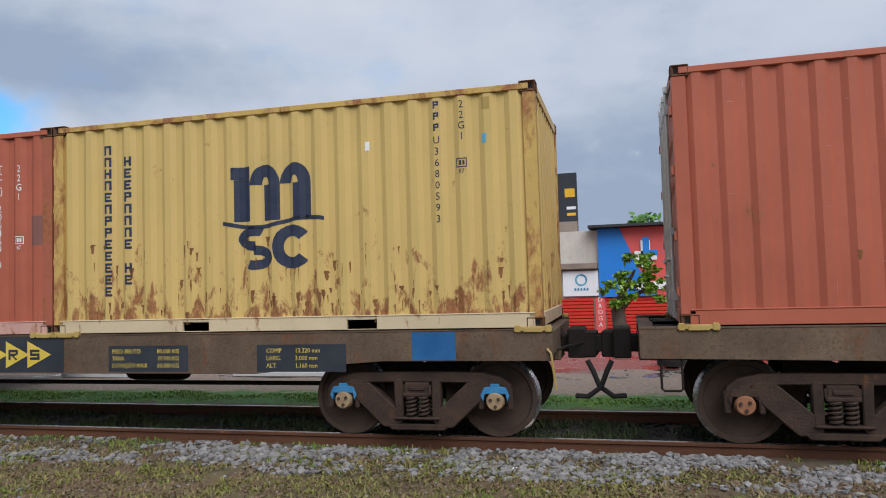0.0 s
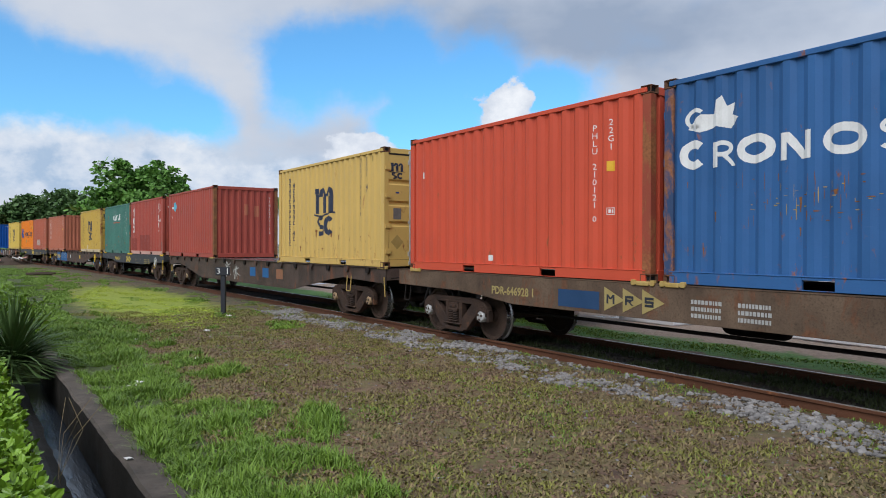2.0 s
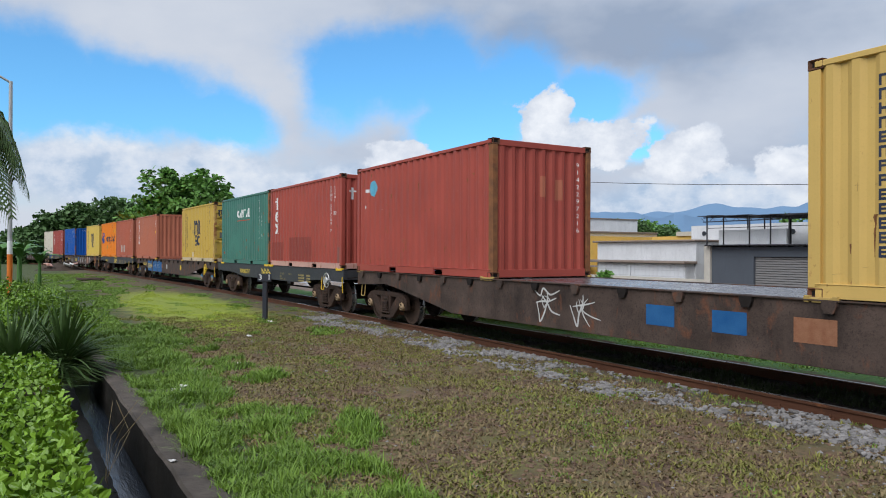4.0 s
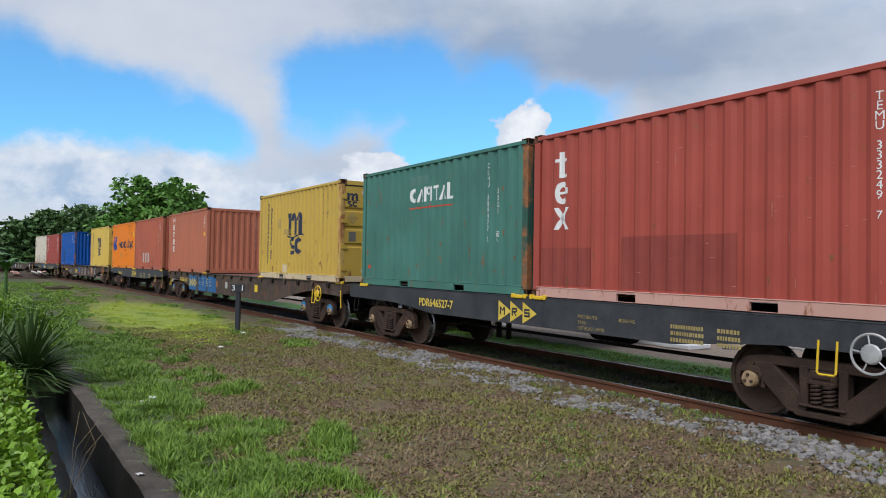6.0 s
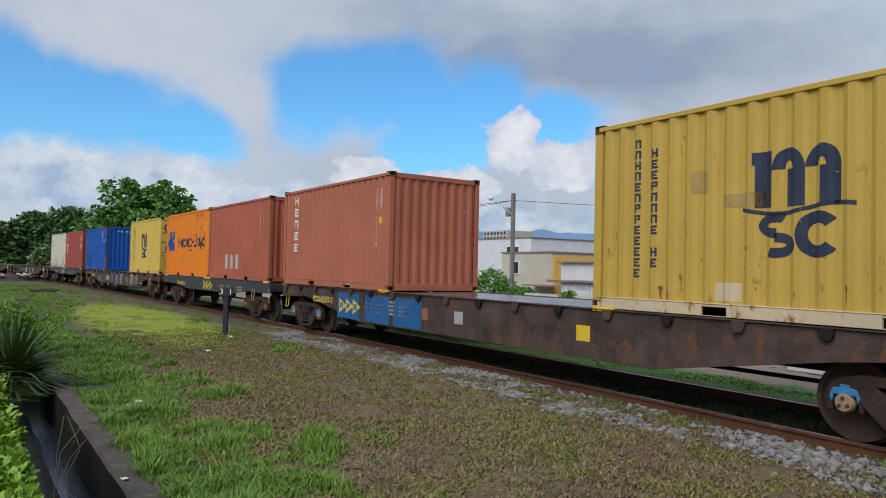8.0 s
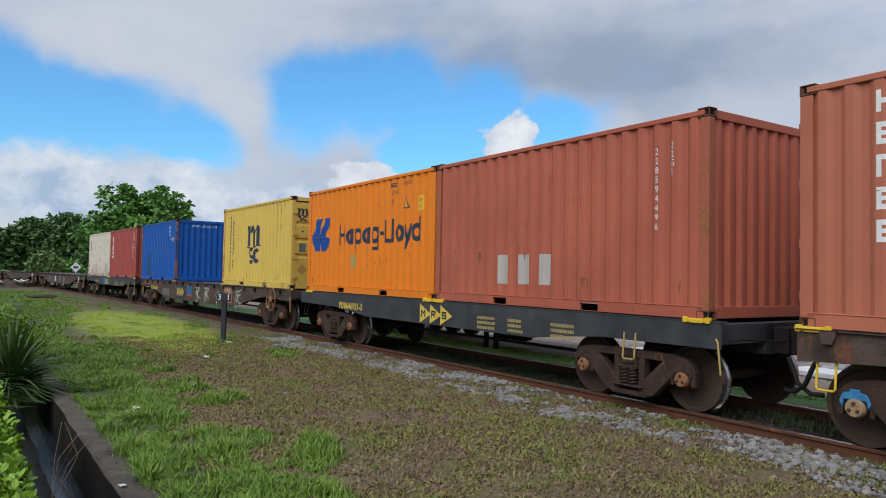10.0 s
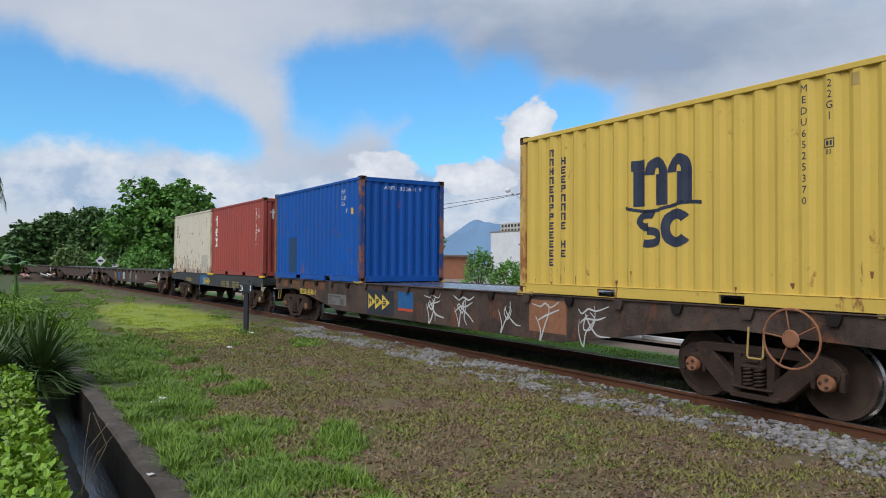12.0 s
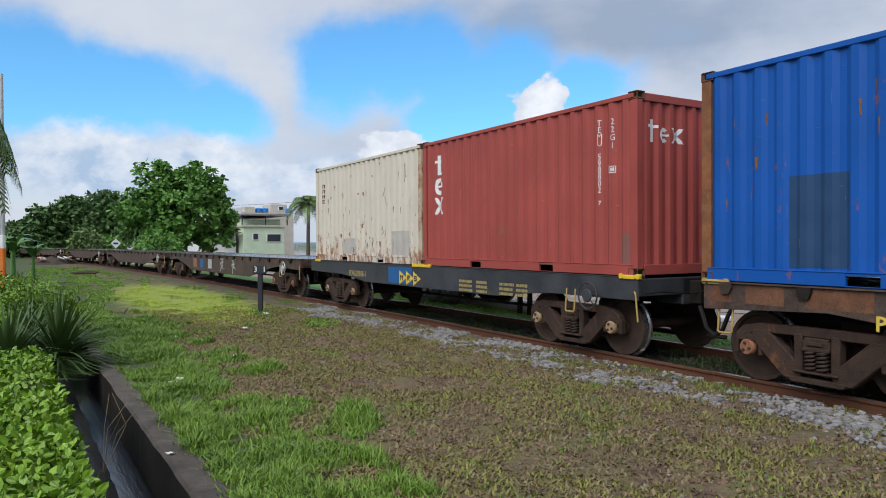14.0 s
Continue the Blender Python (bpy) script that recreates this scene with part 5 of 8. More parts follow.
def build_wagons():
    w = wagon(21.98, 34.9, "A", "wagon_tan", "grey-brown container flat wagon with rusty bogies", "cap_rust", "bogie", "ochre", None, boxes=(22.43, 28.7))
    w = wagon(8.15, 21.10, "A", "wagon_tan", "brown container flat wagon with blue number panels and yellow arrows", "cap_tan", "cap_blue", "ochre", None, None, boxes=(8.81, 14.96), left=("cap_rust", "bogie"))
    m = 14.625
    flat_rect(w, 9.92 - m, 11.62 - m, .965, 1.145, "ink_blue", "blue number panel")
    flat_text(w, "PDR-621077-5", 9.98 - m, 1.055, .13, "ink_yellow", 1.28)
    for a in (12.35, 13.03):
        flat_rect(w, a - m, a + .45 - m, .83, 1.08, "ink_blue", "blue painted square")
    flat_rect(w, 12.95 - m, 13.6 - m, .79, 1.12, "panel_dark", "faded panel", -.001)
    flat_rect(w, 13.75 - m, 15.05 - m, .75, 1.19, "panel_dark", "dark lettering panel")
    arrows(w, 13.84 - m, .97, .34, .36, "ink_yellow")
    for a in (15.70, 17.70):
        flat_rect(w, a - m, a + 1.1 - m, .76, 1.07, "panel_dark", "dark lettering panel")
    print_lines(w, ((("PESO BRUTO", 15.75 - m), ("80.000 KG", 16.38 - m)), (("TARA", 15.75 - m), ("19.700 KG", 16.38 - m)), (("LOTAÇÃO MAX", 15.75 - m), ("60.300 KG", 16.38 - m))), 1.0, .05, .085, "ink_yellow")
    print_lines(w, ((("COMP", 17.82 - m), ("13.320 mm", 18.18 - m)), (("LARG.", 17.82 - m), ("3.000 mm", 18.18 - m)), (("ALT.", 17.82 - m), ("1.160 mm", 18.18 - m))), 1.0, .05, .085, "ink_yellow")
    flat_rect(w, 19.57 - m, 20.06 - m, .885, 1.19, "ink_blue", "blue painted square")
    w = wagon(-5.55, 7.46, "A", "wagon_tan", "dusty brown container flat wagon with pale arrows", "zinc", "bogie", "ochre", boxes=(-5.0, 1.30))
    m = .955
    flat_text(w, "PDR-646928 1", -2.37 - m, .94, .13, "ink_dim", 1.0)
    flat_rect(w, -.7 - m, .15 - m, .79, 1.05, "patch_dark", "dark blue painted patch")
    arrows(w, .25 - m, .96, .34, .37, "ink_dim")
    bars_row(w, 1.7 - m, 1.04, 3, .4, .05, .085, "zinc", 5, ((0, .4), (.65, .4)))
    w = wagon(-24.66, -6.2, "B", "wagon_brown", "rusty brown long container wagon with bellied sills, half loaded", "cap_tan", "bogie", "ochre", None, boxes=(-12.3, -24.6), over=(1.42, 1.83))
    m = -15.43
    for a, c in ((-14.7, "ink_blue"), (-13.6, "ink_blue"), (-12.5, "cap_rust")):
        flat_rect(w, a - m, a + .5 - m, .72, 1.0, c, "worn painted patch")
    sprayed(w, -16.9 - m, .85, 3)
    sprayed(w, -16.0 - m, .85, 4)
    w = wagon(-38.72, -25.55, "A", "wagon_grey", "dark grey container flat wagon with yellow number and arrows", "cap_tan", "bogie", "safety_yellow", "zinc", "safety_yellow", boxes=(-31.77, -38.07))
    m = -32.135
    flat_text(w, "PDR646527-7", -35.4 - m, .94, .15, "ink_yellow", 1.02)
    arrows(w, -32.69 - m, .94, .36, .36, "ink_yellow")
    print_lines(w, ((("PESO BRUTO", -30.72 - m), ("80.000 KG", -29.9 - m)), (("TARA", -30.72 - m),), (("LOTACAO LIMITE", -30.72 - m),)), .97, .05, .085, "ink_dim")
    bars_row(w, -29.0 - m, .99, 3, .4, .05, .085, "ink_dim", 7, ((0, .5), (.7, .3)))
    w = wagon(-57.75, -39.28, "B", "wagon_brown", "rusty brown long container wagon with yellow handbrake wheel, half loaded", "cap_tan", "cap_blue", "safety_yellow", "safety_yellow", "safety_yellow", boxes=(-45.39, -57.69), over=(1.42, 1.83))
    m = -48.515
    flat_text(w, "PDS642337-0", -55.56 - m, .88, .15, "ink_yellow", 1.0)
    for a in (-54.05, -52.6, -51.3):
        flat_rect(w, a - m, a + 1.15 - m, .50, 1.10, "ink_blue", "blue lettering panel")
    arrows(w, -53.95 - m, .80, .36, .40, "ink_yellow", "ink_blue")
    bars_row(w, -52.6 - m, 1.02, 4, .4, .05, .085, "zinc", 8, ((0, .3), (.5, .3), (1.1, .3), (1.55, .3)))
    for a, c in ((-50.2, "cap_rust"), (-49.0, "zinc"), (-45.8, "safety_yellow")):
        flat_rect(w, a - m, a + .28 - m, .72, .95, c, "worn painted patch")
    w = wagon(-71.59, -58.72, "A", "wagon_grey", "dark grey container flat wagon with bold yellow number", "cap_rust", "bogie", "safety_yellow", None, "ochre", boxes=(-65.0, -71.14))
    m = -65.155
    flat_text(w, "PDR646921-3", -69.22 - m, .92, .15, "ink_yellow", .98)
    arrows(w, -65.51 - m, .94, .38, .40, "ink_yellow")
    bars_row(w, -63.6 - m, 1.0, 3, .4, .05, .085, "ink_dim", 9, ((0, .5), (.85, .35), (1.9, .5)))
    w = wagon(-90.86, -72.38, "B", "wagon_brown", "rusty dark brown long container wagon with white graffiti, half loaded", "cap_rust", "bogie", "ochre", "cap_rust", "ochre", boxes=(-78.48, -90.8), over=(1.42, 1.83), wheel_r=.33)
    m = -81.62
    for a, b in ((-90.72, -90.45), (-90.25, -89.75), (-89.5, -88.75), (-88.4, -87.7), (-87.5, -86.9)):
        flat_rect(w, a - m, b - m, .965, 1.185, "wagon_rust", "orange-brown rusted field", -.001)
    flat_text(w, "PDS616540-1", -88.74 - m, .86, .15, "ink_yellow", 1.02)
    flat_rect(w, -86.68 - m, -85.52 - m, .6, .88, "panel_worn", "grey lettering panel")
    print_lines(w, ((("PESO BRUTO MAX 100000Kg", -86.64 - m),), (("TARA", -86.64 - m), ("28000Kg", -85.9 - m)), (("LOTAÇÃO LIMITE", -86.64 - m), ("72000Kg", -85.9 - m))), .82, .045, .08, "panel_dark")
    flat_rect(w, -84.35 - m, -83.0 - m, .50, 1.08, "panel_dark", "dark lettering panel")
    arrows(w, -84.25 - m, .80, .36, .38, "ink_yellow")
    flat_rect(w, -82.79 - m, -82.13 - m, .72, 1.08, "ink_blue", "blue painted square")
    flat_rect(w, -82.79 - m, -82.13 - m, .66, .719, "ink_red", "red stripe")
    for i, a in enumerate((-81.3, -80.2, -78.8, -77.8, -76.8)):
        sprayed(w, a - m, .82, 40 + i, 1.05)
    flat_rect(w, -78.25 - m, -77.34 - m, .6, 1.12, "cap_rust", "orange-brown painted patch", -.001)
    w = wagon(-104.75, -92.0, "A", "wagon_grey", "dark grey container flat wagon with worn yellow arrow", "cap_tan", "bogie", "safety_yellow", "wagon_grey", "ochre", boxes=(-98.1, -104.31))
    m = -98.375
    flat_text(w, "PDR620868-1", -102.0 - m, .92, .14, "ink_dim", .9)
    flat_rect(w, -99.75 - m, -98.6 - m, .78, 1.15, "ink_blue", "worn blue patch")
    arrows(w, -99.19 - m, .92, .32, .35, "ink_yellow")
    bars_row(w, -96.67 - m, .98, 3, .4, .05, .085, "ink_dim", 11, ((0, .45), (.6, .35), (1.35, .4), (1.85, .3)))
    x = -105.75
    for k in range(6):
        w = wagon(x - 18.5, x, "B", "wagon_brown", "rusty brown long container wagon, empty", "cap_rust", "bogie", "ochre", "zinc", "ochre", over=(1.42, 1.83))
        if k == 0:
            for a, c in ((3.0, "ink_blue"), (1.6, "zinc"), (4.2, "cap_rust")):
                flat_rect(w, -a, -a + .6, .62, 1.02, c, "worn painted patch")
            sprayed(w, .6, .85, 71)
            sprayed(w, 2.2, .85, 72)
        x -= 19.7


build_wagons()


# ================= the run of train and wheels =================
def motions():
    times = [i * 0.5 for i in range(29)]
    for ob, off in BOXES:
        walk(ob, [(t, on_track(off + run(t), RAIL_Z + 1.214)) for t in times])
    for ob, mid in WAGONS:
        walk(ob, [(t, on_track(mid + run(t))) for t in times])
    turns = [i / 15 for i in range(211)]
    for w, sx in ROLLERS[:36]:
        walk(w, [(t, pose(sx, 0, R_WHEEL) @ Matrix.Rotation(run(t) / R_WHEEL, 4, "Y")) for t in turns])


# ================= ground =================
def curb_line(x):
    """y of the drain's curb, inner edge."""
    return 1.03 + 0.022 * (max(min(x, 12), -40) + 5.4)


def ground_z(x, v):
    """Height of the ground, v metres beyond the curb line's reference (1.02)."""
    if 0.30 < v < 1.03 and x > -14.05:
        return -0.58
    y = v - 1.02 + curb_line(x)
    z = 0.02 * noise.noise(Vector((x * .9, y * .9, 0))) + 0.012 * noise.noise(Vector((x * 3.1, y * 3.1, 5)))
    d = y - track_y(x)
    if v > 1.03:
        z *= min(1, (v - 1.03) * 2)
    if abs(d) < 3:
        z += 0.055 * max(0, min(1, (2.6 - abs(d)) / 1.4))
    if abs(d) < 0.9:
        z -= 0.02
    return z


def ground_material():
    m = bpy.data.materials.new("worn grass and soil")
    m.use_nodes = True
    nt = m.node_tree
    N, K = nt.nodes.new, nt.links.new
    b = nt.nodes["Principled BSDF"]
    co = N("ShaderNodeTexCoord")
    sp = N("ShaderNodeSeparateXYZ")
    K(co.outputs["Object"], sp.inputs[0])

    def op(o, *a):
        n = N("ShaderNodeMath")
        n.operation = o
        for i, v in enumerate(a):
            if isinstance(v, (int, float)):
                n.inputs[i].default_value = v
            else:
                K(v, n.inputs[i])
        return n.outputs[0]

    def rng(v, a, z, lo=0.0, hi=1.0):
        r = N("ShaderNodeMapRange")
        r.interpolation_type = "SMOOTHSTEP"
        r.inputs[1].default_value, r.inputs[2].default_value, r.inputs[3].default_value, r.inputs[4].default_value = a, z, lo, hi
        K(v, r.inputs[0])
        return r.outputs[0]

    def nz(s, d, rough=.6):
        n = N("ShaderNodeTexNoise")
        n.inputs["Scale"].default_value, n.inputs["Detail"].default_value, n.inputs["Roughness"].default_value = s, d, rough
        K(co.outputs["Object"], n.inputs["Vector"])
        return n.outputs["Fac"]

    def mix(f, a, c):
        n = N("ShaderNodeMix")
        n.data_type = "RGBA"
        for i, v in ((0, f), (6, a), (7, c)):
            if isinstance(v, (int, float)):
                n.inputs[i].default_value = v
            elif isinstance(v, tuple):
                n.inputs[i].default_value = (*v, 1)
            else:
                K(v, n.inputs[i])
        return n.outputs[2]

    x, y = sp.outputs["X"], sp.outputs["Y"]
    big, midn, fine, grit = nz(.45, 5), nz(2.2, 6, .65), nz(11, 6, .7), nz(60, 4, .7)
    soil = mix(rng(midn, .35, .65), (0.125, 0.074, 0.047), (0.28, 0.176, 0.112))
    soil = mix(op("MULTIPLY", rng(fine, .45, .62), .7), soil, (0.050, 0.032, 0.022))
    moss = mix(rng(fine, .35, .65), (0.075, 0.074, 0.022), (0.165, 0.165, 0.045))
    grass = mix(rng(fine, .35, .65), (0.038, 0.048, 0.016), (0.085, 0.12, 0.028))
    lawn = mix(rng(fine, .35, .65), (0.06, 0.15, 0.03), (0.11, 0.235, 0.05))
    # soil with thin moss over most of the verge
    col = mix(op("MULTIPLY", rng(op("ADD", midn, op("MULTIPLY", big, .5)), .62, .88), .8), soil, moss)
    # grass by the curb
    near = op("ADD", rng(y, 3.4, 1.4), op("MULTIPLY_ADD", midn, 1.4, -.75))
    col = mix(rng(near, .35, .75), col, grass)
    far = op("ADD", rng(x, -12.0, -24.0, 0, .40), op("MULTIPLY_ADD", midn, 1.6, -.85))
    col = mix(rng(far, .18, .6), col, grass)
    # a bright mossy oval
    ex, ey = op("MULTIPLY", op("ADD", x, 25.5), 1 / 11.0), op("MULTIPLY", op("ADD", y, -4.3), 1 / 2.1)
    oval = op("ADD", op("SQRT", op("ADD", op("MULTIPLY", ex, ex), op("MULTIPLY", ey, ey))), op("MULTIPLY_ADD", midn, .9, -.45))
    col = mix(rng(oval, 1.1, .55, 0, .95), col, mix(rng(fine, .3, .7), (0.19, 0.25, 0.020), (0.31, 0.37, 0.05)))
    # bare reddish soil
    ex, ey = op("MULTIPLY", op("ADD", x, 13.2), 1 / 2.6), op("MULTIPLY", op("ADD", y, -2.9), 1 / .55)
    bare = op("ADD", op("SQRT", op("ADD", op("MULTIPLY", ex, ex), op("MULTIPLY", ey, ey))), op("MULTIPLY_ADD", midn, 1.2, -.6))
    col = mix(rng(bare, 1.1, .5, 0, .85), col, mix(rng(fine, .3, .7), (0.15, 0.085, 0.055), (0.24, 0.15, 0.10)))
    # ballast dirt along the track
    yt = op("ADD", y, op("MULTIPLY", op("MULTIPLY", op("MINIMUM", x, 0.0), op("MINIMUM", x, 0.0)), BEND))
    bed = op("MULTIPLY", rng(yt, 6.3, 7.0), rng(yt, 10.8, 10.1))
    col = mix(op("MULTIPLY", bed, rng(midn, .38, .62, 0, .8)), col, mix(rng(fine, .4, .65), (0.042, 0.032, 0.025), (0.12, 0.10, 0.085)))
    # oily soil between the rails; the train's shade is put into its colour
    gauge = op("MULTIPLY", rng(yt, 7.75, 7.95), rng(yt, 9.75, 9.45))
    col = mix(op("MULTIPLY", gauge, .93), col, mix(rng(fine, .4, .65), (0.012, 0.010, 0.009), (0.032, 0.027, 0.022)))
    # lawn, dirt lane and paved yard behind the track
    e = op("MULTIPLY_ADD", midn, 1.6, -.8)
    back = op("ADD", yt, e)
    col = mix(rng(back, 10.3, 10.6), col, lawn)
    col = mix(rng(back, 11.7, 12.1), col, mix(rng(fine, .35, .65), (0.23, 0.165, 0.12), (0.34, 0.26, 0.20)))
    wet = op("MULTIPLY", rng(back, 13.6, 13.9), rng(nz(.9, 4), .50, .56))
    col = mix(wet, col, (0.10, 0.085, 0.07))
    col = mix(rng(y, 15.8, 16.3), col, mix(rng(fine, .35, .65), (0.24, 0.20, 0.18), (0.33, 0.29, 0.26)))
    red = op("MULTIPLY", rng(x, -3.4, -3.0), op("MULTIPLY", rng(y, 15.0, 15.4), rng(y, 23.5, 23.0)))
    col = mix(red, col, mix(rng(fine, .35, .65), (0.24, 0.07, 0.06), (0.33, 0.11, 0.09)))
    farther = rng(y, 40.0, 60.0)
    col = mix(farther, col, grass)
    col = mix(op("MULTIPLY", rng(grit, .5, .75), .35), col, (0.05, 0.045, 0.03))
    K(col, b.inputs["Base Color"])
    K(op("SUBTRACT", .92, op("MULTIPLY", wet, .82)), b.inputs["Roughness"])
    bp = N("ShaderNodeBump")
    bp.inputs["Strength"].default_value, bp.inputs["Distance"].default_value = .7, .04
    K(op("MULTIPLY", op("ADD", fine, op("MULTIPLY", grit, .5)), op("SUBTRACT", 1.0, wet)), bp.inputs["Height"])
    K(bp.outputs[0], b.inputs["Normal"])
    return m


M["ground"] = ground_material()


def build_ground():
    xs = [-1500, -700, -350, -200, -140, -100] + [-80 + 2 * i for i in range(15)] + [-50 + i for i in range(20)] + [-30 + .5 * i for i in range(20)] + [-20 + .2 * i for i in range(125)] + [5 + i for i in range(12)] + [20, 30, 50, 90, 200, 500]
    vs = [-900, -300, -100, -40, -15, -8, -5, -3, -2, -1.2, -.6, -.2, .1, .299, .301, .6, 1.029, 1.031] + [1.1 + .17 * i for i in range(60)] + [11.5 + .5 * i for i in range(14)] + [19, 21, 24, 28, 34, 42, 60, 100, 180, 400, 1500]
    mb = MB()
    vert = []
    for x in xs:
        for v in vs:
            vert.append((x, v - 1.02 + curb_line(x), ground_z(x, v)))
    n = len(vs)
    mb.add(vert, [(i * n + j, (i + 1) * n + j, (i + 1) * n + j + 1, i * n + j + 1) for i in range(len(xs) - 1) for j in range(n - 1)])
    g = link("ground", mb.mesh("ground", [M["ground"]], smooth=True))
    tagged(g, "worn verge of soil, moss and short grass", "ground", kind="structure")


build_ground()
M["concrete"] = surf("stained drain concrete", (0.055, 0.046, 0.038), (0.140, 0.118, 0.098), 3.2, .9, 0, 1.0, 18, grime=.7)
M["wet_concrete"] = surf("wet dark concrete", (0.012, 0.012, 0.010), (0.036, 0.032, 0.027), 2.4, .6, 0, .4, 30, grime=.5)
M["water"] = surf("shallow running water", (0.012, 0.016, 0.022), (0.025, 0.032, 0.042), 3.0, .10, 0, .35, 14, stretch=(.35, 1.5, 1), rough_var=.05)


def build_drain():
    xs = [-14 + .2 * i for i in range(145)]
    rng = random.Random(4)
    mb, wall, left, wat = MB(), MB(), MB(), MB()
    def strip(b, prof_of):
        rows = [prof_of(x) for x in xs]
        n = len(rows[0])
        b.add([(x, y, z) for x, r in zip(xs, rows) for y, z in r], [(i * n + j, (i + 1) * n + j, (i + 1) * n + (j + 1) % n, i * n + (j + 1) % n) for i in range(len(xs) - 1) for j in range(n)])
        b.f += [tuple(len(b.v) - len(rows) * n + k for k in range(n)), tuple(len(b.v) - n + k for k in range(n))]
        b.m += [0, 0]
    wob = {x: .02 * noise.noise(Vector((x * 1.3, 2, 2))) + rng.uniform(-.006, .006) for x in xs}
    strip(mb, lambda x: [(curb_line(x) - .02 + wob[x], -.67), (curb_line(x) - .015 + wob[x], .005), (curb_line(x) + .012 + wob[x], .03), (curb_line(x) + .245 + wob[x] * 2, .028), (curb_line(x) + .28 + wob[x] * 2, .0), (curb_line(x) + .28, -.3)])
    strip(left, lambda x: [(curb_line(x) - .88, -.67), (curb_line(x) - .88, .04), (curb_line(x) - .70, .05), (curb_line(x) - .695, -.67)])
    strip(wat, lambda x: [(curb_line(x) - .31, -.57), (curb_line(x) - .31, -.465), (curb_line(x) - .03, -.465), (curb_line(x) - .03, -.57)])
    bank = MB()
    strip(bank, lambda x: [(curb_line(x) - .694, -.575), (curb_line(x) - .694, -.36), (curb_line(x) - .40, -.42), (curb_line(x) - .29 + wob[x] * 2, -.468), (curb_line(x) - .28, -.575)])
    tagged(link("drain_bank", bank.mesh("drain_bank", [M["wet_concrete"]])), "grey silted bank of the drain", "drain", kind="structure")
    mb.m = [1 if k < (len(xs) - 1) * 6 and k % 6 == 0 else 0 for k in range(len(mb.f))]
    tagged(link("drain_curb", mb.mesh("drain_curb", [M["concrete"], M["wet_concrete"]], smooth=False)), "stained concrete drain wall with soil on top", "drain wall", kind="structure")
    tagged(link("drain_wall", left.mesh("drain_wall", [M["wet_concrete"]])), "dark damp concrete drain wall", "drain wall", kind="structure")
    tagged(link("water", wat.mesh("water", [M["water"]])), "dark shallow water in the drain", "water", kind="structure")


build_drain()

# ================= track =================
M["rail"] = surf("rusty rail", (0.085, 0.036, 0.020), (0.15, 0.066, 0.036), 3.0, .8, .2, .3, 50, stretch=(.4, 1, 1), rust=.4)
M["rail_top"] = surf("worn rail head", (0.26, 0.22, 0.19), (0.38, 0.34, 0.31), 3.0, .26, .8, .08, 50, stretch=(.2, 1, 1))
M["sleeper"] = surf("old sleeper wood", (0.045, 0.033, 0.025), (0.085, 0.062, 0.045), 3, .9, 0, .5, 40, stretch=(1, .2, 1))


def build_track():
    root = thing("railway_track", "rusty broad-gauge rails on half-buried sleepers", "railway track", kind="structure")
    prof = [(-.07, 0), (.07, 0), (.07, .012), (.012, .03), (.012, .125), (.036, .137), (.037, .165), (.03, .172), (-.03, .172), (-.037, .165), (-.036, .137), (-.012, .125), (-.012, .03), (-.07, .012)]
    xs = [-420, -300, -240, -200, -170] + [-150 + 3 * i for i in range(24)] + [-78 + 2 * i for i in range(55)]
    for off, shine in ((-.835, False), (.835, True)):
        mb = MB()
        n = len(prof)
        v = [(x, track_y(x) + off + a, RAIL_Z - .172 + b) for x in xs for a, b in prof]
        mb.add(v, [(i * n + j, (i + 1) * n + j, (i + 1) * n + (j + 1) % n, i * n + (j + 1) % n) for i in range(len(xs) - 1) for j in range(n)])
        mb.m = [1 if k % n in (7,) else 0 for k in range(len(mb.f))]
        part("rail", mb, [M["rail"], M["rail_top"]], root, "rusty steel rail with worn head")
    me = MB().box(-.11, .11, -1.4, 1.4, -.1, .055).mesh("sleeper", [M["sleeper"]], .012)
    rng = random.Random(8)
    x = -46.0
    while x < 16:
        o = link("sleeper", me, root, "", on_track(x + rng.uniform(-.03, .03), -.008 + rng.uniform(-.02, .008)))
        x += .62
    clip = MB().box(-.05, .05, -.02, .02, 0, .05).lathe([(.016, .05), (.014, .085)], 6, axis="z").mesh("rail_clip", [M["rail"]], .004)
    x = -14.0
    while x < 6:
        link("rail_clip", clip, root, "", pose(x, track_y(x) - .835 - .085, .012))
        x += .62


build_track()


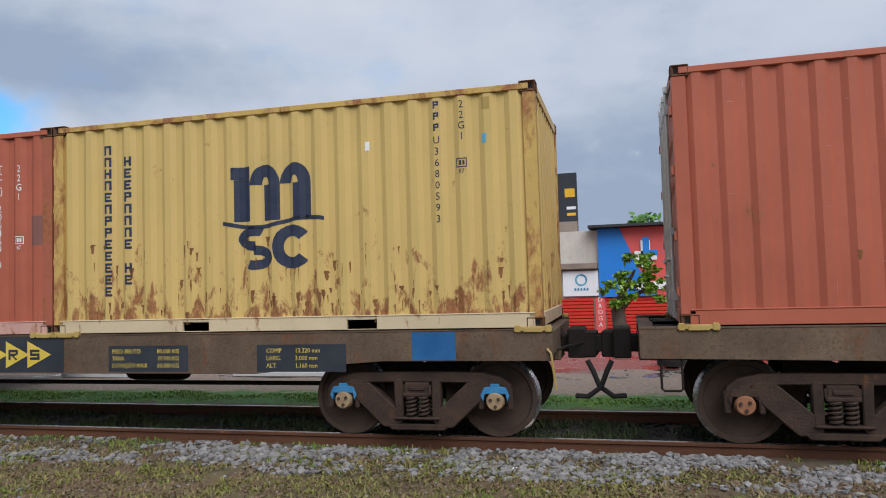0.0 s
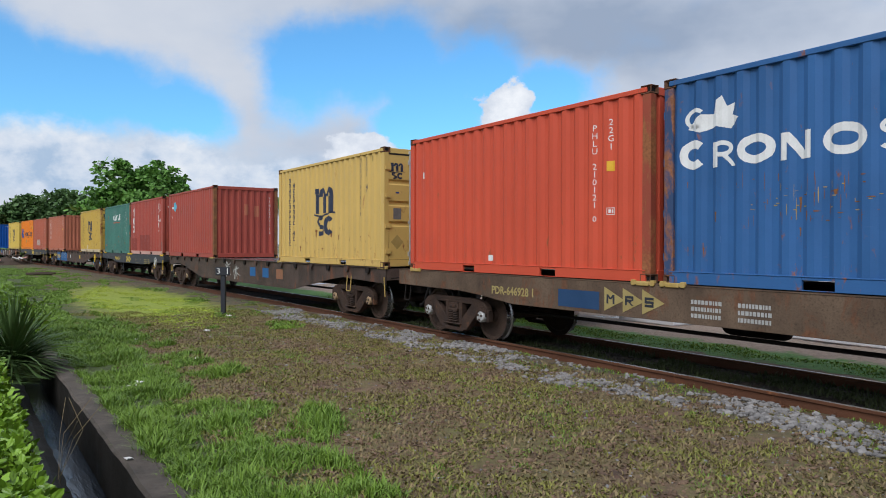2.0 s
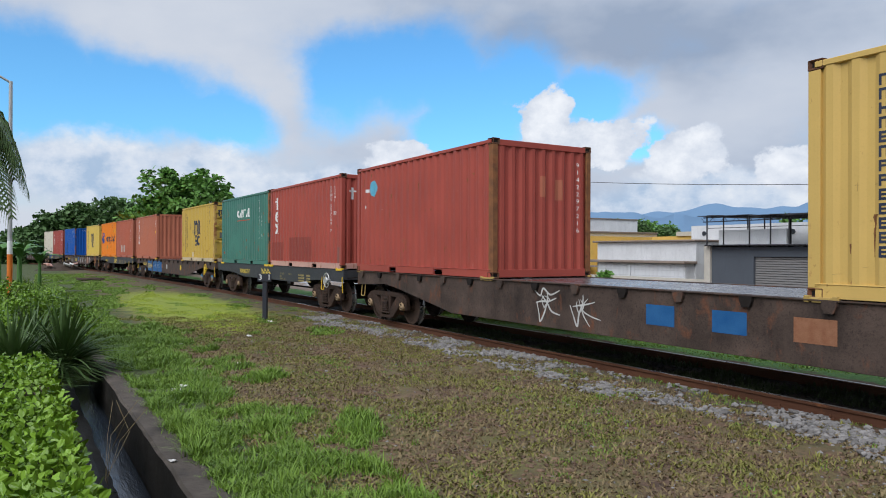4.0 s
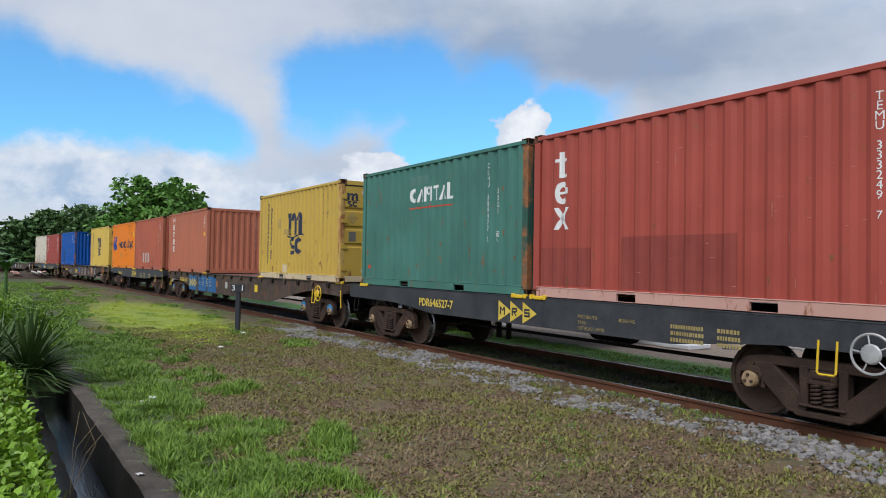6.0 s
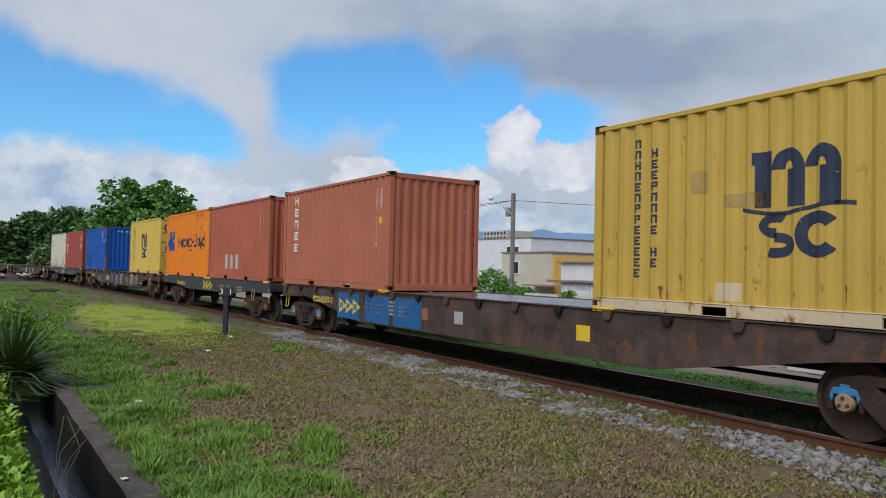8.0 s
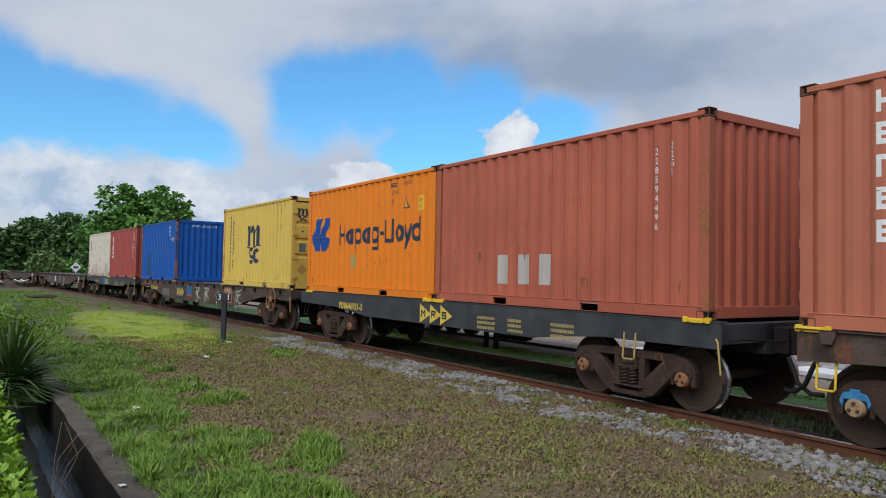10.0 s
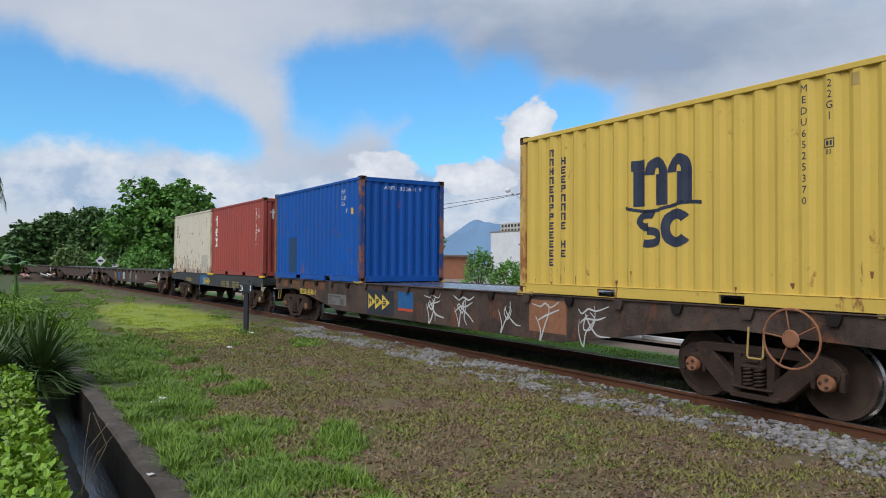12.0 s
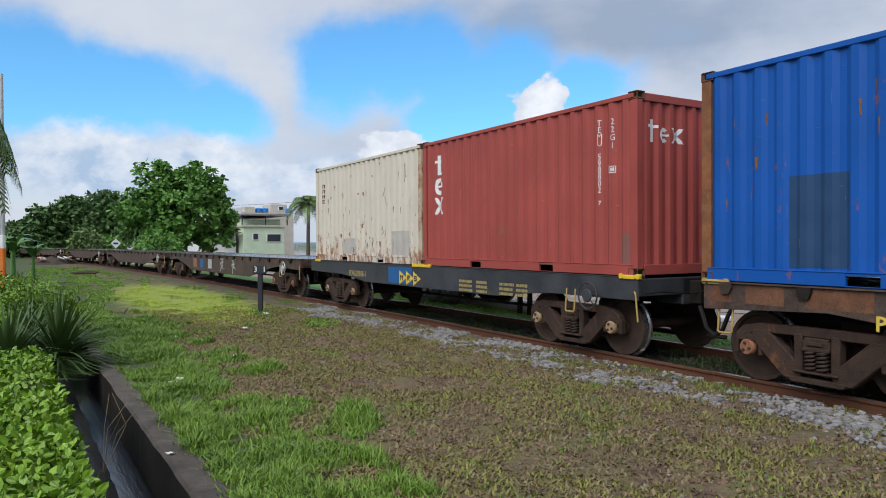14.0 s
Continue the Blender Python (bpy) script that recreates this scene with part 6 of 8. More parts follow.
# ================= stones, grass and leaves =================
def leaf_cloud(name, mats, pos, size, tilt=1.0, parent=None, label="", kind="", shape_w=.45, up=None, seed=1, long=1.0):
    """Many small pointed leaves at the given places, as one mesh."""
    r = np.random.RandomState(seed)
    n = len(pos)
    pos = np.asarray(pos, float)
    s = size * r.uniform(.6, 1.3, n)
    d = r.normal(size=(n, 3))
    d[:, 2] = d[:, 2] * tilt + (0 if up is None else up)
    d /= np.linalg.norm(d, axis=1)[:, None]
    o = np.cross(d, r.normal(size=(n, 3)))
    o /= np.linalg.norm(o, axis=1)[:, None] + 1e-9
    nrm = np.cross(d, o)
    L, W = (s * long)[:, None], (s * shape_w)[:, None]
    p = [pos, pos + d * L * .35 + o * W * .5, pos + d * L * .75 + o * W * .36 + nrm * L * .04, pos + d * L, pos + d * L * .75 - o * W * .36 + nrm * L * .04, pos + d * L * .35 - o * W * .5]
    v = np.stack(p, 1).reshape(-1, 3)
    b = np.arange(n)[:, None] * 6
    f = np.concatenate([b + np.array([[0, 1, 2, 3]]), b + np.array([[0, 3, 4, 5]])])
    me = bpy.data.meshes.new(name)
    me.from_pydata(v.tolist(), [], f.tolist())
    for k in mats:
        me.materials.append(k)
    ob = link(name, me, parent, label)
    if kind:
        tagged(ob, label, "plants", kind=kind)
    return ob


def foliage(name, c1, c2, isl=.5, rough=.5):
    m = surf(name, c1, c2, 1.5, rough, 0, 0, 20, island=isl, grime=.15)
    m.node_tree.nodes["Principled BSDF"].inputs["Specular IOR Level"].default_value = .35
    return m


M["blade"] = foliage("grass blades", (0.066, 0.130, 0.016), (0.145, 0.235, 0.030), .45, .5)
M["bright_blade"] = foliage("fresh yellow-green grass", (0.21, 0.27, 0.022), (0.32, 0.38, 0.045), .4, .6)
M["moss_leaf"] = foliage("creeping weed", (0.080, 0.082, 0.020), (0.185, 0.180, 0.044), .5, .7)
# Weed colour lowered to carry the shade under the wagons.
M["bed_weed"] = foliage("weed between rails darkened for train shade", (0.022, 0.030, 0.010), (0.045, 0.060, 0.018), .3, .7)
M["weed"] = foliage("dry weed", (0.075, 0.056, 0.028), (0.19, 0.145, 0.070), .5, .7)
M["hedge_leaf"] = foliage("hedge leaf", (0.058, 0.125, 0.010), (0.140, 0.240, 0.018), .55, .36)
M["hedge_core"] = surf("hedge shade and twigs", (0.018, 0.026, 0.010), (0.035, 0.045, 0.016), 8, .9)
M["agave"] = foliage("sword leaf", (0.026, 0.052, 0.014), (0.070, 0.120, 0.032), .5, .45)
M["tree_leaf"] = foliage("broad tree leaf", (0.045, 0.120, 0.020), (0.105, 0.22, 0.040), .55, .5)
M["tree_dark"] = foliage("dark tree leaf", (0.032, 0.074, 0.020), (0.066, 0.125, 0.034), .5, .55)
M["palm_leaf"] = foliage("palm leaflet", (0.065, 0.115, 0.03), (0.11, 0.17, 0.05), .5, .5)
M["banana_leaf"] = foliage("banana leaf", (0.045, 0.12, 0.025), (0.08, 0.18, 0.04), .4, .4)
M["bark"] = surf("tree bark", (0.06, 0.048, 0.036), (0.12, 0.095, 0.07), 5, .9, 0, .6, 30)
M["stone"] = surf("ballast stone", (0.080, 0.075, 0.072), (0.225, 0.214, 0.205), 9, .85, 0, .3, 50, island=.42, grime=.5)
# Oily stone, its tone lowered further for the shade under the wagons.
M["oily_shaded_stone"] = surf("oily ballast stone darkened for train shade", (0.022, 0.019, 0.017), (0.060, 0.052, 0.046), 6, .85, 0, .3, 50, island=.3, grime=.4)
M["litter"] = surf("pale litter", (0.62, 0.61, 0.58), (0.74, 0.73, 0.70), 4, .6, 0, .1)


M["clod"] = surf("damp soil clod", (0.048, 0.030, 0.021), (0.18, 0.118, 0.078), 6, .95, 0, .4, 50, island=.42, grime=.4)


def stones(name, pts, sizes, label, seed, mat="stone"):
    r = np.random.RandomState(seed)
    bm = bmesh.new()
    bmesh.ops.create_icosphere(bm, subdivisions=1, radius=1)
    bv = np.array([v.co[:] for v in bm.verts])
    bf = np.array([[v.index for v in f.verts] for f in bm.faces])
    bm.free()
    n, k = len(pts), len(bv)
    jit = 1 + r.uniform(-.38, .38, (n, k, 1))
    v = bv[None] * jit * (np.array([1, .8, .62]) * r.uniform(.7, 1.3, (n, 1, 3)))
    a = r.uniform(0, 6.28, n)
    c, s = np.cos(a)[:, None], np.sin(a)[:, None]
    v = np.stack([v[..., 0] * c - v[..., 1] * s, v[..., 0] * s + v[..., 1] * c, v[..., 2]], -1)
    v = v * np.asarray(sizes)[:, None, None] + np.asarray(pts)[:, None]
    f = (bf[None] + (np.arange(n) * k)[:, None, None]).reshape(-1, 3)
    me = bpy.data.meshes.new(name)
    me.from_pydata(v.reshape(-1, 3).tolist(), [], f.tolist())
    me.materials.append(M[mat])
    tagged(link(name, me), label, "gravel", kind="stuff")


def build_stones():
    r = random.Random(12)
    pts, sz = [], []
    while len(pts) < 7600:
        x = -r.uniform(0, 1) ** 1.4 * 24 + 3.5
        d = r.uniform(-2.75, -.93)
        lim = -2.1 + .55 * noise.noise(Vector((x * .33, 2, 0))) + .3 * noise.noise(Vector((x * 1.3, 7, 0)))
        patchy = noise.noise(Vector((x * 1.1, d * 1.6, 3)))
        loose = noise.noise(Vector((x * 2.6, d * 3.1, 23))) * .45 + r.gauss(0, .16)
        if d < lim + .5 * patchy + abs(loose) * .5 or patchy + loose < .03 or (d > -1.15 and patchy + loose < .08) or noise.noise(Vector((x * .62, d * 1.2, 13))) + loose < -.10:
            continue
        if x > -7 and r.random() < .25 + .04 * (x + 7) and noise.noise(Vector((x * .9, d * 1.3, 33))) < .15:
            continue
        y = track_y(x) + d
        v = y + 1.02 - curb_line(x)
        pts.append((x, y, ground_z(x, v) + r.uniform(.0, .018)))
        sz.append(r.uniform(.014, .044) * (1.3 if r.random() < .2 else 1))
    stones("ballast", pts, sz, "pale grey crushed stone ballast beside the rail", 3)
    pts, sz = [], []
    for _ in range(2600):
        x, y = r.uniform(-16, 2.5), 7.2 - 5.2 * r.random() ** 1.4
        pts.append((x, y, ground_z(x, y + 1.02 - curb_line(x))))
        sz.append(r.uniform(.006, .024) * (1.6 if r.random() < .06 else 1))
    stones("loose_stones", pts, sz, "loose small stones strewn over the soil", 5)
    pts, sz = [], []
    for _ in range(3500):
        x = r.uniform(-20, 4)
        y = track_y(x) + r.uniform(-.75, .75)
        pts.append((x, y, .045))
        sz.append(r.uniform(.015, .032))
    stones("bed_stones", pts, sz, "oily stones between the rails, darkened for train shade", 15, "oily_shaded_stone")
    pts, sz = [], []
    while len(pts) < 14000:
        x, y = 3 - 20 * r.random() ** 1.2, r.uniform(1.7, 7.3)
        if noise.noise(Vector((x * 1.3, y * 1.5, 51))) + .5 * noise.noise(Vector((x * 4, y * 4, 3))) < -.05:
            continue
        pts.append((x, y, ground_z(x, y + 1.02 - curb_line(x)) + .002))
        sz.append(r.uniform(.008, .030))
    stones("soil_clods", pts, sz, "small brown clods of trodden soil", 8, "clod")


build_stones()


def blades(name, spots, mat, label, seed, lo, hi, width=.009, lean=.5):
    r = np.random.RandomState(seed)
    p = np.asarray(spots, float)
    n = len(p)
    h = r.uniform(lo, hi, n) * p[:, 3]
    a = r.uniform(0, 6.28, n)
    ln = np.abs(r.normal(0, lean, n)) * h
    dx, dy = np.cos(a), np.sin(a)
    w = width * r.uniform(.6, 1.4, n)
    base = p[:, :3]
    side = np.stack([-dy * w, dx * w, 0 * w], 1)
    midp = base + np.stack([dx * ln * .35, dy * ln * .35, h * .62], 1)
    tip = base + np.stack([dx * ln, dy * ln, h], 1)
    v = np.stack([base - side, base + side, midp + side * .8, midp - side * .8, tip], 1).reshape(-1, 3)
    b = np.arange(n)[:, None] * 5
    f = (b + np.array([[0, 1, 2, 3]])).tolist() + (b + np.array([[3, 2, 4]])).tolist()
    me = bpy.data.meshes.new(name)
    me.from_pydata(v.tolist(), [], f)
    me.materials.append(mat)
    tagged(link(name, me), label, "grass", kind="stuff")


def build_grass():
    r = random.Random(21)
    lush, thin, dry = [], [], []
    def z_at(x, y):
        return ground_z(x, y + 1.02 - curb_line(x))
    while len(lush) < 125000:
        x = -2.6 - 17 * r.random() ** 1.15
        y = curb_line(x) + .25 + r.random() ** 1.5 * 3.0
        edge = curb_line(x) + 1.05 + .9 * noise.noise(Vector((x * .5, 1, 4))) + (.75 if x < -6 else .35)
        k = noise.noise(Vector((x * 1.4, y * 1.8, 9)))
        fine = noise.noise(Vector((x * 4.3, y * 4.9, 6)))
        if y > edge + .9 * k or k < -.12 + .8 * fine:
            continue
        tall = (.5 + .9 * max(0, k + .5 * fine)) * r.uniform(.6, 1.25)
        spread = r.uniform(.018, .05)
        for _ in range(r.randrange(8, 20)):
            a, q = x + r.gauss(0, spread), y + r.gauss(0, spread)
            lush.append((a, q, z_at(a, q) - .004, tall * r.uniform(.6, 1.15)))
    while len(thin) < 26000:
        x = 2.5 - 30 * r.random() ** 1.1
        y = r.uniform(1.4, 7.7)
        k = noise.noise(Vector((x * 1.1, y * 1.5, 20))) + .5 * noise.noise(Vector((x * 3.3, y * 3.7, 2)))
        if k < .28:
            continue
        thin.append((x, y, z_at(x, y) - .004, .35 + .8 * max(0, k)))
    tufts = []
    while len(tufts) < 9000:
        x = 2.5 - 19 * r.random() ** 1.1
        d = r.uniform(-3.6, -.93)
        y = track_y(x) + d
        if noise.noise(Vector((x * 1.7, d * 2.1, 83))) + .4 * noise.noise(Vector((x * 6, d * 6, 4))) < .22:
            continue
        for _ in range(r.randrange(5, 12)):
            a, q = x + r.gauss(0, .03), y + r.gauss(0, .03)
            tufts.append((a, q, z_at(a, q) - .003, r.uniform(.5, 1.1)))
    blades("stone_weeds", tufts, M["moss_leaf"], "small green weeds among the ballast stones", 12, .02, .06, .006, 1.1)
    moss = []
    while len(moss) < 60000:
        x = 2.5 - 24 * r.random() ** 1.15
        y = r.uniform(1.8, 7.2)
        if noise.noise(Vector((x * .9, y * 1.1, 44))) + .5 * noise.noise(Vector((x * 5, y * 5, 2))) < -.02:
            continue
        moss.append((x, y, z_at(x, y) - .003, .5 + r.random() * .7))
    while len(dry) < 100000:
        x = 2.5 - 22 * r.random() ** 1.1
        y = r.uniform(1.8, 7.4)
        if noise.noise(Vector((x * 2.1, y * 2.4, 31))) < -.3:
            continue
        dry.append((x, y, z_at(x, y) - .003, .5 + r.random() * .6))
    blades("lush_grass", lush, M["blade"], "lush green grass beside the drain curb", 1, .04, .17, .0058, .95)
    blades("thin_grass", thin, M["blade"], "thin short grass tufts on the verge", 2, .02, .06, .005, 1.0)
    blades("dry_weeds", dry, M["weed"], "low dry brownish weeds over the soil", 3, .013, .044, .0095, 1.4)
    blades("creeping_weeds", moss, M["moss_leaf"], "low olive green creeping weeds over the soil", 6, .013, .046, .0095, 1.3)
    far = []
    while len(far) < 26000:
        x = r.uniform(-24, 6)
        y = r.uniform(10.1, 11.55 + .45 * noise.noise(Vector((x * .8, 3, 3))))
        far.append((x, y, 0.0, 1))
    blades("lawn", far, M["blade"], "green lawn strip beyond the track", 4, .015, .045, .012, .9)
    mead, fresh = [], []
    while len(mead) < 42000:
        x = -15 - 48 * r.random() ** 1.2
        y = r.uniform(curb_line(x) - .4, track_y(x) - 1.3)
        k = noise.noise(Vector((x * .5, y * 1.1, 60))) + .4 * noise.noise(Vector((x * 2.2, y * 2.6, 8)))
        o = math.hypot((x + 25.5) / 11, (y - 4.3) / 2.1)
        if o + .35 * k < .9:
            if k > .0:
                fresh.append((x, y, 0, .8))
            continue
        if k < -.02 + (.22 if y > 3.4 else -.12):
            continue
        mead.append((x, y, 0, 1.0))
    blades("meadow_grass", mead, M["blade"], "short green grass farther along the verge", 8, .03, .085, .016, .8)
    blades("fresh_grass", fresh, M["bright_blade"], "bright yellow-green patch of short fresh grass", 18, .015, .04, .012, .9)
    mid = []
    while len(mid) < 14000:
        x = -20 + 24 * r.random()
        y = track_y(x) + r.uniform(-.72, .72)
        if noise.noise(Vector((x * 1.2, y * 2, 70))) < -.05:
            continue
        mid.append((x, y, .05, 1))
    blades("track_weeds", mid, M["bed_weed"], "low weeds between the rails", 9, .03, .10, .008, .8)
    clump = []
    while len(clump) < 6000:
        x, y = r.uniform(-36, -19), r.uniform(-2.5, -.1) + .35
        clump.append((x, y, 0, .6 + .6 * noise.noise(Vector((x, y, 3)))))
    blades("tall_grass", clump, M["blade"], "tall green grass among the shrubs", 5, .35, .9, .02, .4)


build_grass()


def build_hedge():
    root = thing("hedge", "clipped bright green broad-leaved hedge beside the drain", "hedge")
    r = random.Random(31)
    pts = []
    def top(x, y):
        return .75 + .09 * noise.noise(Vector((x * 1.3, y * 1.6, 2))) + .05 * noise.noise(Vector((x * 3, y * 3, 9)))
    def front(x):
        return curb_line(x) - .86 + .05 * noise.noise(Vector((x * 1.7, 3, 3)))
    for _ in range(30000):
        x = r.uniform(-8.6, -1.8)
        y1 = front(x)
        hole = noise.noise(Vector((x * 1.2, 5, 5)))
        if r.random() < .62:
            y = y1 - r.random() * 1.5
            z = top(x, y) + r.uniform(-.07, .05)
        else:
            y = y1 + r.uniform(-.08, .05)
            z = r.uniform(.05, top(x, y1))
            if z < .45 and hole > .05:
                continue
        if -7.3 < x < -6.3 and y > y1 - .45 and z > .35 and r.random() < .8:
            continue
        pts.append((x, y, z))
    leaf_cloud("leaves", [M["hedge_leaf"]], pts, .056, .6, root, "glossy light green leaves", shape_w=.58, up=.5, seed=5)
    # Closed dark sheet behind the leaves; the hedge's inner shade is its colour.
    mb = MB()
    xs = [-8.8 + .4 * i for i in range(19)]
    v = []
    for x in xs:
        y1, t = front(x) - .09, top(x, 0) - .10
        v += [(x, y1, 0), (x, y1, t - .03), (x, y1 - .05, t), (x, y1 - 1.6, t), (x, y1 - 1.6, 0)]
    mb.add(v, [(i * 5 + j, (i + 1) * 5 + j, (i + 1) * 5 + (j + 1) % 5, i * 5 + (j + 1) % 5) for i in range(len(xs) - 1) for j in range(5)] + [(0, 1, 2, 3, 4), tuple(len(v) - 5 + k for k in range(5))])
    part("twig_core", mb, M["hedge_core"], root, "dark inner sheet that stands for the hedge's inner shade")
    mb = MB()
    for _ in range(70):
        x = r.uniform(-7.4, -6.2)
        y = front(x) - .06
        mb.tube([(x, y, r.uniform(.1, .3)), (x + r.uniform(-.1, .1), y + .03, .5), (x + r.uniform(-.25, .25), y - r.uniform(0, .2), r.uniform(.6, .78))], .006, 4)
    part("bare_branches", mb, M["bark"], root, "bare pale branches")


build_hedge()


def sword_plant(x, y, n, length, seed, label):
    root = thing("sword_leaf_plant", label, "plant", "plants along the drain", m=pose(x, y, 0))
    r = random.Random(seed)
    for i in range(n):
        a, t = r.uniform(0, 6.28), .08 + 1.3 * r.random() ** .8
        L, w = length * r.uniform(.6, 1.1), r.uniform(.018, .034)
        mb, k = MB(), 6
        v = []
        for j in range(k + 1):
            u = j / k
            reach, hz = L * u * math.sin(t) * (.6 + .5 * u), L * u * math.cos(t * (.75 + .6 * u))
            p = Vector((math.cos(a) * reach, math.sin(a) * reach, max(hz, .02)))
            o = Vector((-math.sin(a), math.cos(a), 0)) * w * (1 - u ** 2.5)
            q = Vector((0, 0, w * .5 * (1 - u)))
            v += [p - o + q, p, p + o + q]
        mb.add(v, [(j * 3 + s, j * 3 + s + 1, j * 3 + s + 4, j * 3 + s + 3) for j in range(k) for s in (0, 1)])
        part("leaf", mb, M["agave"], root)
    return root


def shrub(x, y, r0, h, seed, mat, size, label, n=1600, name="shrub"):
    root = thing(name, label, "shrub", "shrubs", m=pose(x, y, 0))
    r = random.Random(seed)
    mb = MB()
    for _ in range(7):
        a = r.uniform(0, 6.28)
        mb.tube([(0, 0, 0), (math.cos(a) * r0 * .4, math.sin(a) * r0 * .4, h * .5), (math.cos(a) * r0 * .7, math.sin(a) * r0 * .7, h * .8)], .02 * h, 5, taper=.4)
    part("stem", mb, M["bark"], root)
    pts = []
    for _ in range(n):
        a, b, c = r.uniform(0, 6.28), r.uniform(-.3, 1), r.uniform(.72, 1.03)
        k = 1 + .25 * noise.noise(Vector((math.cos(a) * 2 + seed, math.sin(a) * 2, b * 2)))
        q = math.sqrt(max(0, 1 - max(b, 0) ** 2))
        pts.append((math.cos(a) * r0 * q * c * k, math.sin(a) * r0 * q * c * k, max(.05, h * (.4 + .6 * b * c * k))))
    leaf_cloud("crown", [mat], pts, size, .7, root, seed=seed)
    return root


def tree(x, y, blobs, leaf, n, trunk_h, seed, mat, label, name="tree"):
    """Trunk with limbs to each blob of the crown; blobs: (dx, dy, z, rx, rz)."""
    root = thing(name, label, "tree", "trees", m=pose(x, y, 0))
    r = random.Random(seed)
    mb = MB().tube([(0, 0, -.1), (.06, .05, trunk_h * .5), (0, .1, trunk_h)], .24, 10, taper=.7)
    part("trunk", mb, M["bark"], root, "rough brown trunk", smooth=True)
    for bx, by, bz, rx, rz in blobs:
        mb = MB().tube([(0, .1, trunk_h * .85), (bx * .4, by * .4, (trunk_h + bz) * .5), (bx * .9, by * .9, bz)], .11, 6, taper=.3)
        part("limb", mb, M["bark"], root, smooth=True)
    pts = []
    tot = sum(b[3] ** 2 for b in blobs)
    for i, (bx, by, bz, rx, rz) in enumerate(blobs):
        m = int(n * rx * rx / tot)
        clumps = []
        for _ in range(max(10, int(26 * rx))):
            d = Vector((r.gauss(0, 1), r.gauss(0, 1), r.gauss(0, 1) + .25)).normalized()
            k = r.uniform(.62, 1.05)
            clumps.append((bx + d.x * rx * k, by + d.y * rx * k, bz + d.z * rz * k, rx * r.uniform(.16, .30)))
        for _ in range(m):
            cx, cy, cz, cr = r.choice(clumps)
            d = Vector((r.gauss(0, 1), r.gauss(0, 1), r.gauss(0, 1))).normalized() * cr * r.uniform(.5, 1.05)
            pts.append((cx + d.x, cy + d.y, cz + d.z * .62))
    leaf_cloud("crown", [mat], pts, leaf, .5, root, shape_w=.6, up=-.15, seed=seed)
    return root


def palm(x, y, h, n, L, seed, label, droop=1.0):
    root = thing("palm_tree", label, "palm tree", "palms", m=pose(x, y, 0))
    r = random.Random(seed)
    mb = MB().tube([(0, 0, -.1), (.05, 0, h * .5), (0, .05, h)], .17, 10, taper=.75)
    part("trunk", mb, M["bark"], root, "ringed grey trunk", smooth=True)
    for i in range(n):
        a, lift = i * 2.399 + r.uniform(-.2, .2), r.uniform(-.25, 1.0)
        pts = []
        for j in range(9):
            u = j / 8
            out = L * (u * math.cos(lift * .9) * (1 - .22 * u * droop))
            pts.append(Vector((math.cos(a) * out, math.sin(a) * out, h + L * (u * math.sin(lift) - droop * .62 * u ** 2.2))))
        mb = MB().tube(pts, .022, 5, taper=.25)
        side = Vector((-math.sin(a), math.cos(a), 0))
        for j in range(34):
            u = .12 + .86 * j / 33
            k = min(7, int(u * 8))
            p = pts[k].lerp(pts[k + 1], u * 8 - k)
            d = (pts[k + 1] - pts[k]).normalized()
            ll = L * .34 * math.sin(.35 + 2.5 * u) * r.uniform(.85, 1.1)
            for s in (-1, 1):
                t = p + side * s * ll * .62 + d * ll * .45 + Vector((0, 0, -ll * .55 * droop))
                mm = p + side * s * ll * .42 + d * ll * .22 + Vector((0, 0, -ll * .08))
                w = d * .016 * L ** .5
                mb.add([p - w, p + w, mm + w, mm - w, t], [(0, 1, 2, 3), (3, 2, 4)])
        part("frond", mb, M["palm_leaf"], root)
    return root


def banana(x, y, h, seed):
    root = thing("banana_plant", "broad-leaved green banana plant", "plant", "banana plants", m=pose(x, y, 0))
    r = random.Random(seed)
    part("stem", MB().tube([(0, 0, 0), (.03, 0, h * .6)], .09, 8, taper=.6), M["banana_leaf"], root)
    for i in range(8):
        a, lift, L, W = i * 2.4 + r.uniform(-.3, .3), r.uniform(1.0, 1.45), h * r.uniform(.48, .66), h * .06
        mb, v = MB(), []
        for j in range(9):
            u = j / 8
            out, z = L * u * math.cos(lift) + .25 * L * u * u, h * .55 + L * (u * math.sin(lift) - .65 * u * u)
            p = Vector((math.cos(a) * out, math.sin(a) * out, z))
            o = Vector((-math.sin(a), math.cos(a), 0)) * W * math.sin(math.pi * min(1, .08 + u * .92)) ** .6
            v += [p - o - Vector((0, 0, .03)), p, p + o - Vector((0, 0, .03))]
        mb.add(v, [(j * 3 + s, j * 3 + s + 1, j * 3 + s + 4, j * 3 + s + 3) for j in range(8) for s in (0, 1)])
        part("leaf", mb, M["banana_leaf"], root)


